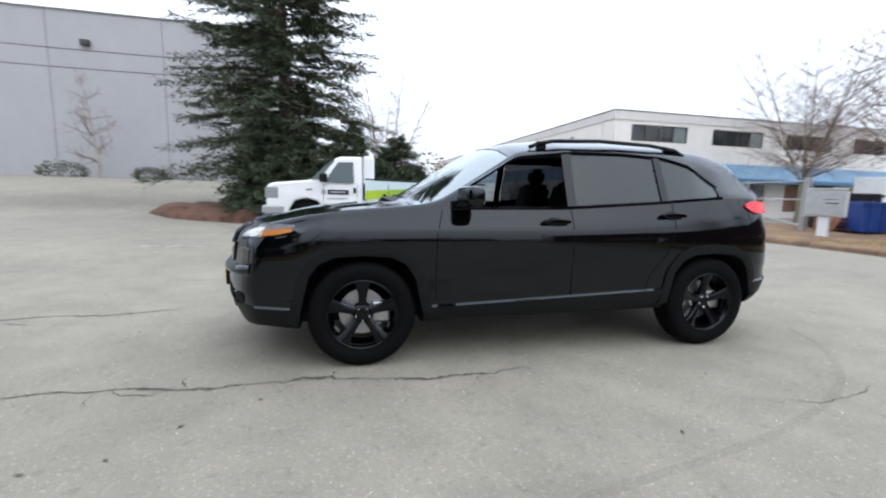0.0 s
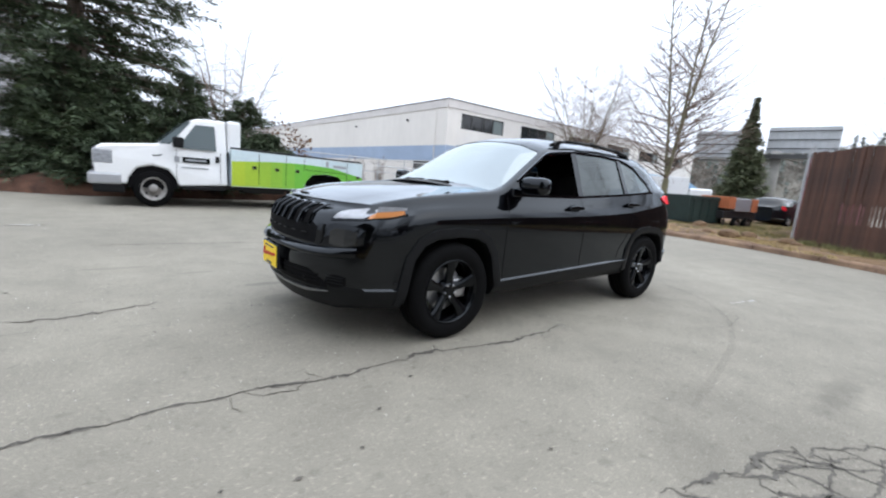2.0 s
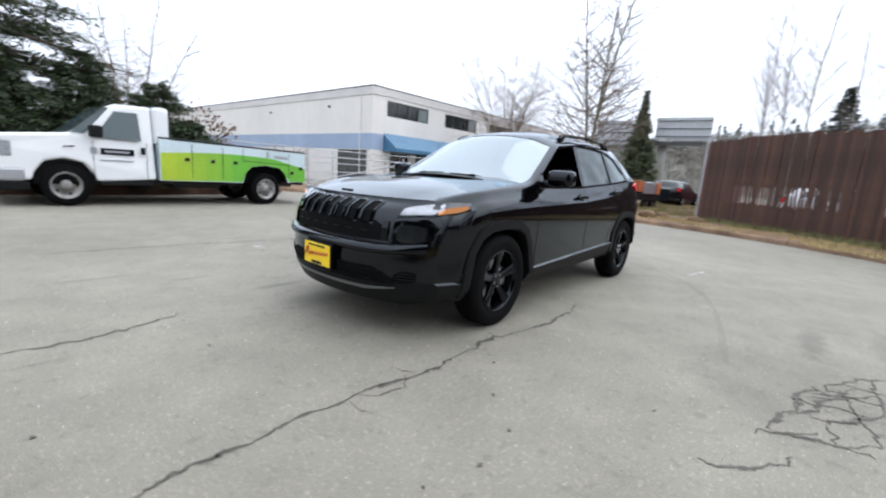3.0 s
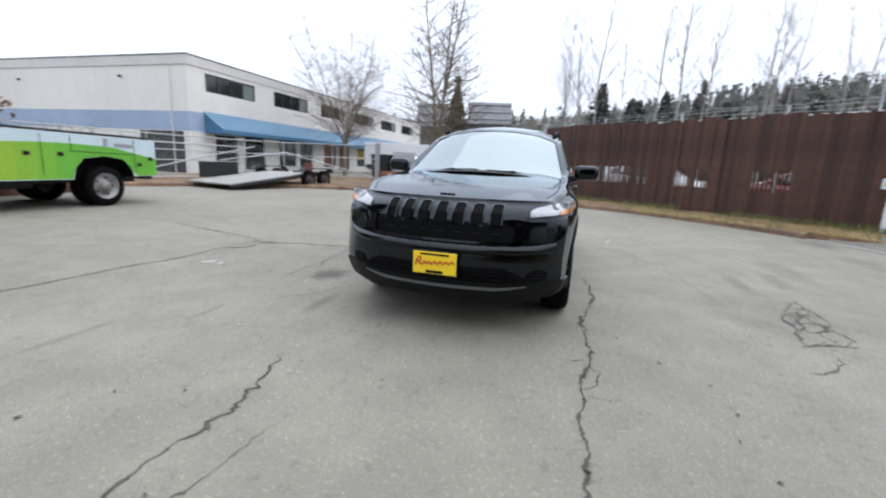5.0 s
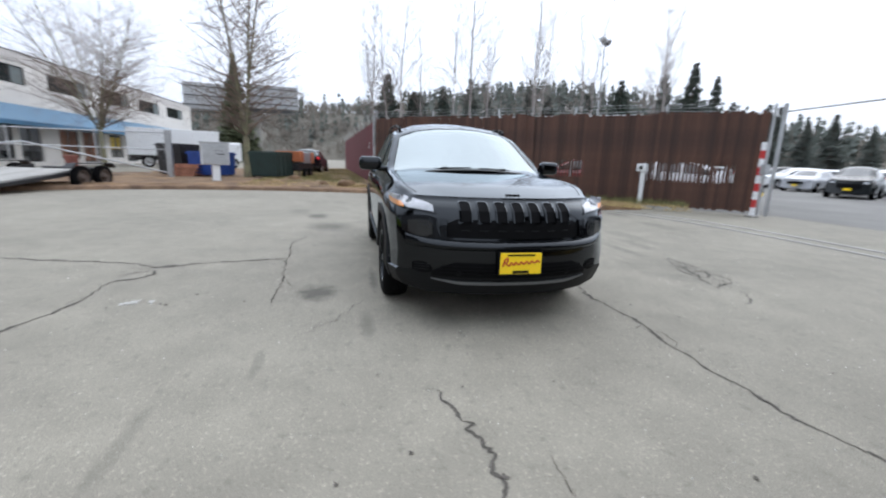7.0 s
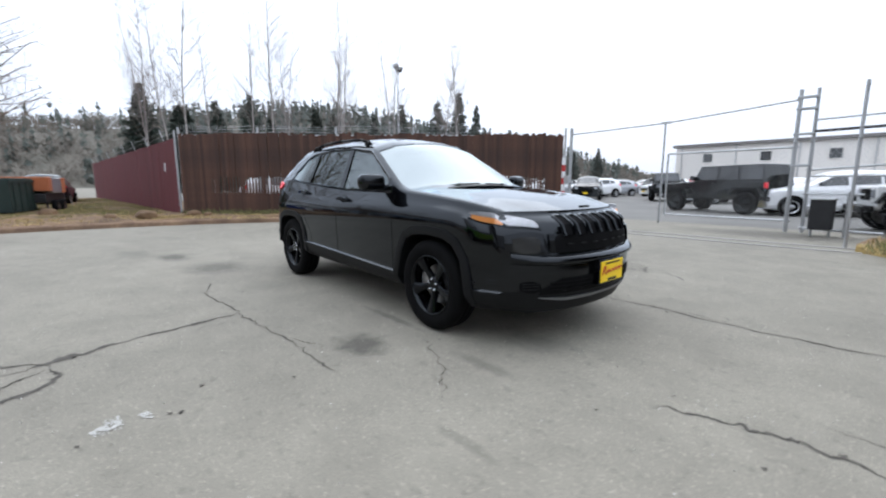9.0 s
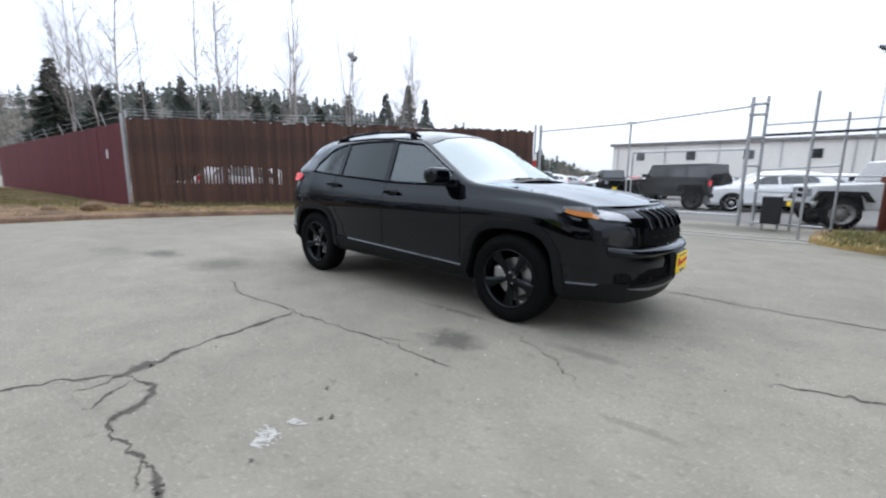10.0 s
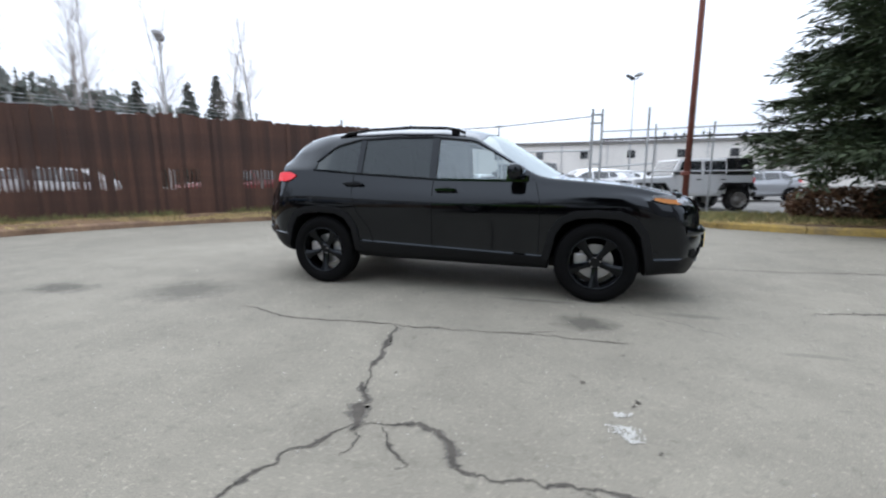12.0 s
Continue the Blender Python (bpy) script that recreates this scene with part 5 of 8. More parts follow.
        # roof rail
        pts = [(-0.12, 0.614, 1.520), (-0.06, 0.624, 1.548), (0.06, 0.632, 1.572), (0.45, 0.634, 1.590), (0.9, 0.627, 1.580), (1.14, 0.617, 1.555), (1.24, 0.605, 1.515)]
        bm = bmesh.new()
        for a, b in zip(pts, pts[1:]):
            rod(bm, (a[0], s * a[1], a[2]), (b[0], s * b[1], b[2]), 0.015, 10)
        box(bm, -0.06, 0.02, min(s * 0.592, s * 0.618), max(s * 0.592, s * 0.618), 1.50, 1.57, 0.008)
        box(bm, 1.06, 1.18, min(s * 0.58, s * 0.605), max(s * 0.58, s * 0.605), 1.50, 1.565, 0.008)
        part("roof_rail", bm, PLASTIC, car, "matt black roof rail", smooth=True)
        # bonnet crease
    # number plate space with the dealer's yellow insert
    x = nose_x(0, 0.55) - 0.03
    plate = part("plate_frame", boxes((x - 0.012, x + 0.04, -0.165, 0.165, 0.425, 0.60), bevel=0.006), GLOSS_BLACK, car, "black plate frame")
    part("plate_insert", boxes((x - 0.018, x - 0.010, -0.153, 0.153, 0.437, 0.588), bevel=0.003), YELLOW_PLATE, plate, "bright yellow dealer insert with red script shape")
    bm = bmesh.new()
    wave = [(0.135, 0.492), (0.118, 0.545), (0.100, 0.552), (0.098, 0.525), (0.118, 0.517), (0.088, 0.495), (0.07, 0.522), (0.055, 0.500), (0.04, 0.524), (0.02, 0.503), (0.0, 0.527), (-0.02, 0.505), (-0.04, 0.530), (-0.06, 0.508), (-0.08, 0.532), (-0.10, 0.512), (-0.12, 0.535), (-0.138, 0.520)]
    for (ya, za), (yb, zb) in zip(wave, wave[1:]):
        rod(bm, (x - 0.019, ya, za), (x - 0.019, yb, zb), 0.0052, 5)
    part("red_script_shape", bm, RED_PRINT, plate)
    part("plate_bar", boxes((x - 0.0205, x - 0.015, -0.06, 0.06, 0.443, 0.462)), GLOSS_BLACK, plate)
    part("plate_bar", boxes((x - 0.0205, x - 0.015, -0.10, 0.10, 0.566, 0.578)), GLOSS_BLACK, plate)
    # bonnet lettering as plain blocks
    for k in range(4):
        y = 0.042 - 0.028 * k
        z = smoothed(SUV_ROOF, -2.10) + 0.03
        part("bonnet_badge_block", boxes((-2.128, -2.10, y - 0.011, y + 0.011, 0.955, 0.972), bevel=0.003), PLASTIC, car)
    # wipers, parked along the foot of the glass
    for ya, yb in ((-0.60, -0.06), (0.02, 0.50)):
        bm = bmesh.new()
        foot = lambda y, d: Vector((-1.05 + d + 0.20 * (abs(y) / 0.92) ** 2.4, y, 1.128 + 0.62 * d - 0.055 * (abs(y) / 0.74) ** 2))
        line = [foot(ya + (yb - ya) * k / 6, 0.015 - 0.005 * k / 6) for k in range(7)]
        for p, q in zip(line, line[1:]):
            rod(bm, p, q, 0.005, 6)
        rod(bm, line[6] + Vector((-0.04, 0, -0.025)), line[3] + Vector((-0.005, 0, 0.01)), 0.005, 6)
        part("wiper", bm, PLASTIC, car)
    # cowl under the windscreen
    bm = bmesh.new()
    rows = []
    for y in np.linspace(-0.74, 0.74, 17):
        xo = 0.20 * (abs(y) / 0.92) ** 2.4
        z = smoothed(SUV_ROOF, -1.10) - 0.05 * (abs(y) / 0.74) ** 2
        rows.append([bm.verts.new((-1.17 + xo, y, z + 0.004)), bm.verts.new((-1.03 + xo, y, z + 0.018))])
    for p, q in zip(rows, rows[1:]):
        bm.faces.new((p[0], q[0], q[1], p[1]))
    part("cowl", bm, PLASTIC, car)
    # bonnet shut lines
    for s in (1, -1):
        bm = bmesh.new()
        rows = []
        for k in range(17):
            xs = -2.16 + 1.10 * k / 16
            j = 15
            y0 = suv_section(xs)[j][0]
            p = suv_point(xs, j, s)
            rows.append([bm.verts.new(p + Vector((0, d, 0.002))) for d in (-0.003, 0.003)])
        for p, q in zip(rows, rows[1:]):
            bm.faces.new((p[0], p[1], q[1], q[0]))
        part("bonnet_seam", bm, INTERIOR, car)
    # cabin
    part("cabin_floor", boxes((-0.78, 1.6, -0.72, 0.72, 0.50, 0.54)), INTERIOR, car)
    bm = boxes((-0.80, -0.62, -0.72, 0.72, 0.72, 1.04), (-0.95, -0.72, -0.7, 0.7, 0.95, 1.03), bevel=0.04)
    part("dashboard", bm, INTERIOR, car)
    bm = bmesh.new()
    bmesh.ops.create_circle(bm, segments=4, radius=0.01)
    bmesh.ops.delete(bm, geom=bm.verts[:], context="VERTS")
    wheel_m = Matrix.Translation((-0.48, -0.37, 0.98)) @ Matrix.Rotation(radians(66), 4, "Y")
    ring = [wheel_m @ Vector((0.18 * math.cos(a), 0.18 * math.sin(a), 0)) for a in np.linspace(0, 2 * math.pi, 25)]
    for a, b in zip(ring, ring[1:]):
        rod(bm, a, b, 0.016, 6)
    rod(bm, wheel_m @ Vector((-0.17, 0, 0)), wheel_m @ Vector((0.17, 0, 0)), 0.02, 6)
    rod(bm, wheel_m @ Vector((0, 0, 0)), wheel_m @ Vector((0, 0, -0.2)), 0.03, 8)
    part("steering_wheel", bm, PLASTIC, car, smooth=True)
    for x, y in ((0.05, -0.37), (0.05, 0.37), (0.90, -0.36), (0.90, 0.36)):
        bm = boxes((x - 0.30, x + 0.22, y - 0.24, y + 0.24, 0.54, 0.72), bevel=0.05)
        r = bmesh.new()
        bmesh.ops.create_cube(r, size=1.0, matrix=Matrix.Translation((x + 0.28, y, 0.98)) @ Matrix.Rotation(radians(14), 4, "Y") @ Matrix.Diagonal((0.15, 0.46, 0.60, 1)))
        bmesh.ops.create_cube(r, size=1.0, matrix=Matrix.Translation((x + 0.355, y, 1.34)) @ Matrix.Rotation(radians(10), 4, "Y") @ Matrix.Diagonal((0.10, 0.25, 0.17, 1)))
        bmesh.ops.bevel(r, geom=r.edges[:], offset=0.04, segments=3, affect="EDGES")
        part("seat_cushion", bm, INTERIOR, car)
        part("seat_back", r, INTERIOR, car, smooth=True)


build_suv_details(SUV)

# ---- other vehicles ----
STEEL_RIM = mat("bright_steel_wheel", (0.50, 0.50, 0.51), 0.3, 0.9, var=0.2, scale=8)
DUSTY_RIM = mat("dusty_steel_wheel", (0.26, 0.25, 0.24), 0.5, 0.6, var=0.35, scale=9)
RUSTY_RIM = mat("rusty_dark_wheel", (0.07, 0.05, 0.04), 0.7, 0.2, var=0.4, scale=9)
TRUCK_PANE = mat("dark_teal_truck_glass", (0.060, 0.082, 0.088), 0.10)
GREY_PAINT = mat("silver_vehicle_paint", (0.33, 0.34, 0.36), 0.3, 0.3, coat=0.6)
DARK_PAINT = mat("black_vehicle_paint", (0.006, 0.008, 0.009), 0.12, var=0.2, scale=2)
RED_PAINT = mat("dark_red_vehicle_paint", (0.20, 0.015, 0.02), 0.3, coat=0.7)
BLUE_CAR = mat("blue_vehicle_paint", (0.03, 0.06, 0.16), 0.3, coat=0.7)


def road_wheel(parent, x, y, r=0.36, w=0.24, rim=STEEL_RIM, side=1, name="wheel"):
    """A tyre with a dished steel rim, the outside facing side (+1 or -1 on y)."""
    m = Matrix.Translation((x, y, r)) @ Matrix.Rotation(radians(-90 * side), 4, "X")
    bm = bmesh.new()
    h = w / 2
    lathe(bm, [(r * 0.62, -h), (r * 0.9, -h), (r * 0.985, -h * 0.75), (r, -h * 0.4), (r, h * 0.4), (r * 0.985, h * 0.75), (r * 0.9, h), (r * 0.64, h * 0.94)], 28)
    t = part(name, bm, RUBBER, parent, smooth=True)
    t.matrix_local = m
    bm = bmesh.new()
    lathe(bm, [(r * 0.65, h * 0.6), (r * 0.66, h * 0.95), (r * 0.60, h * 0.9), (r * 0.50, h * 0.2), (r * 0.40, h * 0.3), (r * 0.25, h * 0.55), (r * 0.24, h * 0.95), (r * 0.12, h * 1.05), (0.001, h * 1.05)], 24)
    part("rim", bm, rim, t, smooth=True)
    for k in range(5):
        a = 2 * math.pi * k / 5
        bm = bmesh.new()
        lathe(bm, [(r * 0.075, h * 0.26), (0.001, h * 0.262)], 8, Matrix.Translation((r * 0.42 * math.cos(a), r * 0.42 * math.sin(a), h * 0.06)))
        part("rim_hole", bm, INTERIOR, t)
    return t


def service_truck():
    t = empty("service_truck", pose(0, 8.35, 0), "white cab utility truck with a green landscape-wrapped service body", "truck")
    GREEN = mat("green_vehicle_wrap", (0.13, 0.40, 0.04), 0.35, coat=0.4, var=0.12, scale=1.2)
    PALE = mat("pale_sky_vehicle_wrap", (0.52, 0.62, 0.66), 0.35, coat=0.4, var=0.12, scale=0.9)
    W = 2.05
    # cab: one outline pushed across, narrowed upward
    prof = [(-3.50, 0.50), (-3.56, 0.66), (-3.57, 1.04), (-3.53, 1.17), (-3.42, 1.235), (-2.95, 1.285), (-2.44, 1.335), (-1.82, 1.88), (-1.66, 1.95), (-1.05, 1.97), (-1.03, 0.52), (-2.05, 0.46), (-2.12, 0.62), (-2.25, 0.80), (-2.55, 0.87), (-2.84, 0.80), (-2.98, 0.60), (-3.02, 0.46)]
    bm = bmesh.new()
    prism(bm, prof, "y", 0.0, W)
    for v in bm.verts:
        if v.co.z > 1.15:
            k = (v.co.z - 1.15) / 0.8 * 0.16
            v.co.y += k if v.co.y < W / 2 else -k
    cab = part("cab", bm, WHITE_PAINT, t, "white painted van cab")
    soften(cab, 0.05, 3, 25)
    part("cab_rear_fairing", boxes((-1.03, -0.72, 0.10, W - 0.10, 1.25, 1.99), bevel=0.06), WHITE_PAINT, t)
    def side_poly(name, pts, y, material, parent=t, thick=0.012, lean=0.0):
        bm = bmesh.new()
        prism(bm, pts, "y", y - thick, y)
        for v in bm.verts:
            if lean and v.co.z > 1.15:
                v.co.y += (v.co.z - 1.15) / 0.8 * 0.16
        return part(name, bm, material, parent)
    side_poly("door_window", [(-2.07, 1.28), (-1.70, 1.81), (-1.30, 1.82), (-1.28, 1.28)], -0.002, TRUCK_PANE, lean=1)
    # windscreen, curved round to the pillars
    bm = bmesh.new()
    prism(bm, [(-2.41, 1.335), (-1.85, 1.862), (-1.866, 1.878), (-2.430, 1.350)], "y", 0.10, W - 0.10)
    for y0, sg in ((-0.006, 1), (W + 0.006, -1)):
        ring = [(-2.425, 1.345), (-1.87, 1.868), (-1.775, 1.868), (-2.21, 1.345)]
        prism(bm, ring, "y", y0, y0 + sg * 0.03)
    for v in bm.verts:
        if v.co.y < 0.05 or v.co.y > W - 0.05:
            v.co.y += (v.co.z - 1.15) / 0.8 * 0.16 * (1 if v.co.y < W / 2 else -1)
    part("windscreen", bm, TRUCK_PANE, t)
    for x in (-2.10, -1.20):
        side_poly("door_seam", [(x, 0.55), (x + 0.008, 0.55), (x + 0.008, 1.25), (x, 1.25)], -0.001, INTERIOR, thick=0.004)
    side_poly("door_handle", [(-1.30, 1.02), (-1.22, 1.02), (-1.22, 1.16), (-1.30, 1.16)], -0.003, PLASTIC, thick=0.02)
    side_poly("lettering_bar", [(-1.98, 0.98), (-1.42, 0.98), (-1.42, 1.10), (-1.98, 1.10)], -0.002, DARK_PAINT, thick=0.004)
    side_poly("lettering_bar", [(-1.92, 1.02), (-1.50, 1.02), (-1.50, 1.06), (-1.92, 1.06)], -0.006, GREY_PAINT, thick=0.003)
    side_poly("lettering_bar", [(-2.14, 0.98), (-2.04, 0.98), (-2.04, 1.10), (-2.14, 1.10)], -0.002, GREY_PAINT, thick=0.004)
    side_poly("lettering_bar", [(-2.0, 0.86), (-1.45, 0.86), (-1.45, 0.885), (-2.0, 0.885)], -0.002, GREY_PAINT, thick=0.004)
    side_poly("fender_badge", [(-2.55, 1.07), (-2.38, 1.09), (-2.38, 1.11), (-2.55, 1.09)], -0.002, DARK_PAINT, thick=0.004)
    # mirror, lamps, grille, bumper
    part("door_mirror", boxes((-2.18, -1.98, -0.34, -0.08, 1.28, 1.50), bevel=0.04), PLASTIC, t)
    part("mirror_arm", rods(((-2.1, -0.1, 1.36), (-2.08, 0.05, 1.36), 0.02)), PLASTIC, t)
    part("headlamp", boxes((-3.585, -3.25, -0.012, 0.36, 0.86, 1.13), bevel=0.02), CLEAR_LENS, t)
    part("headlamp", boxes((-3.585, -3.25, W - 0.36, W + 0.012, 0.86, 1.13), bevel=0.02), CLEAR_LENS, t)
    part("grille", boxes((-3.60, -3.50, 0.38, W - 0.38, 0.76, 1.14), bevel=0.02), GREY_PAINT, t)
    for z in (0.82, 0.92, 1.02):
        part("grille_bar", boxes((-3.615, -3.595, 0.40, W - 0.40, z - 0.015, z + 0.015)), PLASTIC, t)
    part("front_bumper", boxes((-3.68, -3.10, -0.03, W + 0.03, 0.44, 0.68), bevel=0.05), GREY_PAINT, t, "dull grey front bumper")
    part("front_valance", boxes((-3.60, -3.05, 0.02, W - 0.02, 0.28, 0.44), bevel=0.03), PLASTIC, t)
    part("arch_liner", boxes((-3.0, -2.08, 0.05, 0.4, 0.40, 0.84)), INTERIOR, t)
    # service body
    B0, B1, ZB, ZT = -0.98, 2.52, 0.52, 1.36
    prof = [(B0, ZB), (B0, ZT), (B1, ZT - 0.06), (B1, ZB + 0.06), (2.0, ZB + 0.04), (1.93, 0.74), (1.78, 0.90), (1.40, 0.95), (1.02, 0.90), (0.87, 0.74), (0.80, ZB)]
    bm = bmesh.new()
    prism(bm, prof, "y", -0.10, 0.45)
    side = part("service_body", bm, [PALE, INTERIOR], t, "pale blue-white wrapped body side")
    for f in side.data.polygons:
        if f.normal.z < -0.2:
            f.material_index = 1
    bm = bmesh.new()
    prism(bm, [(0.81, 0.50), (0.88, 0.73), (1.03, 0.89), (1.40, 0.94), (1.77, 0.89), (1.92, 0.73), (1.99, 0.50)], "y", 0.17, 0.44)
    part("wheel_well", bm, INTERIOR, t)
    bm = bmesh.new()
    prism(bm, prof, "y", W - 0.35, W + 0.10)
    part("service_body", bm, PALE, t)
    part("bed_floor", boxes((B0, B1, 0.45, W - 0.35, 0.72, 0.80)), GALV, t)
    part("bulkhead", boxes((B0, B0 + 0.06, 0.45, W - 0.35, 0.80, ZT)), PALE, t)
    part("tailgate", boxes((B1 - 0.06, B1, 0.45, W - 0.35, 0.60, ZT - 0.08)), GREEN, t)
    # the wrap's green hills, following the body's lower edge
    hills = lambda x: 1.06 + 0.05 * math.sin(1.3 * x + 0.9) + (0.05 if x < 1.6 else 0.05 - 0.16 * (x - 1.6))
    def low(x):
        if x <= 0.80:
            return ZB + 0.012
        if x >= 2.0:
            return ZB + 0.06
        return lerp([(0.80, 0.60), (0.87, 0.745), (1.02, 0.905), (1.40, 0.955), (1.78, 0.905), (1.93, 0.745), (2.0, 0.60)], x)
    edges = np.linspace(B0 + 0.01, 0.55, 6).tolist() + [B1 - 0.005]
    for k, (xa, xb) in enumerate(zip(edges, edges[1:])):
        f = k / 5
        mt = GREEN if k == 5 else mat("yellow_green_vehicle_wrap", tuple(a + (b - a) * f for a, b in zip((0.36, 0.48, 0.03), (0.13, 0.40, 0.04))), 0.35, coat=0.4, var=0.12, scale=1.2)
        bm = bmesh.new()
        strip([(x, low(x), hills(x)) for x in np.linspace(xa, xb, 26 if k == 5 else 8)], lambda u, z, lift: (u, -0.10 - lift, z), 0.004, 0.0, bm)
        part("green_wrap", bm, mt, t)
    bm = bmesh.new()
    strip([(y, ZB + 0.07, 1.02) for y in (-0.095, 0.44)], lambda u, z, lift: (B1 + lift, u, z), 0.004, 0.0, bm)
    part("green_wrap", bm, GREEN, t)
    for x in (-0.35, 0.32, 0.80, 2.02):
        side_poly("compartment_seam", [(x, 0.60 if x < 0.8 else 1.0 if x < 1.9 else 0.64), (x + 0.012, 0.60 if x < 0.8 else 1.0 if x < 1.9 else 0.64), (x + 0.012, 1.30), (x, 1.30)], -0.104, PLASTIC, thick=0.003)
    side_poly("compartment_seam", [(0.82, 1.02), (1.98, 0.985), (1.98, 0.998), (0.82, 1.032)], -0.104, PLASTIC, thick=0.003)
    for x, z in ((-0.45, 0.98), (0.10, 0.97), (0.62, 0.97), (2.12, 0.80), (2.38, 0.92)):
        side_poly("latch", [(x - 0.05, z - 0.035), (x + 0.05, z - 0.035), (x + 0.05, z + 0.035), (x - 0.05, z + 0.035)], -0.105, CHROME, thick=0.012)
        side_poly("latch_pocket", [(x - 0.03, z - 0.02), (x + 0.03, z - 0.02), (x + 0.03, z + 0.02), (x - 0.03, z + 0.02)], -0.118, INTERIOR, thick=0.003)
    side_poly("decal_bar", [(1.62, 1.13), (2.0, 1.12), (2.0, 1.19), (1.62, 1.20)], -0.104, GREY_PAINT, thick=0.003)
    side_poly("decal_bar", [(1.40, 1.14), (1.48, 1.14), (1.48, 1.28), (1.40, 1.28)], -0.104, GREY_PAINT, thick=0.003)
    part("top_rail", rods(((B0, -0.02, ZT + 0.03), (B1, -0.02, ZT - 0.03), 0.02)), PLASTIC, t)
    part("chassis", boxes((-2.0, 2.4, 0.45, 0.6, 0.42, 0.56), (-2.0, 2.4, W - 0.6, W - 0.45, 0.42, 0.56)), BLACK_STEEL, t)
    part("step", boxes((-2.0, -1.1, -0.02, 0.2, 0.40, 0.47), bevel=0.01), PLASTIC, t)
    part("rear_bumper", boxes((B1 - 0.06, B1 + 0.12, 0.2, W - 0.2, 0.48, 0.60), bevel=0.01), BLACK_STEEL, t)
    part("fuel_tank", boxes((-0.6, 0.5, 0.5, 0.9, 0.34, 0.58), bevel=0.04), BLACK_STEEL, t)
    for x, y, s in ((-2.54, 0.12, -1), (-2.54, W - 0.12, 1), (1.40, 0.03, -1), (1.40, W - 0.03, 1)):
        road_wheel(t, x, y, 0.38, 0.26, DUSTY_RIM, s)
    for y, s in ((0.32, -1), (W - 0.32, 1)):
        road_wheel(t, 1.40, y, 0.38, 0.24, DUSTY_RIM, s, "inner_wheel")
    t.scale = (1, 1, 1.06)
    return t


service_truck()


def crossover(m, paint, label, group, size=(1, 1, 1), plate=True):
    """A parked car shaped by the same sections, more coarsely, nose at -x."""
    c = empty("parked_car", m, label, "car", group)
    xs = [v for v in SUV_X[::3]] + [SUV_X[-1]]
    n, R = len(xs), SKIN_ROWS
    bm = bmesh.new()
    V = {}
    for i in range(n):
        for j in range(R):
            for s in (1, -1):
                V[i, j, s] = V[i, j, 1] if s < 0 and j in (0, R - 1) else bm.verts.new(suv_point(xs[i], j, s))
    for i in range(n - 1):
        for j in range(R - 1):
            for s in (1, -1):
                mx = (xs[i] + xs[i + 1]) / 2
                bm.faces.new((V[i, j, s], V[i + 1, j, s], V[i + 1, j + 1, s], V[i, j + 1, s]))
    for i in (0, n - 1):
        loop = [V[i, j, 1] for j in range(R)] + [V[i, j, -1] for j in range(R - 2, 0, -1)]
        bm.faces.new(loop)
    bmesh.ops.recalc_face_normals(bm, faces=bm.faces[:])
    b = part("body", bm, paint, c, smooth=True)
    b.data.set_sharp_from_angle(angle=radians(35))
    for s in (1, -1):
        for xa, xb, nm in ((-0.66, 0.10, "front_window"), (0.19, 0.90, "rear_window"), (0.97, 1.36, "quarter_window")):
            g = bmesh.new()
            cols = []
            for x in np.linspace(xa, xb, 6):
                sec = suv_section(x)
                (y0, z0), (y1, z1) = sec[12], sec[13]
                cols.append([g.verts.new((x, s * (y0 + (y1 - y0) * k + 0.006), z0 + (z1 - z0) * k)) for k in (0.06, 0.94)])
            for p, q in zip(cols, cols[1:]):
                g.faces.new((p[0], q[0], q[1], p[1]) if s < 0 else (p[0], p[1], q[1], q[0]))
            part(nm, g, DARK_PANE, c)
    g = bmesh.new()
    rows = []
    for x in np.linspace(-1.02, -0.42, 6):
        rows.append([g.verts.new(suv_point(x, j, s) + Vector((-0.006, 0, 0.006))) for j, s in ((16, 1), (17, 1), (18, 1), (17, -1), (16, -1))])
    for p, q in zip(rows, rows[1:]):
        for k in range(4):
            g.faces.new((p[k], q[k], q[k + 1], p[k + 1]))
    part("windscreen", g, DARK_PANE, c)
    for s in (1, -1):
        part("headlamp", strip([(s * y, 0.76, 0.87) for y in (0.52, 0.62, 0.72)], on_nose, 0.01, 0.01), CLEAR_LENS, c)
        part("tail_lamp", strip([(x, 0.98, 1.16) for x in (1.75, 1.85, 1.95)], on_side(s), 0.01, 0.02), RED_LENS, c)
        for hx in (-1.35, 1.35):
            g = bmesh.new()
            lathe(g, [(0.001, 0.0), (0.40, 0.0)], 20, Matrix.Translation((hx, s * 0.918, 0.36)) @ Matrix.Rotation(radians(-90 * s), 4, "X"))
            part("wheel_arch", g, INTERIOR, c)
            road_wheel(c, hx, s * 0.85, 0.34, 0.22, side=s)
    part("grille", strip(spread(-0.42, 0.42, 8, [(0, 0.56), (1, 0.56)], [(0, 0.76), (1, 0.76)]), on_nose, 0.008, 0.01), INTERIOR, c)
    if plate:
        part("plate_insert", strip([(y, 0.42, 0.54) for y in (-0.15, 0.15)], on_nose, 0.02, 0.0), YELLOW_PLATE, c, "yellow dealer plate")
    c.scale = size
    return c


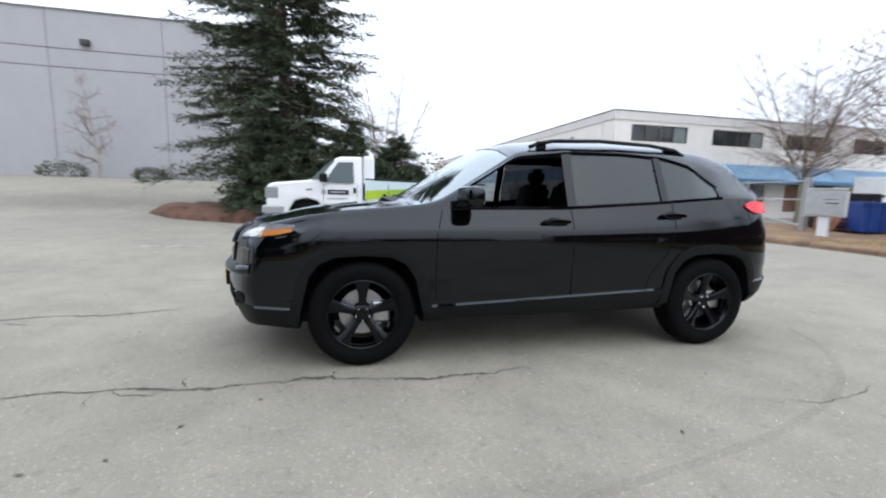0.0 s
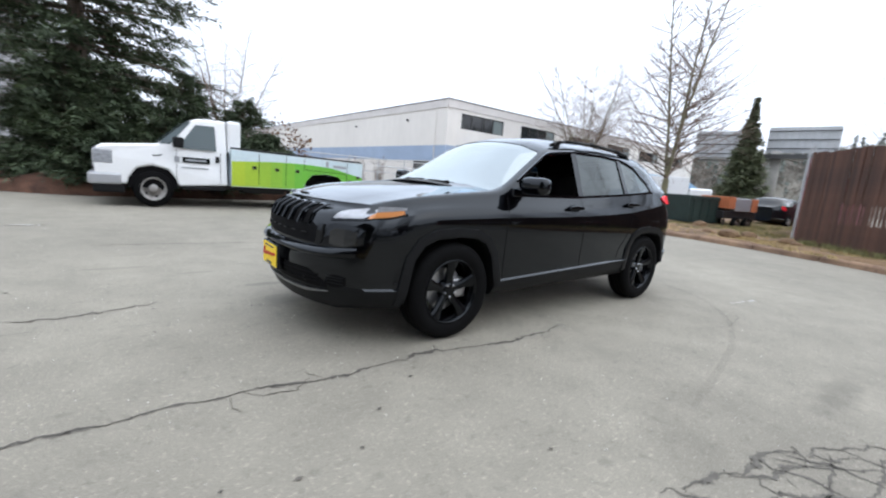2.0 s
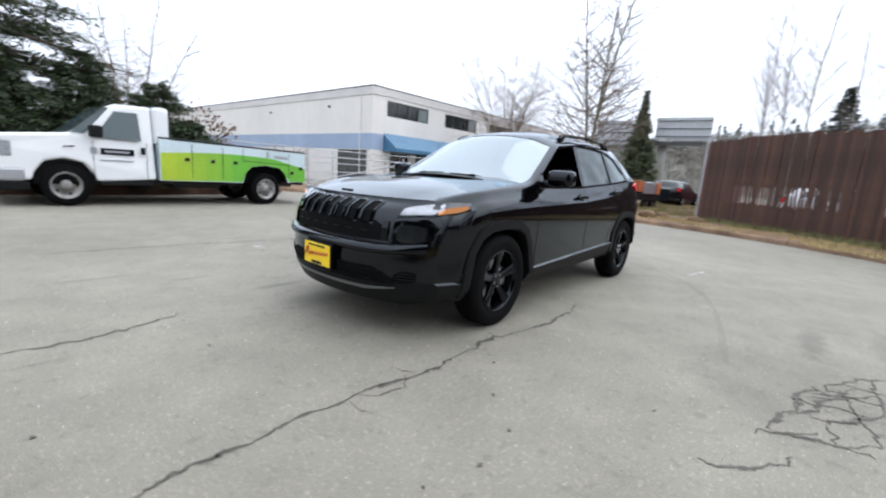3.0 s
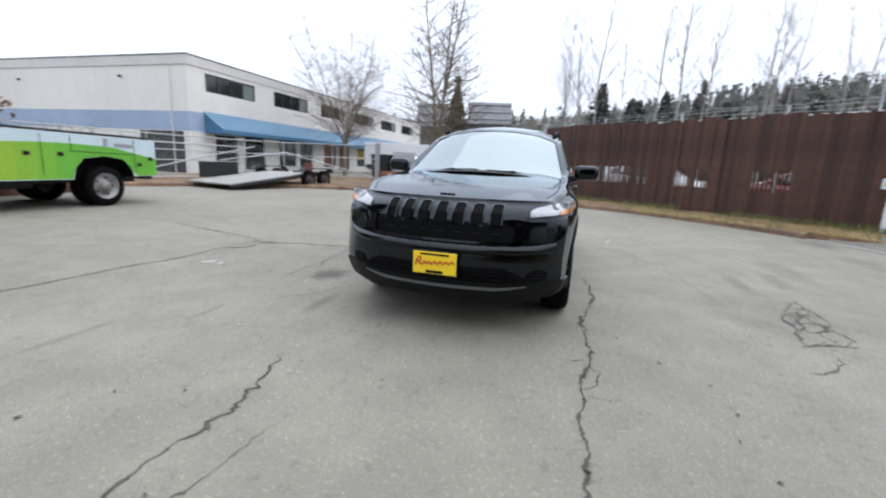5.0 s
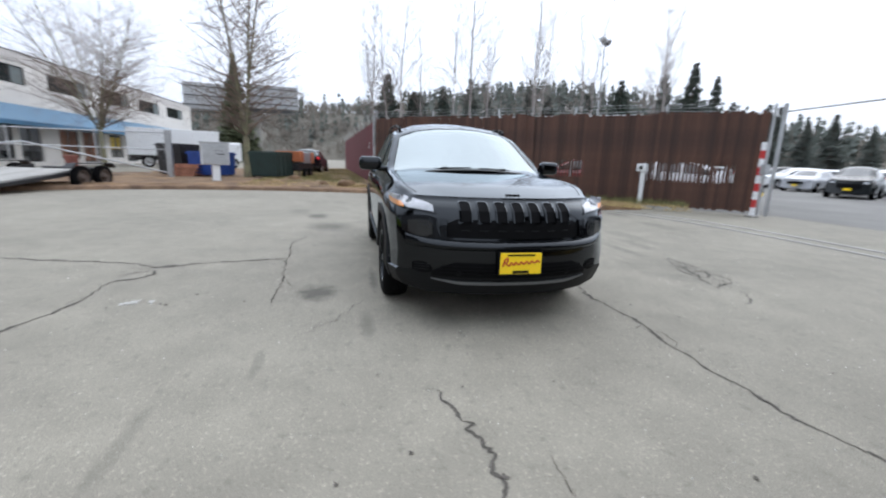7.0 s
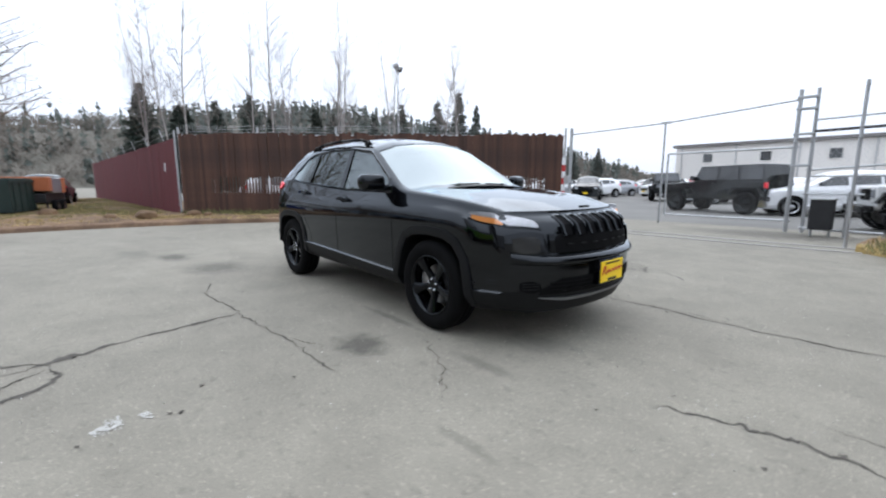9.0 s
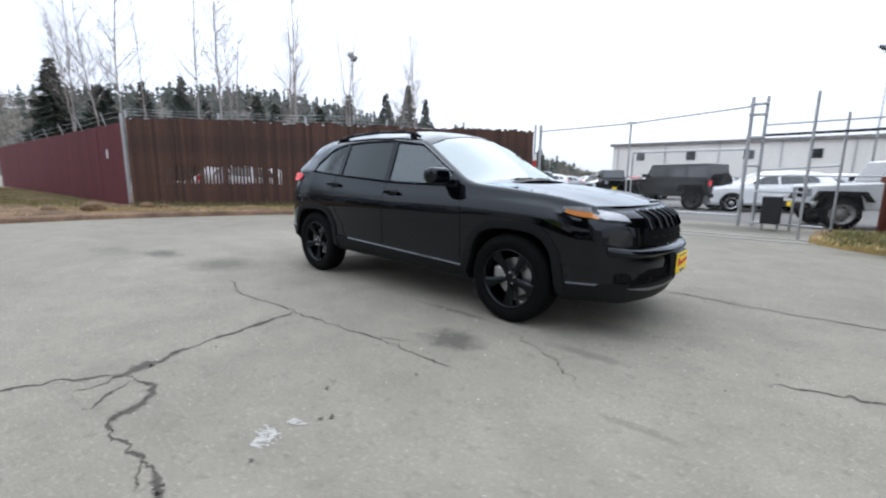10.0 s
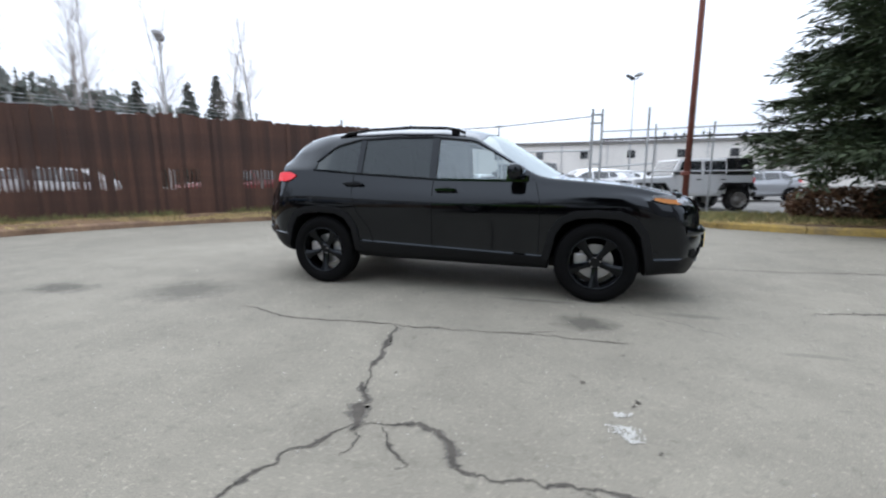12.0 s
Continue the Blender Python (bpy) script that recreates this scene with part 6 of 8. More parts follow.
def off_roader(m, paint, top, label, group, rim=STEEL_RIM):
    """An upright four-door off-roader, nose at -x."""
    c = empty("off_road_car", m, label, "car", group)
    W = 0.76
    body = bmesh.new()
    prism(body, [(-1.95, 0.62), (-1.98, 1.12), (-0.75, 1.20), (-0.70, 1.22), (1.95, 1.22), (1.98, 0.62), (1.85, 0.52), (-1.75, 0.52)], "y", -W, W)
    soften(part("body", body, paint, c), 0.04, 2)
    cab = bmesh.new()
    prism(cab, [(-0.72, 1.22), (-0.48, 1.78), (1.88, 1.80), (1.95, 1.22)], "y", -W, W)
    for v in cab.verts:
        if v.co.z > 1.5:
            v.co.y *= 0.90
    soften(part("roof_shell", cab, top, c, "hard top"), 0.03, 2)
    if top is not paint:
        soft = bmesh.new()
        prism(soft, [(1.06, 1.235), (1.06, 1.815), (1.90, 1.815), (1.98, 1.235)], "y", -W - 0.012, W + 0.012)
        for v in soft.verts:
            if v.co.z > 1.5:
                v.co.y *= 0.91
        soften(part("soft_top", soft, INTERIOR, c, "black fabric soft top"), 0.02, 2)
    for s in (1, -1):
        for xa, xb, xt, nm in ((-0.58, 0.22, -0.40, "front_window"), (0.32, 1.02, 0.32, "rear_window"), (1.10, 1.88, 1.10, "quarter_window")):
            g = bmesh.new()
            prism(g, [(xa, 1.26), (xt, 1.70), (xb, 1.70), (xb, 1.26)], "y", s * (W - 0.02), s * (W + 0.004))
            for v in g.verts:
                if v.co.z > 1.5:
                    v.co.y *= 0.917
            part(nm, g, DARK_PANE, c)
        for xa, xb in ((-0.60, 0.26), (0.28, 1.06)):
            g = bmesh.new()
            prism(g, [(xa, 0.60), (xa, 1.24), (xb, 1.24), (xb, 0.60)], "y", s * W, s * (W + 0.012))
            door = part("door", g, paint, c)
            part("door_handle", boxes((xb - 0.2, xb - 0.05, s * (W + 0.01), s * (W + 0.04), 1.06, 1.10)), BLACK_STEEL, door)
        for hx in (-1.42, 1.42):
            g = bmesh.new()
            o = [(-0.62, 0.72), (-0.46, 0.98), (0.40, 0.98), (0.58, 0.72)]
            i_ = [(-0.52, 0.72), (-0.40, 0.90), (0.36, 0.90), (0.48, 0.72)]
            prism(g, [(hx + x, z) for x, z in o + i_[::-1]], "y", s * W, s * (W + 0.17))
            part("fender_flare", g, PLASTIC, c)
            g = bmesh.new()
            prism(g, [(hx + x, z) for x, z in ((-0.5, 0.5), (-0.40, 0.90), (0.36, 0.90), (0.47, 0.5))], "y", s * W, s * (W + 0.008))
            part("wheel_arch", g, INTERIOR, c)
            road_wheel(c, hx, s * (W + 0.02), 0.40, 0.26, rim, s)
        part("headlamp", boxes((-2.0, -1.96, s * 0.50 - 0.1, s * 0.50 + 0.1, 0.84, 1.04), bevel=0.01), CLEAR_LENS, c)
        part("door_mirror", boxes((-0.72, -0.60, min(s * 0.78, s * 0.98), max(s * 0.78, s * 0.98), 1.24, 1.40), bevel=0.02), PLASTIC, c)
        part("tail_lamp", boxes((1.95, 2.02, min(s * 0.60, s * 0.74), max(s * 0.60, s * 0.74), 0.95, 1.15), bevel=0.01), RED_LENS, c)
    g = bmesh.new()
    prism(g, [(-0.71, 1.25), (-0.50, 1.72), (-0.515, 1.73), (-0.73, 1.25)], "y", -0.62, 0.62)
    part("windscreen", g, DARK_PANE, c)
    for k in range(7):
        part("grille_slot", boxes((-1.995, -1.97, -0.30 + k * 0.09, -0.25 + k * 0.09, 0.78, 1.05)), INTERIOR, c)
    part("front_bumper", boxes((-2.20, -1.98, -0.72, 0.72, 0.50, 0.66), bevel=0.03), PLASTIC, c)
    part("plate_insert", boxes((-2.22, -2.20, -0.15, 0.15, 0.52, 0.66)), YELLOW_PLATE, c, "yellow dealer plate")
    part("rear_bumper", boxes((1.98, 2.12, -0.72, 0.72, 0.50, 0.66), bevel=0.03), PLASTIC, c)
    g = bmesh.new()
    lathe(g, [(0.22, 0), (0.37, 0), (0.40, 0.05), (0.40, 0.18), (0.36, 0.22), (0.001, 0.22)], 24, Matrix.Translation((1.98, 0.1, 1.05)) @ Matrix.Rotation(radians(90), 4, "Y"))
    part("spare_wheel", g, RUBBER, c, smooth=True)
    return c


def heading(nose, tail):
    return math.degrees(math.atan2(tail[1] - nose[1], tail[0] - nose[0]))


LOT = "cars parked in the fenced lot"
WHITE_TOP = mat("white_hard_top", (0.70, 0.70, 0.70), 0.45, var=0.05, scale=2)
wj = off_roader(pose(-4.7, -11.65, 0, 0, 0, heading((-3.3, -11.2), (-6.1, -12.1))), WHITE_PAINT, WHITE_TOP, "white four-door off-roader with a black soft top behind", LOT, DUSTY_RIM)
wj.scale = (1, 1, 0.95)
off_roader(pose(1.6, -16.5, 0, 0, 0, heading((3.2, -17.1), (0.0, -15.95))), DARK_PAINT, DARK_PAINT, "black four-door off-roader behind the gate", LOT, RIM_BLACK)
off_roader(pose(7.6, -26.2, 0, 0, 0, heading((7.0, -25.0), (8.4, -28.0))), DARK_PAINT, DARK_PAINT, "dark green off-roader with a yellow plate", LOT, RIM_BLACK)
wc = crossover(pose(12.6, -3.9, 0, 0, 0, 51), WHITE_PAINT, "white crossover parked close behind the slat fence", LOT, (1, 1, 0.95))
dc = crossover(pose(12.3, -24.8, 0, 0, 0, heading((11.6, -23.4), (13.4, -27))), DARK_PAINT, "black crossover with a yellow dealer plate", LOT)
gc = crossover(pose(17.6, -28.6, 0, 0, 0, heading((17, -27), (18.5, -31))), GREY_PAINT, "silver crossover in the fenced lot", LOT, (1, 1, 0.88))
rc = crossover(pose(9.7, -7.4, 0, 0, 0, 231), RED_PAINT, "dark red crossover close behind the slat fence", LOT, (1, 1, 0.95))
for (x, y, a), src in zip(((7.7, -10.1, 55), (-1.6, -16.8, 205), (-2.4, -19.6, 205), (-3.4, -22.6, 205), (20.6, -31.0, 245), (15.0, -33.5, 245), (4.0, -24.6, 245), (-4.4, -25.8, 205), (24.5, -34.0, 245), (11.2, -35.5, 245), (8.0, -37.5, 245), (27.5, -37.0, 245), (19.5, -39.5, 245), (4.5, -33.0, 245), (0.5, -36.0, 245), (-9.0, -18.5, 200), (30.5, -33.0, 245), (14.5, -29.6, 245)), (wc, wc, gc, wc, wc, gc, gc, wc, dc, wc, wc, gc, wc, dc, wc, gc, wc, wc)):
    copy_thing(src, pose(x, y, 0, 0, 0, a))
for r in range(3):
    for k in range(8):
        copy_thing((wc, gc, dc, wc, wc, gc, rc)[(3 * k + 2 * r) % 7], pose(3.0 + 3.4 * k + 1.1 * r, -41.0 - 6.5 * r + 0.35 * k, 0, 0, 0, 245 if r % 2 else 70))
copy_thing(wc, pose(21.5, 9.3, 0, 0, 0, 15))
copy_thing(wc, pose(47.0, 8.6, 0, 0, 0, 75))
copy_thing(dc, pose(25.6, 3.9, 0, 0, 0, 175))
copy_thing(gc, pose(43.0, 7.2, 0, 0, 0, 20))


def box_truck():
    t = empty("box_truck", pose(31.0, 14.7, 0, 0, 0, 114), "white box truck parked beside the office block", "truck")
    part("cargo_box", boxes((-3.4, 2.4, -1.15, 1.15, 0.85, 2.75), bevel=0.03), WHITE_PAINT, t)
    part("cab", boxes((-5.0, -3.45, -1.0, 1.0, 0.5, 2.0), bevel=0.15), WHITE_PAINT, t)
    part("windscreen", boxes((-5.02, -4.6, -0.85, 0.85, 1.25, 1.85), bevel=0.03), DARK_PANE, t)
    part("chassis", boxes((-4.5, 2.3, -0.5, 0.5, 0.5, 0.85)), BLACK_STEEL, t)
    for x in (-4.3, 1.2):
        for s in (1, -1):
            road_wheel(t, x, s * 0.95, 0.42, 0.28, side=s)


box_truck()


def flatbed_trailer():
    t = empty("flatbed_trailer", pose(6.35, 9.75, 0, 0, 0, math.degrees(math.atan2(-0.75, 4.3))), "low flatbed trailer with a tilted grey deck", "trailer")
    WOOD = mat("weathered_deck_plank", (0.30, 0.29, 0.27), 0.85, var=0.2, scale=2, stretch=(1, 8, 8), per_piece=0.15)
    deck = lambda x: 0.16 + 0.105 * x
    n = 9
    for k in range(n):
        y0 = 0.04 + k * 2.2 / n
        bm = bmesh.new()
        vs = []
        for x, z in ((0.0, deck(0)), (3.5, deck(3.5))):
            vs.append([bm.verts.new(p) for p in ((x, y0, z), (x, y0 + 0.235, z), (x, y0 + 0.235, z + 0.045), (x, y0, z + 0.045))])
        for j in range(4):
            bm.faces.new((vs[0][j], vs[0][(j + 1) % 4], vs[1][(j + 1) % 4], vs[1][j]))
        bm.faces.new(vs[0])
        bm.faces.new(vs[1])
        bmesh.ops.recalc_face_normals(bm, faces=bm.faces[:])
        part("deck_plank", bm, WOOD, t)
    for y in (0.0, 2.28):
        bm = bmesh.new()
        prism(bm, [(-0.05, 0.08), (-0.05, 0.16), (4.6, 0.66), (4.6, 0.52)], "y", y - 0.04, y + 0.02)
        part("side_beam", bm, BLACK_STEEL, t)
    part("cross_beam", boxes((3.5, 3.6, 0, 2.2, 0.4, 0.55)), BLACK_STEEL, t)
    for x in (3.3, 4.15):
        for y, s in ((-0.18, -1), (2.42, 1)):
            road_wheel(t, x, y, 0.34, 0.2, RUSTY_RIM, s)
    for y in (-0.32, 2.30):
        bm = bmesh.new()
        prism(bm, [(2.85, 0.62), (3.0, 0.76), (4.45, 0.76), (4.6, 0.62), (4.56, 0.60), (4.43, 0.73), (3.02, 0.73), (2.89, 0.60)], "y", y, y + 0.28)
        part("mudguard", bm, BLACK_STEEL, t)
    part("ramp_plate", boxes((0.6, 2.2, 2.42, 2.48, 0.30, 0.86), bevel=0.01), BLACK_STEEL, t, "dark steel ramp stood on edge")
    part("drawbar", rods(((4.6, 0.2, 0.55), (6.0, 1.1, 0.5), 0.04), ((4.6, 2.0, 0.55), (6.0, 1.1, 0.5), 0.04)), BLACK_STEEL, t)
    part("winch_post", boxes((4.55, 4.75, 0.95, 1.25, 0.55, 0.95), bevel=0.02), RUST, t)
    return t


flatbed_trailer()


def patch_trailer():
    """Grey hopper trailer with orange ends."""
    ORANGE = mat("orange_paint", (0.42, 0.13, 0.05), 0.7, var=0.15, scale=2)
    t = empty("hopper_trailer", pose(18.4, 4.0, 0, 0, 0, -12), "grey hopper trailer with orange end panels", "trailer")
    part("hopper", boxes((-0.75, 0.75, -0.8, 0.8, 0.95, 1.62), bevel=0.04), GREY_PAINT, t)
    part("end_panel", boxes((-1.35, -0.76, -0.82, 0.82, 1.05, 1.66), bevel=0.03), ORANGE, t, "orange end panel")
    part("end_panel", boxes((0.76, 1.35, -0.82, 0.82, 0.95, 1.62), bevel=0.03), ORANGE, t, "orange end panel")
    part("frame", boxes((-1.5, 1.5, -0.7, 0.7, 0.55, 0.94), bevel=0.03), BLACK_STEEL, t)
    for x in (-0.5, 0.5):
        for s in (1, -1):
            road_wheel(t, x, s * 0.8, 0.33, 0.22, RUSTY_RIM, s)
    t.scale = (0.78, 0.78, 0.84)
    part("jack", rods(((-1.4, -0.7, 0.0), (-1.4, -0.7, 0.6), 0.04)), BLACK_STEEL, t)


patch_trailer()

# ---- loose things behind the kerb ----
def dumpster(x, y, turn, paint, label, w=1.9, d=1.3, h=1.15, lid=None):
    c = empty("dumpster", pose(x, y, 0.13, 0, 0, turn), label, "dumpster", "dumpsters")
    bm = bmesh.new()
    prism(bm, [(-w / 2, 0.08), (w / 2, 0.08), (w / 2 + 0.06, h), (-w / 2 - 0.06, h)], "y", -d / 2, d / 2)
    soften(part("tub", bm, paint, c), 0.02)
    part("rim", boxes((-w / 2 - 0.1, w / 2 + 0.1, -d / 2 - 0.04, -d / 2, h - 0.08, h), (-w / 2 - 0.1, w / 2 + 0.1, d / 2, d / 2 + 0.04, h - 0.08, h)), paint, c)
    for k in range(4):
        xx = -w / 2 + w * (k + 0.5) / 4
        part("rib", boxes((xx - 0.04, xx + 0.04, -d / 2 - 0.03, -d / 2, 0.12, h - 0.1)), paint, c)
    part("lid", boxes((-w / 2 - 0.04, -0.01, -d / 2, d / 2, h + 0.002, h + 0.05), bevel=0.015), lid or paint, c)
    part("lid", boxes((0.01, w / 2 + 0.04, -d / 2, d / 2, h + 0.002, h + 0.05), bevel=0.015), lid or paint, c)
    for sx in (-1, 1):
        for sy in (-1, 1):
            part("foot", boxes((sx * w * 0.4 - 0.05, sx * w * 0.4 + 0.05, sy * d * 0.4 - 0.05, sy * d * 0.4 + 0.05, 0, 0.09)), BLACK_STEEL, c)
    return c


DK_GREEN = mat("dark_green_steel", (0.012, 0.028, 0.024), 0.6, var=0.3, scale=3)
BIN_BLUE = mat("blue_bin_paint", (0.015, 0.05, 0.22), 0.5, var=0.2, scale=3)
dumpster(16.7, 4.85, -15, DK_GREEN, "dark green steel dumpster on the verge")
dumpster(16.3, 7.35, -20, BIN_BLUE, "bright blue steel dumpster on the verge", 1.5, 1.2, 1.05)
dumpster(16.9, 8.75, -20, BLACK_STEEL, "black dumpster behind the pallets", 1.6, 1.2, 1.35)


def utility_cabinet():
    c = empty("utility_cabinet", pose(12.35, 6.1, 0.13, 0, 0, -65), "pale grey steel cabinet on a white pedestal", "utility cabinet")
    part("cabinet", boxes((-0.46, 0.46, -0.16, 0.16, 0.62, 1.40), bevel=0.02), mat("pale_grey_enamel", (0.52, 0.53, 0.53), 0.5, var=0.08, scale=2), c)
    part("cap", boxes((-0.49, 0.49, -0.19, 0.19, 1.40, 1.45), bevel=0.015), GALV, c)
    part("pedestal", boxes((-0.13, 0.13, -0.10, 0.10, 0, 0.62), bevel=0.015), WHITE_PAINT, c)
    part("door", boxes((-0.43, 0.43, -0.175, -0.162, 0.66, 1.36), bevel=0.006), GALV, c)
    part("label_bar", boxes((0.02, 0.30, -0.18, -0.176, 1.0, 1.03)), PLASTIC, c)
    part("label_bar", boxes((-0.02, 0.26, -0.18, -0.176, 1.12, 1.135)), PLASTIC, c)


utility_cabinet()


def pallet_stack():
    PAL = mat("red_brown_pallet_board", (0.30, 0.13, 0.08), 0.85, var=0.3, scale=4, per_piece=0.2)
    for k in range(4):
        p = empty("pallet", pose(15.9 + 0.02 * k, 8.0, 0.13 + 0.135 * k, 0, 0, -25 + 4 * k), "worn red-brown wooden pallet in a stack", "pallet", "stacked pallets")
        for j in range(5):
            part("deck_board", boxes((-0.6, 0.6, -0.5 + j * 0.22, -0.38 + j * 0.22, 0.11, 0.13)), PAL, p)
        for j in range(3):
            part("stringer", boxes((-0.6 + j * 0.575, -0.55 + j * 0.575, -0.5, 0.5, 0.0, 0.11)), PAL, p)


pallet_stack()


def pipe_fence():
    f = empty("pipe_fence", pose(0, 0, 0), "galvanised pipe fence with chain-link mesh and braces", "fence")
    line = [(14.85, 8.55), (15.5, 11.5), (15.55, 14.6), (12.8, 16.6), (9.6, 17.2), (6.4, 17.4), (3.2, 17.5)]
    part("end_post", boxes((14.75, 14.95, 8.45, 8.65, 0.1, 2.05), bevel=0.02), GALV, f, "thick galvanised end post")
    for x, y in line[1:]:
        part("post", rods(((x, y, 0), (x, y, 2.0), 0.035)), GALV, f)
    for z in (1.92, 1.25):
        for (xa, ya), (xb, yb) in zip(line, line[1:]):
            part("rail", rods(((xa, ya, z), (xb, yb, z), 0.024)), GALV, f)
    for (xa, ya), (xb, yb) in zip(line, line[1:]):
        part("mesh_panel", mesh_panel(bmesh.new(), (xa, ya, 0), (xb, yb, 0), 0.12, 1.9, 0.12), GALV, f)
    part("brace", rods(((14.8, 8.6, 0.3), (12.2, 12.0, 1.35), 0.03), ((12.2, 12.0, 1.35), (10.2, 13.8, 0.9), 0.03)), GALV, f, "slanting pipe brace")
    part("brace", rods(((11.6, 13.2, 1.55), (6.6, 15.0, 0.25), 0.03)), GALV, f)
    # a swung gate leaf beyond the trailer
    part("gate_leaf", rods(((6.4, 14.4, 0.2), (11.2, 13.4, 0.2), 0.025), ((6.4, 14.4, 1.5), (11.2, 13.4, 1.5), 0.025), ((6.4, 14.4, 0.2), (6.4, 14.4, 1.5), 0.025), ((11.2, 13.4, 0.2), (11.2, 13.4, 1.5), 0.025), ((6.4, 14.4, 0.85), (11.2, 13.4, 0.85), 0.02)), GALV, f)
    part("leaf_post", rods(((11.2, 13.4, 0.0), (11.2, 13.4, 1.7), 0.03)), GALV, f)
    part("leaf_post", rods(((6.4, 14.4, 0.0), (6.4, 14.4, 1.7), 0.03)), GALV, f)


pipe_fence()


def billboard():
    b = empty("billboard", pose(0, 0, 0), "pair of grey billboards seen from behind on a column", "billboard")
    GREYB = mat("grey_billboard_back", (0.46, 0.47, 0.48), 0.7, var=0.15, scale=0.6)
    for (xa, ya), (xb, yb), z0, z1 in (((60.4, 23.2), (62.0, 16.6), 7.0, 10.4), ((62.6, 15.6), (63.5, 8.8), 7.8, 10.9)):
        d = Vector((xb - xa, yb - ya, 0))
        m = pose(xa, ya, 0, 0, 0, math.degrees(math.atan2(d.y, d.x)))
        L = d.length
        panel = part("panel", boxes((0, L, 0.0, 0.25, z0, z1)), GREYB, b)
        panel.matrix_local = m
        for k in range(10):
            x = L * (k + 0.5) / 10
            r = part("stiffener", boxes((x - 0.06, x + 0.06, -0.15, -0.004, z0, z1)), GALV, panel)
        for z in (z0 + 0.5, (z0 + z1) / 2, z1 - 0.5):
            part("girt", boxes((0, L, -0.22, -0.155, z - 0.06, z + 0.06)), FRAME, panel)
        part("catwalk", boxes((-0.3, L + 0.3, -0.9, 0.0, z0 - 0.5, z0 - 0.38)), FRAME, panel)
    bm = bmesh.new()
    rod(bm, (63.0, 14.5, 0), (63.0, 14.5, 8.0), 0.6, 18)
    part("column", bm, CONCRETE, b, smooth=True)
    part("beam", boxes((61.5, 63.2, 9.5, 22.0, 7.0, 7.5)), FRAME, b)


billboard()

# ---- plants ----
NEEDLE = mat("dark_conifer_needles", (0.042, 0.064, 0.030), 0.75, var=0.35, scale=1.2, per_island=0.45, dark=(0.022, 0.038, 0.019), light=(0.072, 0.098, 0.044))
# needles beyond the fence, a little distance haze mixed into the colour
NEEDLE_FAR = mat("haze_tinted_needles", (0.04, 0.058, 0.045), 0.8, var=0.3, scale=0.5, per_island=0.4, dark=(0.024, 0.038, 0.032), light=(0.06, 0.08, 0.058))
TRUNK = mat("grey_brown_bark", (0.13, 0.10, 0.08), 0.9, var=0.4, scale=5, stretch=(2, 2, 0.4), bump=0.5)
PALE_BARK = mat("pale_birch_bark", (0.33, 0.30, 0.28), 0.85, var=0.35, scale=3, stretch=(1, 1, 0.5))
TWIG = mat("brown_winter_twigs", (0.16, 0.115, 0.09), 0.9, per_island=0.3, var=0.2, scale=4)
PALE_TWIG = mat("pale_winter_twigs", (0.22, 0.19, 0.175), 0.9, per_island=0.3, var=0.2, scale=4)
# fir green paled and greyed: aerial haze painted into the base colour
HAZE_FIR = mat("haze_paled_firs", (0.115, 0.130, 0.115), 0.9, per_island=0.3, var=0.2, scale=0.1)
CEDAR = mat("olive_cedar_sprays", (0.10, 0.115, 0.06), 0.8, var=0.3, scale=1.0, per_island=0.4)
MOSSY = mat("mossy_grey_bark", (0.17, 0.15, 0.10), 0.9, var=0.4, scale=4, dark=(0.09, 0.08, 0.06), light=(0.24, 0.23, 0.13))
BUSH = mat("dull_green_bush_leaves", (0.05, 0.065, 0.035), 0.8, var=0.3, scale=2, per_island=0.4)
BROWN_LEAF = mat("brown_dead_leaves", (0.15, 0.085, 0.05), 0.85, var=0.3, scale=2, per_island=0.5)
STRAW = mat("dry_grass", (0.38, 0.29, 0.13), 0.85, var=0.3, scale=2, per_island=0.4)
GRASS = mat("winter_green_grass", (0.15, 0.15, 0.055), 0.85, var=0.3, scale=2, per_island=0.4)


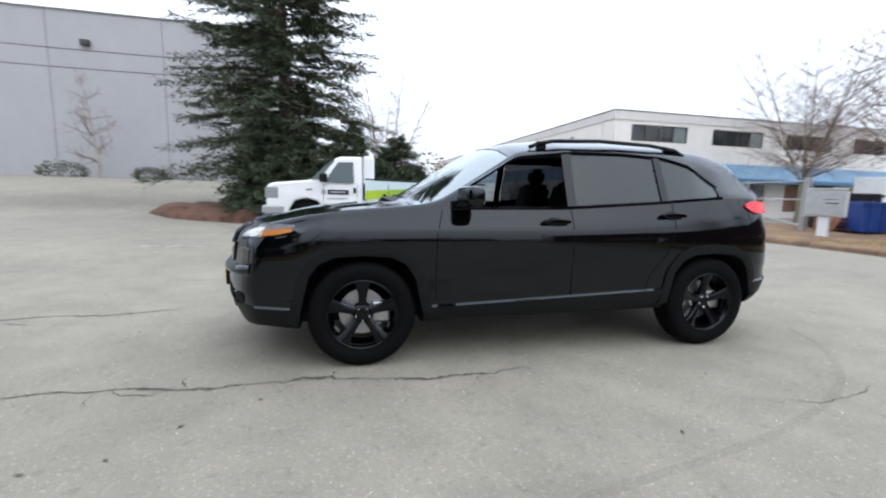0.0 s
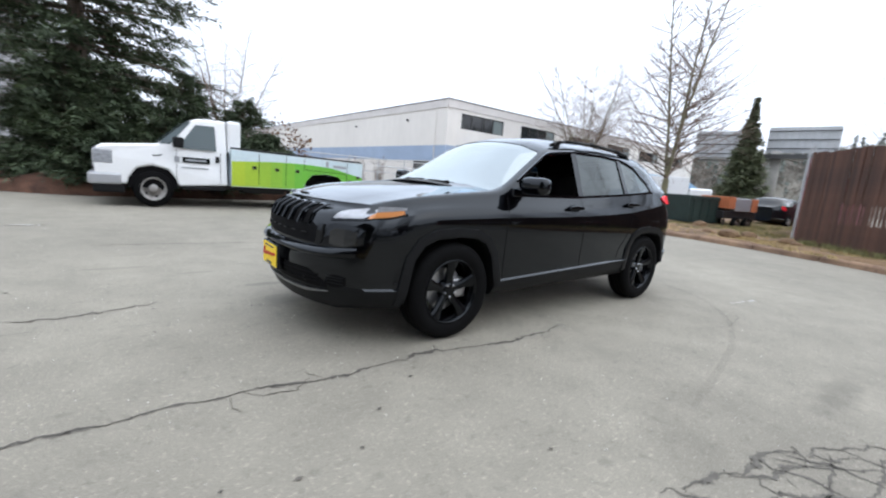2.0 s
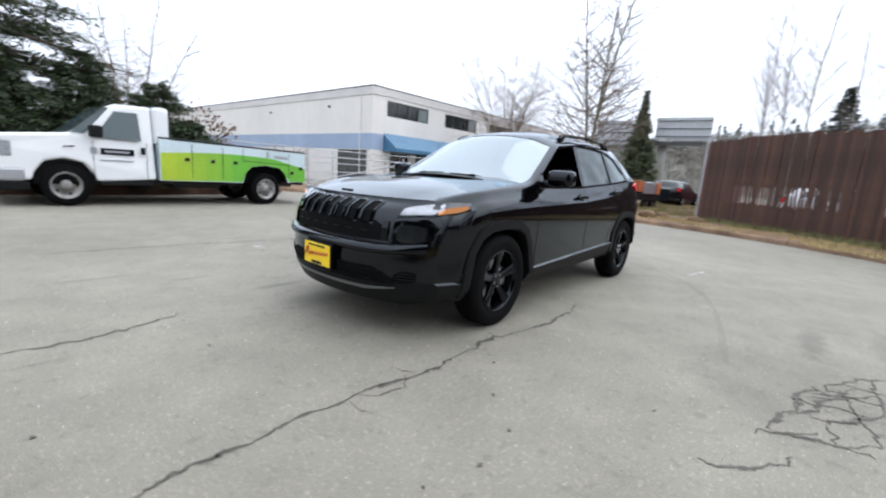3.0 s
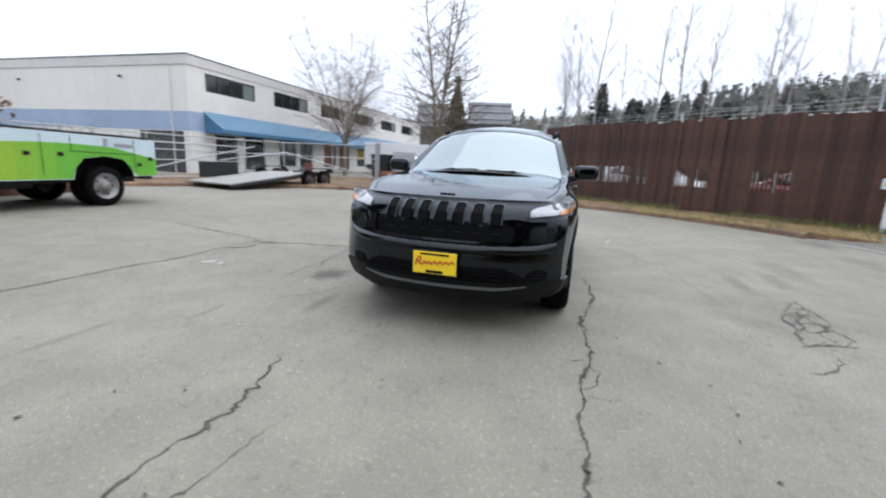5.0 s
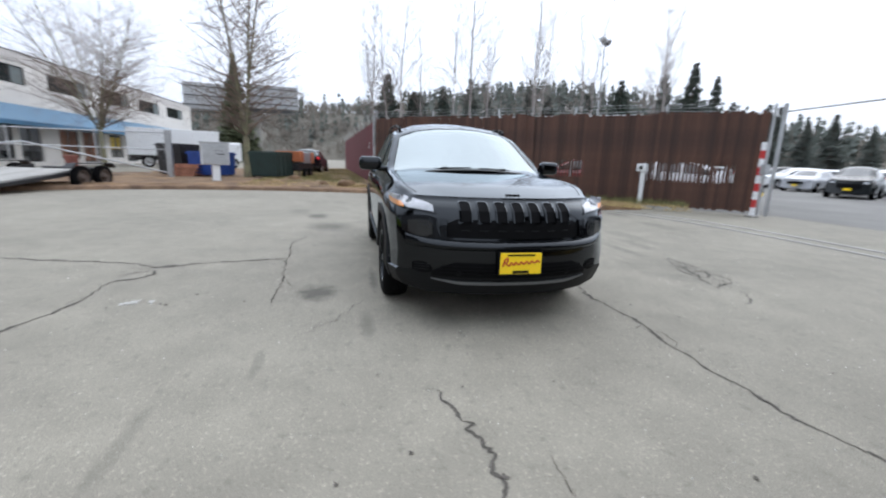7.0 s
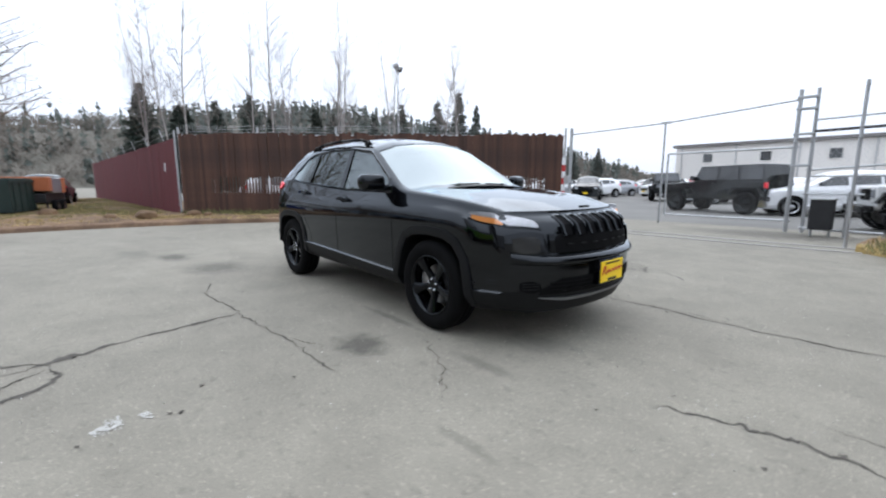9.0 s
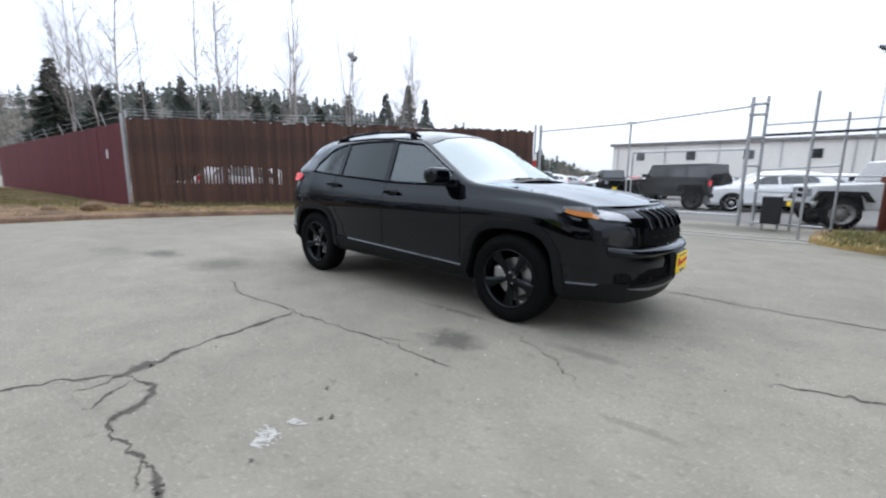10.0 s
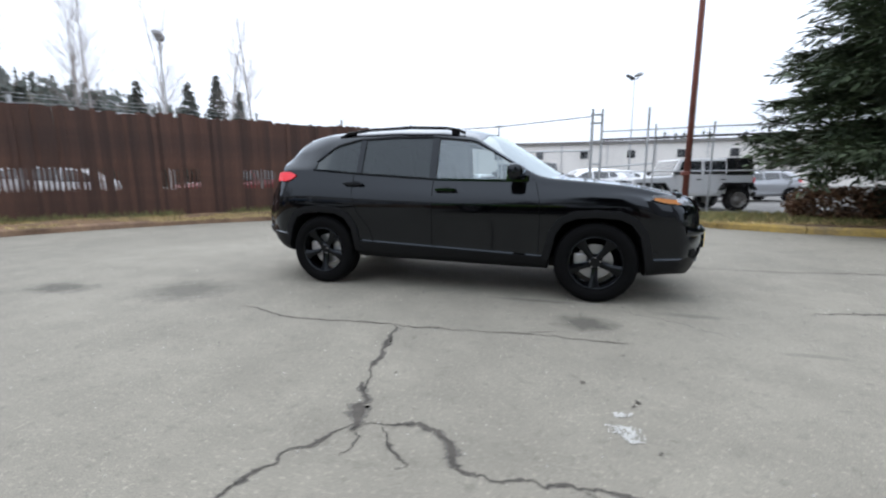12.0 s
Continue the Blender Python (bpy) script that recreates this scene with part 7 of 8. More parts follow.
class Soup:
    """Vertices and faces gathered into one mesh."""

    def __init__(self):
        self.v, self.f = [], []

    def blade(self, a, b, w, nrm):
        """A narrow leaf from a to b, widest in the middle."""
        side = (b - a).cross(nrm)
        if side.length < 1e-6:
            return
        side = side.normalized() * w
        m = a.lerp(b, 0.45)
        k = len(self.v)
        self.v += [a, m + side, b, m - side]
        self.f.append((k, k + 1, k + 2, k + 3))

    def limb(self, a, b, ra, rb, n=5):
        d = b - a
        if d.length < 1e-6:
            return
        q = Vector((0, 0, 1)).rotation_difference(d.normalized())
        k = len(self.v)
        for p, r in ((a, ra), (b, rb)):
            self.v += [p + q @ Vector((r * math.cos(2 * math.pi * j / n), r * math.sin(2 * math.pi * j / n), 0)) for j in range(n)]
        self.f += [(k + j, k + (j + 1) % n, k + n + (j + 1) % n, k + n + j) for j in range(n)]

    def tube(self, pts, radii, n=7):
        """One unbroken limb through several points."""
        k = len(self.v)
        m = len(pts)
        for i, (p, r) in enumerate(zip(pts, radii)):
            d = pts[min(i + 1, m - 1)] - pts[max(i - 1, 0)]
            q = Vector((0, 0, 1)).rotation_difference(d.normalized())
            self.v += [p + q @ Vector((r * math.cos(2 * math.pi * j / n), r * math.sin(2 * math.pi * j / n), 0)) for j in range(n)]
        for i in range(m - 1):
            self.f += [(k + i * n + j, k + i * n + (j + 1) % n, k + (i + 1) * n + (j + 1) % n, k + (i + 1) * n + j) for j in range(n)]

    def mesh(self, name, material):
        me = bpy.data.meshes.new(name)
        me.from_pydata([tuple(p) for p in self.v], [], self.f)
        me.materials.append(material)
        me.update()
        return me


def unit(rng):
    return Vector((rng.gauss(0, 1), rng.gauss(0, 1), rng.gauss(0, 1))).normalized()


def conifer_meshes(h, r, base, whorls, per, twigs, blades, seed, droop=0.18, shape=0.8, blade_w=0.045, blade_l=0.34, needle=NEEDLE, ragged=0.35):
    rng = random.Random(seed)
    wood, leaf = Soup(), Soup()
    bend = Vector((rng.uniform(-0.2, 0.2), rng.uniform(-0.2, 0.2), 0))
    axis = lambda z: Vector((0, 0, z)) + bend * (z / h) ** 2
    wood.tube([axis(h * k / 8) for k in range(9)], [0.020 * h * (1 - 0.95 * k / 8) for k in range(9)], 8)
    for i in range(whorls):
        u = i / whorls
        z = base + (h * 0.985 - base) * u
        reach = r * max(0.04, (1 - u)) ** shape
        for j in range(per):
            a = rng.uniform(0, 2 * math.pi)
            L = reach * rng.uniform(1 - ragged, 1.12)
            out = Vector((math.cos(a), math.sin(a), 0))
            rise = rng.uniform(-0.05, 0.25) * (0.3 + u)
            p0 = axis(z + rng.uniform(-0.5, 0.5) * h / whorls)
            pt = lambda t: p0 + out * (L * t) + Vector((0, 0, L * (rise * t - droop * t * t * (1.3 - u) + 0.10 * t ** 4)))
            wood.limb(p0, pt(0.55), 0.012 * L + 0.008, 0.006 * L + 0.004, 4)
            wood.limb(pt(0.55), pt(1.0), 0.006 * L + 0.004, 0.003, 3)
            n = max(3, int(twigs * (0.35 + 0.65 * L / r)))
            for q in range(n):
                t = rng.uniform(0.15, 1.02)
                c = pt(t)
                side = out.cross(Vector((0, 0, 1))) * rng.choice((-1, 1))
                d = (out * rng.uniform(0.35, 1.0) + side * rng.uniform(0.2, 1.0) * (1.15 - 0.6 * t) + Vector((0, 0, rng.uniform(-0.45, 0.15)))).normalized()
                tl = blade_l * rng.uniform(0.6, 1.3) * (1.0 + 0.6 * (1 - t)) * min(1.0, 0.35 + 0.5 * L)
                for b in range(blades):
                    s = c + unit(rng) * min(0.06, 0.1 * L) + d * tl * 0.35 * b
                    leaf.blade(s, s + (d + 0.4 * unit(rng)).normalized() * tl, blade_w * rng.uniform(0.7, 1.4), (Vector((0, 0, 1)) + 0.7 * unit(rng)).normalized())
    return wood, leaf


def conifer(x, y, z0, h, r, base, whorls, per, twigs, blades, seed, label, group="", name="conifer", needle=NEEDLE, **kw):
    t = empty(name, pose(x, y, z0), label, "tree", group)
    wood, leaf = conifer_meshes(h, r, base, whorls, per, twigs, blades, seed, **kw)
    a = new("trunk", wood.mesh("trunk", TRUNK))
    b = new("crown", leaf.mesh("crown", needle))
    a.parent = b.parent = t
    return t


def grow(s, p, d, length, r, depth, rng, spread_=0.5, up=0.25, kids=3, n=5):
    """A winter branch with its side branches."""
    steps = 3 if depth > 0 else 2
    q = p
    for k in range(steps):
        e = (d + 0.16 * unit(rng) + Vector((0, 0, up * 0.15))).normalized()
        nxt = q + e * (length / steps)
        r1 = r * (1 - 0.62 * (k + 1) / steps)
        s.limb(q, nxt, r * (1 - 0.62 * k / steps), r1, n if r > 0.012 else 3)
        if depth > 0:
            for j in range(kids if k else max(1, kids - 1)):
                w = unit(rng)
                w = (w - d * w.dot(d)).normalized()
                c = (e * (1 - 0.4 * spread_) + w * spread_ * rng.uniform(0.7, 1.3) + Vector((0, 0, up))).normalized()
                grow(s, q.lerp(nxt, rng.uniform(0.2, 1.0)), c, length * rng.uniform(0.38, 0.62), r1 * 0.6, depth - 1, rng, spread_, up, kids, n)
        q, d = nxt, e


def bare_tree(x, y, z0, label, height, r, leaders, depth, seed, bark=TRUNK, twig=None, group="", lean=(0, 0), spread_=0.55, up=0.3, kids=3, fork=0.14, name="bare_tree", wide=(0.14, 0.34), reach=0.2, fine=0.005):
    rng = random.Random(seed)
    t = empty(name, pose(x, y, z0), label, "tree", group)
    trunk, crown = Soup(), Soup()
    top = Vector((lean[0] * fork, lean[1] * fork, 1)) * (height * fork)
    foot = [Vector((0, 0, -0.1)), top * 0.5, top]
    if leaders > 1:
        trunk.tube(foot, [r * 1.35, r, r * 0.85], 9)
    for k in range(leaders):
        a = 2 * math.pi * (k + rng.uniform(-0.3, 0.3)) / leaders
        w = 0.03 if leaders == 1 else rng.uniform(*wide)
        d = Vector((math.cos(a) * w + lean[0], math.sin(a) * w + lean[1], 1)).normalized()
        q, L = top, height * (1 - fork) * rng.uniform(0.8, 1.0)
        n = 9
        rr = r * 0.72 / max(1, leaders ** 0.4) if leaders > 1 else r * 0.85
        line, radii = (foot[:], [r * 1.3, r, rr]) if leaders == 1 else ([top * 0.9], [rr])
        for j in range(n):
            e = (d + 0.05 * unit(rng)).normalized()
            nxt = q + e * (L / n)
            line.append(nxt)
            radii.append(rr * (1 - 0.9 * (j + 1) / n) + 0.004)
            for b in range(kids):
                az = rng.uniform(0, 2 * math.pi)
                c = (Vector((math.cos(az), math.sin(az), 0)) * spread_ + e * 0.6 + Vector((0, 0, up))).normalized()
                grow(crown, q.lerp(nxt, rng.random()), c, height * rng.uniform(0.6, 1.2) * reach * (1.15 - 0.75 * j / n), rr * (1 - 0.8 * j / n) * 0.30 + fine, depth, rng, spread_, up, 2)
            q, d = nxt, e
        trunk.tube(line, radii, 7)
    a = new("trunk", trunk.mesh("trunk", bark))
    b = new("crown", crown.mesh("crown", twig or bark))
    a.parent = b.parent = t
    return t


def bush(x, y, z0, rx, ry, h, count, seed, label, leaf_mat=BUSH, leaf=0.12, stems=True):
    rng = random.Random(seed)
    t = empty("bush", pose(x, y, z0), label, "bush")
    s, w = Soup(), Soup()
    for k in range(count):
        u = unit(rng)
        f = rng.uniform(0.72, 1.0) * (1 + 0.22 * noise.noise(u * 2.3 + Vector((seed, 0, 0))))
        p = Vector((u.x * rx * f, u.y * ry * f, max(0.03, (u.z * 0.5 + 0.5) * h * f)))
        s.blade(p, p + (u + 0.8 * unit(rng)).normalized() * leaf * rng.uniform(0.6, 1.4), leaf * 0.33, unit(rng))
    for k in range(40 if stems else 0):
        u = unit(rng)
        w.limb(Vector((0.15 * u.x, 0.15 * u.y, 0)), Vector((u.x * rx * 0.9, u.y * ry * 0.9, h * (0.35 + 0.5 * abs(u.z)))), 0.016, 0.005, 4)
    c = new("leaves", s.mesh("leaves", leaf_mat))
    c.parent = t
    if stems:
        b = new("stems", w.mesh("stems", TWIG))
        b.parent = t
    return t


# the tall fir and its undergrowth
conifer(-4.0, 15.6, 0.3, 15.5, 4.4, 2.0, 42, 8, 85, 6, 3, "tall dark green fir with layered, gappy branches", name="fir_tree", droop=0.22, shape=0.5, blade_w=0.021, blade_l=0.19)
for k, (x, y, h, r) in enumerate(((-4.3, 12.7, 3.7, 1.4), (-3.0, 12.4, 3.0, 1.4), (-5.0, 14.0, 2.8, 1.2), (-1.6, 12.9, 3.6, 1.6), (0.4, 13.4, 3.2, 1.5), (-3.5, 11.75, 2.3, 1.25), (-2.1, 11.7, 2.1, 1.25), (-0.6, 11.9, 2.2, 1.3), (1.0, 12.2, 2.0, 1.2))):
    conifer(x, y, 0.2, h, r, 0.15, 20, 9, 44, 5, 20 + k, "dense low conifer in the mulch bed", "undergrowth conifers", droop=0.1, shape=0.55, blade_w=0.018, blade_l=0.15)
bush(1.9, 14.2, 0.2, 1.3, 1.0, 2.6, 900, 5, "brown half-bare bush beside the fir", BROWN_LEAF, 0.14)
bare_tree(0.2, 15.0, 0.2, "thin bare tree behind the fir", 6.6, 0.07, 5, 2, 8, TWIG, kids=5, spread_=1.1, up=0.08, wide=(0.2, 0.5))
for k, (x, y, h) in enumerate(((12.6, 25.5, 2.6), (12.7, 31.5, 2.4), (12.7, 41.0, 2.8), (10.2, 23.8, 2.2))):
    bare_tree(x, y, 0.0, "small twiggy shrub by the white wall", h, 0.05, 4, 1, 40 + k, TWIG, group="wall shrubs", kids=5, spread_=0.8, up=0.2, fork=0.08, name="shrub")
for k, (x, y, z, rx, h) in enumerate(((-18.6, 27.3, 1.35, 1.35, 1.1), (-14.0, 27.6, 1.4, 0.9, 0.85), (-11.4, 27.0, 1.35, 2.0, 1.35), (-25.2, 26.6, 1.3, 2.6, 2.4))):
    bush(x, y, z, rx, 0.9, h, 1100, 60 + k, "clipped dark green hedge bush at the wall", BUSH, 0.12, False)
bare_tree(-16.4, 26.9, 1.3, "small pale-stemmed leaning tree by the wall", 7.0, 0.12, 1, 2, 12, PALE_BARK, TWIG, lean=(-0.16, 0), kids=3, spread_=1.1, up=0.0)

# bare trees round the lot
bare_tree(16.0, 5.8, 0.1, "tall bare roadside tree with several upright stems", 13.0, 0.15, 3, 2, 3, MOSSY, TWIG, kids=6, spread_=1.3, up=0.10, wide=(0.06, 0.2), reach=0.21, fine=0.007)
bare_tree(22.9, 14.9, 0.0, "spreading bare tree in front of the office block", 11.0, 0.13, 7, 2, 17, MOSSY, TWIG, kids=5, spread_=1.2, up=0.05, fork=0.2, reach=0.28, wide=(0.25, 0.65), fine=0.006)
BIRCH = "tall thin bare birches behind the fence"
for k, (x, y, h, lx, ly) in enumerate(((23.5, -0.4, 11, 0.0, 0.16), (23.0, -1.2, 12, 0.0, 0.10), (22.3, -1.9, 14, 0.0, 0.01), (24.9, -3.6, 11, 0, 0.05), (21.4, -5.0, 12, 0, 0.0), (21.1, -6.0, 15, 0, 0.01), (23.0, -7.6, 12, 0, -0.05), (19.4, -9.4, 13, 0.02, 0), (22.1, -10.6, 12, 0, 0.03), (17.9, -11.7, 11, 0, 0), (20.2, -13.6, 13, 0, -0.03), (16.4, -15.9, 12, 0, 0.02), (22.6, -0.2, 12, 0, 0.02), (24.8, -12.4, 14, 0, 0.03), (18.9, -17.0, 12, -0.02, 0), (26.5, -8.8, 13, 0, -0.04))):
    bare_tree(x, y, 0.0, "tall thin pale-barked birch without leaves", h, 0.034 + 0.008 * (k % 3), 1, 2, 100 + k, PALE_BARK, PALE_TWIG, BIRCH, (lx, ly), kids=6, spread_=0.85, up=0.3, fork=0.3, reach=0.18, name="birch", fine=0.003)
FIRS = "firs beyond the fence"
far_shapes = []
for k in range(4):
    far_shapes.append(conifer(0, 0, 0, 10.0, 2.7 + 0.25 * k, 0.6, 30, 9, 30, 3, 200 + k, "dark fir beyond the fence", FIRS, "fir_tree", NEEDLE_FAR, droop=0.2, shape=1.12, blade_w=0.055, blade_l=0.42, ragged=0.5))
spots = [(44.5, -2.3, 10.6, 1.35), (44.1, -5.1, 8.9, 1.2), (43.4, -8.4, 9.6, 1.0), (42.6, -11.2, 10.6, 0.8), (40.1, -17.4, 9.4, 1.1), (37.1, -22.6, 8.8, 0.9), (35.4, -25.0, 10.1, 0.9), (33.0, -28.1, 10.5, 0.9), (31.4, -29.7, 11.4, 1.0), (30.0, -31.1, 10.0, 0.8), (46.0, -14.5, 9.0, 1.0), (43.5, -21.0, 9.5, 1.0), (39.0, -28.0, 9.5, 1.0), (47.0, -6.5, 9.3, 1.1)]
for k, (x, y, h, w) in enumerate(spots):
    x, y, h, w = -3.2 + 1.3 * (x + 3.2), 3.0 + 1.3 * (y - 3.0), 1.2 + 1.27 * (h - 1.2), 1.14 * w
    m = pose(x, y, 0, 0, 0, 50 * k)
    if k < 4:
        o = far_shapes[k]
        o.matrix_world = m
    else:
        o = copy_thing(far_shapes[k % 4], m)
    o.scale = (w, w, h / 10)
# firs past the lot wear the haze-paled green; no real haze hangs there
hazy = conifer(58.0, -70.0, 0, 13.0, 3.6, 0.6, 28, 9, 26, 3, 240, "fir beyond the car lot, its colour paled for distance haze", "hazy firs past the lot", "fir_tree", HAZE_FIR, droop=0.2, shape=1.1, blade_w=0.07, blade_l=0.5, ragged=0.5)
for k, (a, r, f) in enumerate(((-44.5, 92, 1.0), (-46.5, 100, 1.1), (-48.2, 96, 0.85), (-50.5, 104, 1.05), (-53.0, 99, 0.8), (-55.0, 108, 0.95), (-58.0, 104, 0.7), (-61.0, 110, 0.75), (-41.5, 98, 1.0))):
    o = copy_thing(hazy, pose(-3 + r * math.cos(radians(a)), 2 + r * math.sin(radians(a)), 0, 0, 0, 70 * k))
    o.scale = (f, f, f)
conifer(58.3, 16.3, 0, 14.2, 2.9, 0.4, 40, 12, 34, 3, 77, "tall narrow cedar beyond the road", name="cedar_tree", needle=CEDAR, droop=-0.1, shape=1.25, blade_w=0.08, blade_l=0.45)
# pine that hangs into the lot, and the brown shrubs under it
conifer(-10.5, -6.7, 0.1, 9.5, 4.9, 1.5, 36, 12, 190, 7, 9, "large dark pine with low spreading branches", name="pine_tree", droop=0.2, shape=0.5, blade_w=0.026, blade_l=0.20, ragged=0.18)
for k, (x, y, rx, h) in enumerate(((-6.9, -7.0, 1.0, 0.75), (-8.4, -6.7, 1.2, 0.9), (-10.2, -6.6, 1.3, 0.9), (-12.6, -6.6, 1.5, 1.0))):
    bush(x, y, 0.12, rx, 0.7, h, 3200, 80 + k, "low brown and green winter shrub", BROWN_LEAF if k != 1 else BUSH, 0.10)


def woods():
    """The wooded hills all round, far off, with the haze put into their colours."""
    rng = random.Random(5)
    dip = lambda a: 1.0 - 0.85 / (1.0 + ((a + 1.40) / 0.26) ** 6)
    prof = lambda a: dip(a) * (12.5 + 21.5 * math.exp(-((a + 0.40) / 0.42) ** 2) + 3.0 * math.sin(3 * a + 1) + 2.0 * math.sin(7 * a))
    bm = bmesh.new()
    n = 120
    rings = []
    for k in range(n):
        a = -math.pi + 2 * math.pi * k / n
        row = []
        for r, f in ((150, 0.0), (165, 0.45), (185, 0.8), (215, 1.0), (300, 1.0)):
            row.append(bm.verts.new((r * math.cos(a), r * math.sin(a), prof(a) * f - 1.0 + 2.0 * noise.noise(Vector((r * 0.05, a * 6, 0))) * (f > 0))))
        rings.append(row)
    for k in range(n):
        p, q = rings[k], rings[(k + 1) % n]
        for j in range(4):
            bm.faces.new((p[j], q[j], q[j + 1], p[j + 1]))
    bmesh.ops.recalc_face_normals(bm, faces=bm.faces[:])
    # hill colour already holds the haze of distance
    WOODS = mat("haze_tinted_woods", (0.16, 0.15, 0.125), 0.95, var=0.3, scale=0.08, fine=10, dark=(0.12, 0.12, 0.10), light=(0.20, 0.18, 0.15))
    tagged(link("wooded_hill", bm, WOODS, smooth=True), "low hill of winter woods, haze put into its colour", "hill", kind="structure")
    dark, pale = Soup(), Soup()
    for k in range(3600):
        a = rng.uniform(-math.pi, math.pi) if k < 900 else rng.uniform(-1.8, 0.5)
        u = rng.random()
        r = 150 + 66 * u
        z = prof(a) * lerp([(0, 0), (0.23, 0.45), (0.53, 0.8), (1, 1.0)], u) - 2.0
        c = Vector((r * math.cos(a), r * math.sin(a), z))
        fir = rng.random() < (0.62 if -1.0 < a < -0.12 else 0.10 if a > -0.12 else 0.3)
        h = (rng.uniform(6, 11) if fir else rng.uniform(4, 7)) * max(0.3, dip(a))
        s = dark if fir else pale
        for j in range(12 if fir else 34):
            f = rng.random()
            az = rng.uniform(0, 2 * math.pi)
            if fir:
                w = (1 - f) * 1.9 + 0.1
                p = c + Vector((0, 0, f * h))
                s.blade(p + Vector((0, 0, 0.7)), p + Vector((math.cos(az) * w, math.sin(az) * w, -0.5)), 0.9, Vector((math.cos(az), math.sin(az), 1)).normalized())
                s.blade(p - Vector((0, 0, 0.6)), p + Vector((0, 0, 1.6)), 0.55 * w + 0.15, Vector((math.cos(az), math.sin(az), 0)))
            else:
                d = unit(rng)
                p = c + Vector((d.x * 2.2, d.y * 2.2, h * 0.55 + d.z * h * 0.4))
                s.blade(p, p + (unit(rng) + Vector((0, 0, 0.9))) * 1.3, 0.13, unit(rng))
    # both tree colours are lightened to paint in the haze
    for s, m, nm, lb in ((dark, HAZE_FIR, "far_fir_woods", "firs on the distant hill, coloured pale for haze"), (pale, mat("haze_tinted_bare_woods", (0.19, 0.17, 0.145), 0.95, per_island=0.3, var=0.2, scale=0.1), "far_bare_woods", "bare trees on the distant hill, coloured pale for haze")):
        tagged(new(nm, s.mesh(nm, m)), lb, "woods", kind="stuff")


woods()


def grass_patch(name, region, count, seed, material, label, h=0.12, z=0.13):
    rng = random.Random(seed)
    s = Soup()
    made = 0
    while made < count:
        x, y, ok = region(rng)
        if not ok:
            continue
        made += 1
        for b in range(4):
            p = Vector((x + rng.gauss(0, 0.05), y + rng.gauss(0, 0.05), z))
            s.blade(p, p + Vector((rng.gauss(0, 0.5), rng.gauss(0, 0.5), 1)).normalized() * h * rng.uniform(0.4, 1.3), 0.008, unit(rng))
    return tagged(new(name, s.mesh(name, material)), label, "grass", kind="stuff")


def along_fence(off0, off1):
    d = (FENCE_B - FENCE_A).normalized()
    nrm = Vector((d.y, -d.x, 0))
    def region(rng):
        u = rng.uniform(-0.3, 11.0)
        p = FENCE_A + d * u + nrm * rng.uniform(off0, off1)
        return p.x, p.y, noise.noise(p * 0.8) > -0.25
    return region


grass_patch("grass", along_fence(0.05, 0.5), 600, 1, GRASS, "tufts of green grass along the slat fence", 0.2)
grass_patch("dry_grass", along_fence(0.3, 2.0), 1700, 2, STRAW, "flattened straw-coloured dead grass", 0.09)
grass_patch("dry_grass", lambda rng: (rng.uniform(10.4, 32), rng.uniform(0.4, 5.0), True), 4200, 3, STRAW, "straw-coloured lawn by the board fence", 0.08)
grass_patch("grass", lambda rng: (rng.uniform(13, 32), rng.uniform(0.6, 5.0), True), 6000, 4, GRASS, "thin green lawn by the board fence", 0.09)
grass_patch("dry_grass", lambda rng: (rng.uniform(-14, -3.3), rng.uniform(-8.0, -5.4), True), 1900, 5, STRAW, "dead grass on the narrow verge", 0.11)
grass_patch("grass", lambda rng: (rng.uniform(-7, -3.4), rng.uniform(-8.0, -5.6), True), 1200, 6, GRASS, "green grass at the foot of the pole", 0.14)

# ---- cracks, stains and litter on the asphalt ----
CRACK = mat("dirt_filled_crack", (0.062, 0.055, 0.046), 0.95, var=0.5, scale=12)

FADED = mat("faded_crack", (0.100, 0.092, 0.078), 0.95, var=0.4, scale=14)
CRUMBLED = mat("crumbled_asphalt_edge", (0.125, 0.115, 0.098), 0.95, var=0.45, scale=30, fine=6)


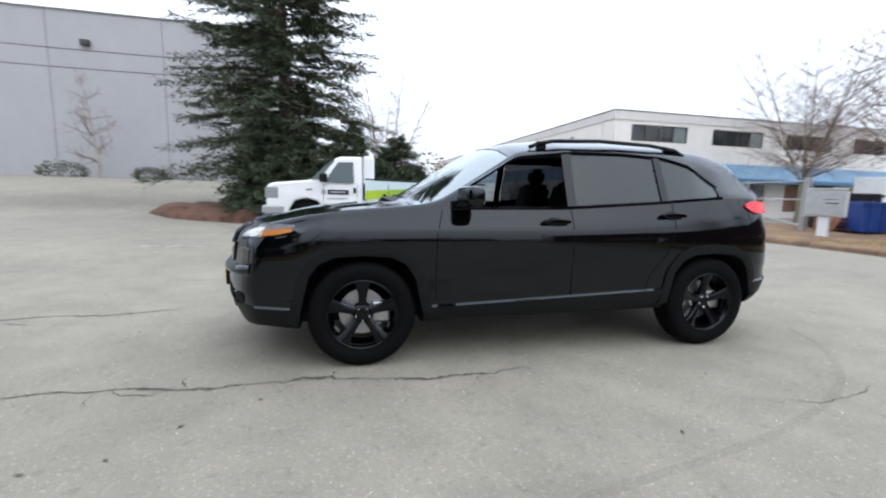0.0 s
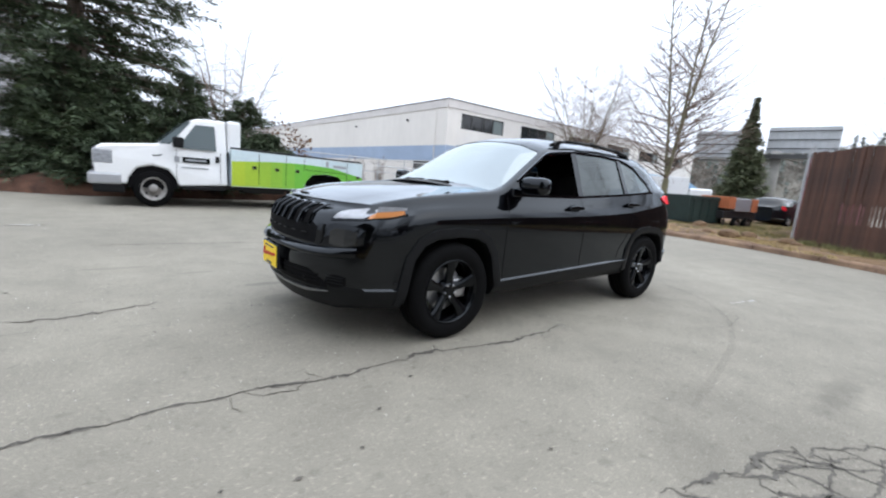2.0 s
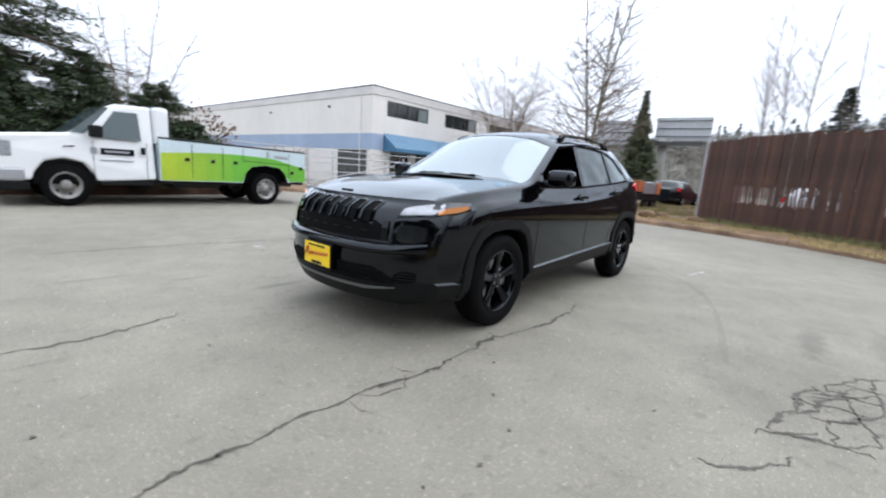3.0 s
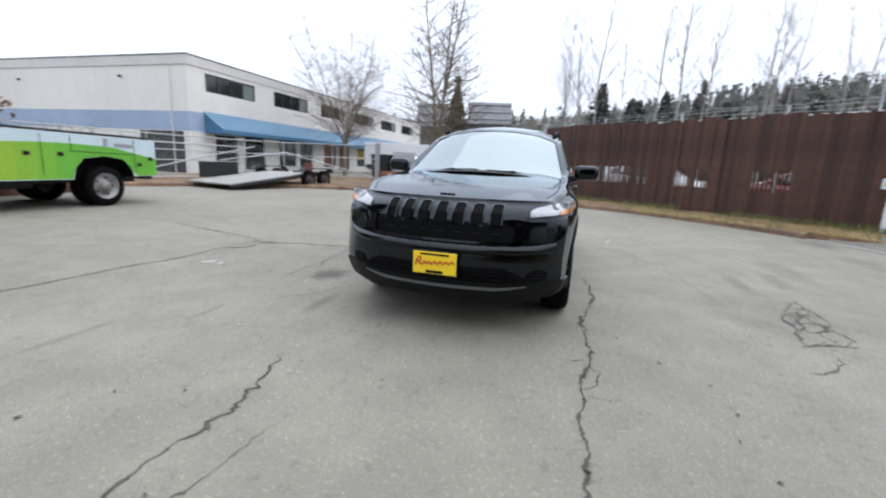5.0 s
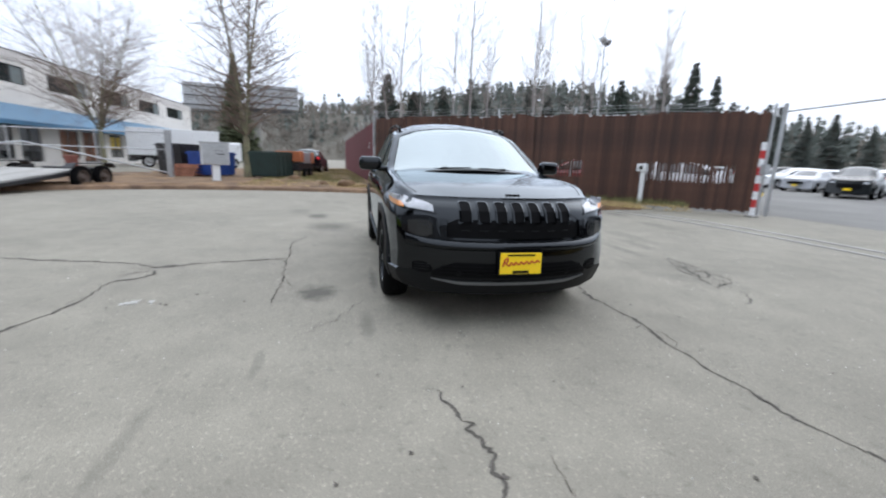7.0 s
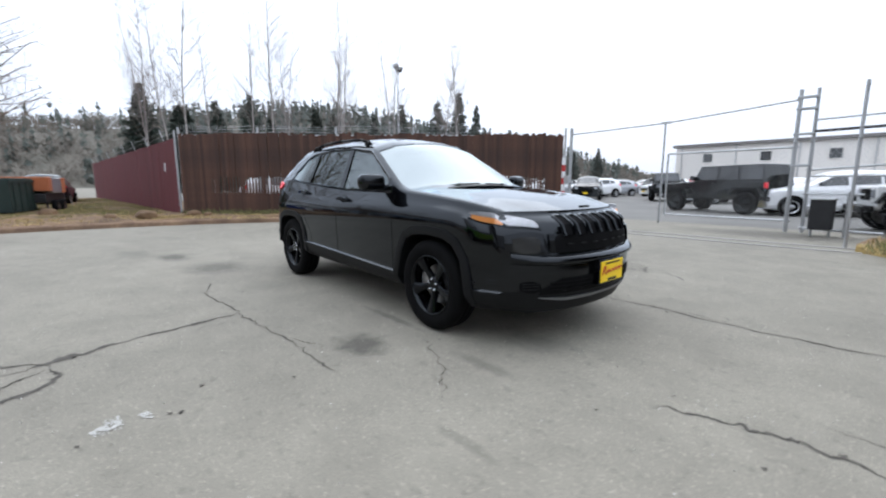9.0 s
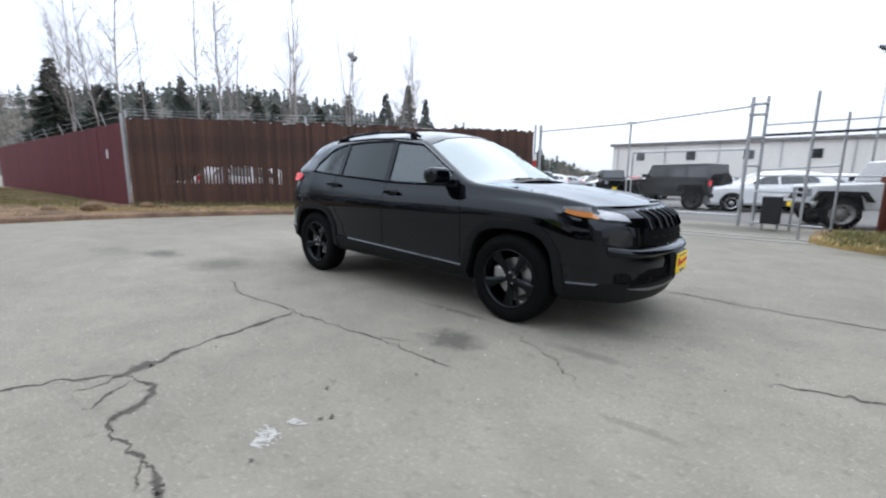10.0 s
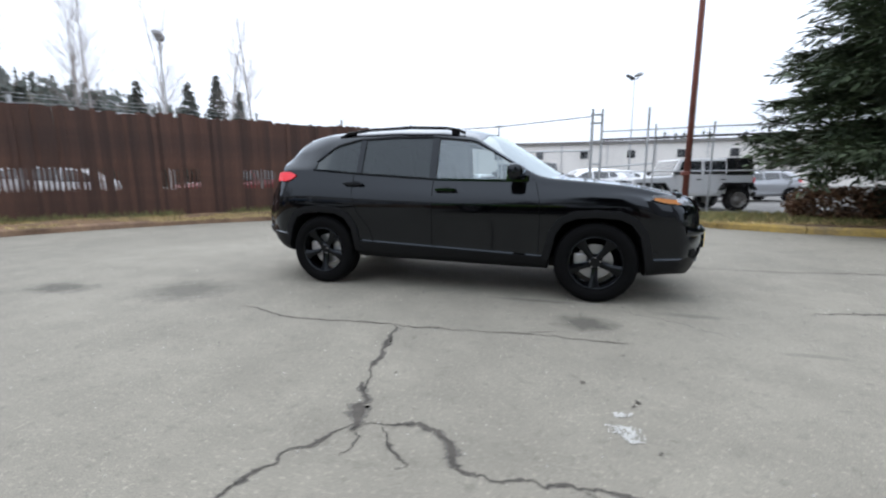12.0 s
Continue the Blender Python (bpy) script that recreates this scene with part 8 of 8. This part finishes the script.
def crack_line(bm, pts, width, rng, wander, taper=0.25):
    """One ragged seam laid into bm; gives back its points."""
    p = np.array(pts, float)
    d = np.r_[0, np.cumsum(np.linalg.norm(np.diff(p, axis=0), axis=1))]
    knots = [0.0]
    while knots[-1] < d[-1]:
        knots.append(knots[-1] + rng.uniform(0.03, 0.10))
    knots[-1] = d[-1]
    ph = rng.uniform(0, 90)
    line = []
    for u in knots:
        x, y = np.interp(u, d, p[:, 0]), np.interp(u, d, p[:, 1])
        k = min(len(p) - 2, int(np.searchsorted(d, u, side="right")) - 1)
        t = Vector((p[k + 1][0] - p[k][0], p[k + 1][1] - p[k][1], 0)).normalized()
        off = 1.2 * wander * noise.noise(Vector((u * 1.7, ph, 0))) + 0.45 * wander * noise.noise(Vector((u * 8.0, ph, 3))) + rng.gauss(0, 0.013)
        line.append(Vector((x - t.y * off, y + t.x * off, 0.0035)))
    fine = []
    for a, b in zip(line, line[1:]):
        for k in range(5):
            c = a.lerp(b, k / 5)
            fine.append(c + Vector((rng.gauss(0, 0.0040), rng.gauss(0, 0.0040), 0)))
    fine.append(line[-1])
    rows, run = [], 0.0
    total = sum((b - a).length for a, b in zip(fine, fine[1:]))
    for k, c in enumerate(fine):
        t = fine[min(k + 1, len(fine) - 1)] - fine[max(k - 1, 0)]
        nrm = Vector((-t.y, t.x, 0)).normalized() if t.length > 1e-6 else Vector((0, 1, 0))
        if k:
            run += (c - fine[k - 1]).length
        ends = max(0.12, min(1.0, run / taper, (total - run) / taper))
        body = min(1.1, 0.5 + 0.8 * noise.noise(Vector((run * 4.0, ph, 9))) + 0.5 * noise.noise(Vector((run * 17.0, ph, 4))))
        w = 0.5 * width * max(0.14, body) * ends
        rows.append([bm.verts.new(c - nrm * w * rng.uniform(0.6, 1.4)), bm.verts.new(c + nrm * w * rng.uniform(0.6, 1.4))])
    for a, b in zip(rows, rows[1:]):
        bm.faces.new((a[0], b[0], b[1], a[1]))
    if width > 0.019:
        worn = []
        for a, b in rows:
            m, h = (a.co + b.co) / 2, (b.co - a.co) / 2
            low = Vector((0, 0, -0.0017))
            g = 0.0016 + 0.1 * width
            worn.append([bm.verts.new(m + low - h * rng.uniform(1.0, 2.4) - h.normalized() * g * rng.random()), bm.verts.new(m + low + h * rng.uniform(1.0, 2.4) + h.normalized() * g * rng.random())])
        for a, b in zip(worn, worn[1:]):
            bm.faces.new((a[0], b[0], b[1], a[1])).material_index = 1
    return line


def crack(pts, width=0.016, seed=0, wander=0.05, label="ragged open crack across the asphalt", spurs=0.3, faded=False):
    rng = random.Random(seed)
    bm = bmesh.new()
    line = crack_line(bm, pts, width, rng, wander)
    for k in range(2, len(line) - 2):
        if rng.random() < spurs * 0.10:
            t = (line[k + 1] - line[k]).normalized()
            c = line[k]
            a = rng.choice((-1, 1)) * rng.uniform(0.5, 1.2)
            q = [c]
            for step in range(rng.randrange(2, 5)):
                a += rng.uniform(-0.4, 0.4)
                q.append(q[-1] + Matrix.Rotation(a, 3, "Z") @ t * rng.uniform(0.03, 0.07))
            crack_line(bm, [(v.x, v.y) for v in q], width * 0.4, rng, 0.0, 0.05)
    for f in bm.faces:
        f.normal_update()
        if f.normal.z < 0:
            f.normal_flip()
    return tagged(link("pavement_crack", bm, [FADED if faded else CRACK, CRUMBLED]), label, "crack", kind="structure")


crack([(-0.25, -1.08), (-0.75, -1.13), (-1.0, -1.14), (-1.57, -1.02), (-1.9, -1.04), (-2.28, -1.04), (-2.6, -0.99), (-2.82, -1.0), (-3.12, -0.98), (-3.45, -0.99), (-3.68, -1.02), (-4.2, -1.13), (-5.2, -1.22), (-6.4, -1.25)], 0.024, 1, 0.02, spurs=0.5)
crack([(-2.38, -0.98), (-2.52, -1.10), (-2.68, -1.08), (-2.80, -0.98)], 0.018, 2, 0.02)
crack([(-3.02, 0.72), (-3.5, 0.62), (-4.1, 0.58), (-5.0, 0.44), (-6.0, 0.35)], 0.020, 3, spurs=0)
crack([(1.63, 1.82), (1.05, 1.97), (0.48, 1.93), (0.16, 1.90), (-0.13, 1.90), (-0.48, 1.86), (-0.89, 1.82), (-1.22, 1.82), (-1.62, 1.78)], 0.019, 4, 0.04)
crack([(-0.80, 1.82), (-1.08, 1.68), (-1.21, 1.74)], 0.012, 5, 0.03)
crack([(0.14, 1.92), (-0.02, 2.30), (-0.06, 2.60), (-0.12, 2.84)], 0.040, 6, 0.05)
crack([(-0.10, 2.78), (-0.17, 2.92), (-0.21, 3.06), (-0.27, 3.19)], 0.105, 10, 0.06, spurs=2.5)
crack([(-0.27, 3.18), (-0.31, 3.25), (-0.27, 3.36)], 0.022, 11, 0.03, spurs=0)
crack([(-0.22, 3.15), (-0.16, 3.27), (-0.06, 3.38), (0.0, 3.53), (0.05, 3.95), (0.25, 4.6), (0.4, 5.4)], 0.036, 7, 0.04)
crack([(-0.27, 3.17), (-0.47, 3.12), (-0.59, 3.10), (-0.67, 3.17), (-0.77, 3.32), (-0.88, 3.31), (-1.10, 3.27), (-1.4, 3.30), (-1.9, 3.42), (-2.5, 3.42), (-3.6, 3.5)], 0.026, 8, 0.04)
crack([(-0.36, 3.15), (-0.41, 3.20), (-0.47, 3.29), (-0.55, 3.32), (-0.54, 3.38)], 0.026, 9, 0.02, spurs=0)
# worn patch of fine, faded cracks
FINE = "faded crack in a worn patch of asphalt"
crack([(-2.02, -2.38), (-2.02, -2.45), (-1.93, -2.54), (-1.82, -2.6), (-1.69, -2.69)], 0.03, 40, 0.02, FINE, 0.4, True)
crack([(-1.58, -2.53), (-1.52, -2.57), (-1.45, -2.67), (-1.33, -2.77)], 0.024, 41, 0.02, FINE, 0.4, True)
crack([(-1.49, -2.6), (-1.49, -2.69), (-1.4, -2.8), (-1.41, -2.87), (-1.27, -3.0)], 0.024, 42, 0.02, FINE, 0.4, True)
crack([(-1.49, -2.6), (-1.36, -2.6), (-1.22, -2.65), (-1.04, -2.69), (-0.92, -2.67), (-0.8, -2.71), (-0.72, -2.78)], 0.03, 43, 0.02, FINE, 0.4, True)
crack([(-1.22, -2.65), (-1.11, -2.73), (-1.02, -2.76), (-0.83, -2.83), (-0.7, -2.91), (-0.54, -3.04)], 0.024, 44, 0.02, FINE, 0.4, True)
crack([(-1.11, -2.73), (-1.17, -2.78), (-1.18, -2.82), (-1.02, -2.94), (-0.84, -3.05)], 0.024, 45, 0.02, FINE, 0.4, True)
crack([(-0.68, -2.8), (-0.52, -2.85), (-0.42, -2.91), (-0.22, -3.04), (-0.19, -3.12)], 0.024, 46, 0.02, FINE, 0.4, True)
crack([(-0.47, -2.9), (-0.49, -2.97), (-0.46, -3.09)], 0.024, 47, 0.02, FINE, 0.4, True)
crack([(-1.41, -2.87), (-1.4, -2.93), (-1.42, -2.96)], 0.024, 48, 0.02, FINE, 0.4, True)
crack([(-0.92, -2.67), (-0.97, -2.76), (-0.90, -2.86), (-0.93, -2.99)], 0.022, 49, 0.02, FINE, 0.8, True)
crack([(-0.80, -2.71), (-0.76, -2.86), (-0.69, -2.92), (-0.70, -3.08)], 0.022, 50, 0.02, FINE, 0.8, True)
crack([(-1.40, -2.80), (-1.28, -2.83), (-1.18, -2.82)], 0.020, 51, 0.02, FINE, 0.8, True)
crack([(-1.27, -3.00), (-1.14, -2.99), (-1.02, -2.94), (-0.88, -2.93), (-0.70, -2.91)], 0.022, 52, 0.02, FINE, 0.8, True)
crack([(-0.84, -3.05), (-0.68, -3.07), (-0.54, -3.04), (-0.38, -3.06), (-0.22, -3.04)], 0.022, 53, 0.02, FINE, 0.8, True)
crack([(-0.72, -2.78), (-0.60, -2.93), (-0.47, -2.97)], 0.020, 54, 0.02, FINE, 0.8, True)
# faint old seams
crack([(-2.3, 1.55), (-1.9, 1.25), (-1.5, 1.05)], 0.012, 31, 0.04)
crack([(-4.4, 0.5), (-4.0, 0.35), (-3.6, 0.36)], 0.012, 32, 0.03)
crack([(0.8, -1.75), (1.3, -1.85), (1.9, -1.72)], 0.008, 34, 0.05)


def litter():
    """Small dark leaf scraps and grit lying on the asphalt."""
    rng = random.Random(9)
    s, g = Soup(), Soup()
    for k in range(170):
        a, r = rng.uniform(0, 2 * math.pi), 7.5 * math.sqrt(rng.random())
        p = Vector((-1.2 + r * math.cos(a), r * math.sin(a), 0.006))
        w = rng.uniform(0.005, 0.020)
        d = Vector((rng.gauss(0, 1), rng.gauss(0, 1), 0)).normalized()
        s.blade(p, p + d * w * rng.uniform(1.2, 2.6) + Vector((0, 0, 0.004)), w * 0.5, Vector((0, 0, 1)))
    for k in range(34):
        p = Vector((rng.uniform(-5.2, -1.0), rng.uniform(-2.2, 3.6), 0.005))
        w = rng.uniform(0.005, 0.018)
        for j in range(5):
            d = Vector((rng.gauss(0, 1), rng.gauss(0, 1), 0)).normalized()
            s.blade(p - d * w * rng.random(), p + d * w * rng.uniform(0.6, 1.6) + Vector((0, 0, 0.003)), w * 0.5, Vector((0, 0, 1)))
    for k in range(5200):
        a, r = rng.uniform(0, 2 * math.pi), 8.5 * math.sqrt(rng.random())
        p = Vector((-1.2 + r * math.cos(a), r * math.sin(a), 0.002))
        w = rng.uniform(0.0025, 0.006)
        q = len(g.v)
        g.v += [p + Vector((w, 0, 0)), p + Vector((-0.5 * w, 0.8 * w, 0)), p + Vector((-0.5 * w, -0.8 * w, 0)), p + Vector((0, 0, w * 1.1))]
        g.f += [(q, q + 1, q + 3), (q + 1, q + 2, q + 3), (q + 2, q, q + 3)]
    tagged(new("leaf_litter", s.mesh("leaf_litter", mat("dark_leaf_scrap", (0.075, 0.066, 0.056), 0.9, per_island=0.4, var=0.2, scale=8))), "dark scraps of leaf and dirt on asphalt", "litter", kind="stuff")
    tagged(new("grit", g.mesh("grit", mat("pale_grit", (0.5, 0.48, 0.44), 0.9, per_island=0.3, var=0.2, scale=30))), "pale loose grit scattered on the asphalt", "grit", kind="stuff")


litter()


def paint_mark(x, y, w, l, turn, seed, flakes=620):
    """Worn white paint, left as flakes."""
    rng = random.Random(seed)
    bm = bmesh.new()
    m = pose(x, y, 0.003, 0, 0, turn)
    for k in range(flakes):
        u, v = rng.uniform(-l / 2, l / 2), rng.gauss(0, w / 4)
        if noise.noise(Vector((u * 9, v * 9, seed))) < -0.1:
            continue
        c, n = Vector((u, v, 0)), rng.randrange(4, 7)
        r = rng.uniform(0.002, 0.007)
        bm.faces.new([bm.verts.new(m @ (c + Vector((r * math.cos(6.283 * j / n) * rng.uniform(0.6, 1.3), r * math.sin(6.283 * j / n), 0.00002 * k / 10)))) for j in range(n)])
    bmesh.ops.recalc_face_normals(bm, faces=bm.faces[:])
    for f in bm.faces:
        f.normal_update()
        if f.normal.z < 0:
            f.normal_flip()
    return tagged(link("road_marking", bm, mat("worn_white_road_paint", (0.43, 0.42, 0.39), 0.85, var=0.15, scale=20)), "flaked remains of white paint on asphalt", "road marking", kind="structure")


paint_mark(-1.39, 2.84, 0.11, 0.24, -80, 1, 560)
paint_mark(-5.15, 5.42, 0.11, 0.34, -4, 2, 1500)
paint_mark(-4.75, 5.38, 0.12, 0.30, 25, 5, 1300)
paint_mark(-4.32, 5.33, 0.11, 0.40, -4, 3, 1700)
paint_mark(2.6, -1.55, 0.05, 0.5, -10, 4)
for k, (x, y, r) in enumerate(((10.9, -0.2, 0.16), (11.4, 0.1, 0.22), (12.0, 1.2, 0.2), (11.0, 1.4, 0.28), (11.6, 2.2, 0.18), (14.6, 3.6, 0.25))):
    bm = bmesh.new()
    bmesh.ops.create_icosphere(bm, subdivisions=2, radius=r)
    for v in bm.verts:
        v.co *= 1 + 0.3 * noise.noise(v.co * 4 + Vector((k, 0, 0)))
        v.co.z *= 0.6
    ob = link("rock", bm, DIRT)
    ob.location = (x, y, 0.13 + 0.35 * r)
    tagged(ob, "rough brown landscape rock on the verge", "rock", "verge rocks")


def tyre_mark(pts, width, seed):
    """A faint scuffed arc left by a turning tyre, broken along its length."""
    rng = random.Random(seed)
    line = smooth_line(pts, 0.06)
    bm = bmesh.new()
    rows = []
    for k, (x, y) in enumerate(line):
        a, b = line[max(0, k - 1)], line[min(len(line) - 1, k + 1)]
        t = Vector((b[0] - a[0], b[1] - a[1], 0)).normalized()
        nrm = Vector((-t.y, t.x, 0))
        w = width * (0.5 + 0.35 * noise.noise(Vector((k * 0.15, seed, 0))))
        rows.append([bm.verts.new(Vector((x, y, 0.0022)) + nrm * u) for u in (-w * rng.uniform(0.8, 1.2), w * rng.uniform(0.8, 1.2))])
    for k, (p, q) in enumerate(zip(rows, rows[1:])):
        if noise.noise(Vector((k * 0.11, seed, 5))) > -0.28:
            f = bm.faces.new((p[0], q[0], q[1], p[1]))
            f.normal_update()
            if f.normal.z < 0:
                f.normal_flip()
    ob = link("tyre_mark", bm, mat("scuffed_rubber_trace", (0.13, 0.105, 0.10), 0.9, alpha=0.08, var=0.4, scale=25))
    return tagged(ob, "faint curved tyre scuff on the asphalt", "tyre mark", kind="structure")


tyre_mark([(2.56, -0.62), (2.4, -0.97), (2.1, -1.35), (1.61, -1.72), (0.79, -2.03), (0.07, -2.18), (-0.71, -2.31)], 0.05, 1)
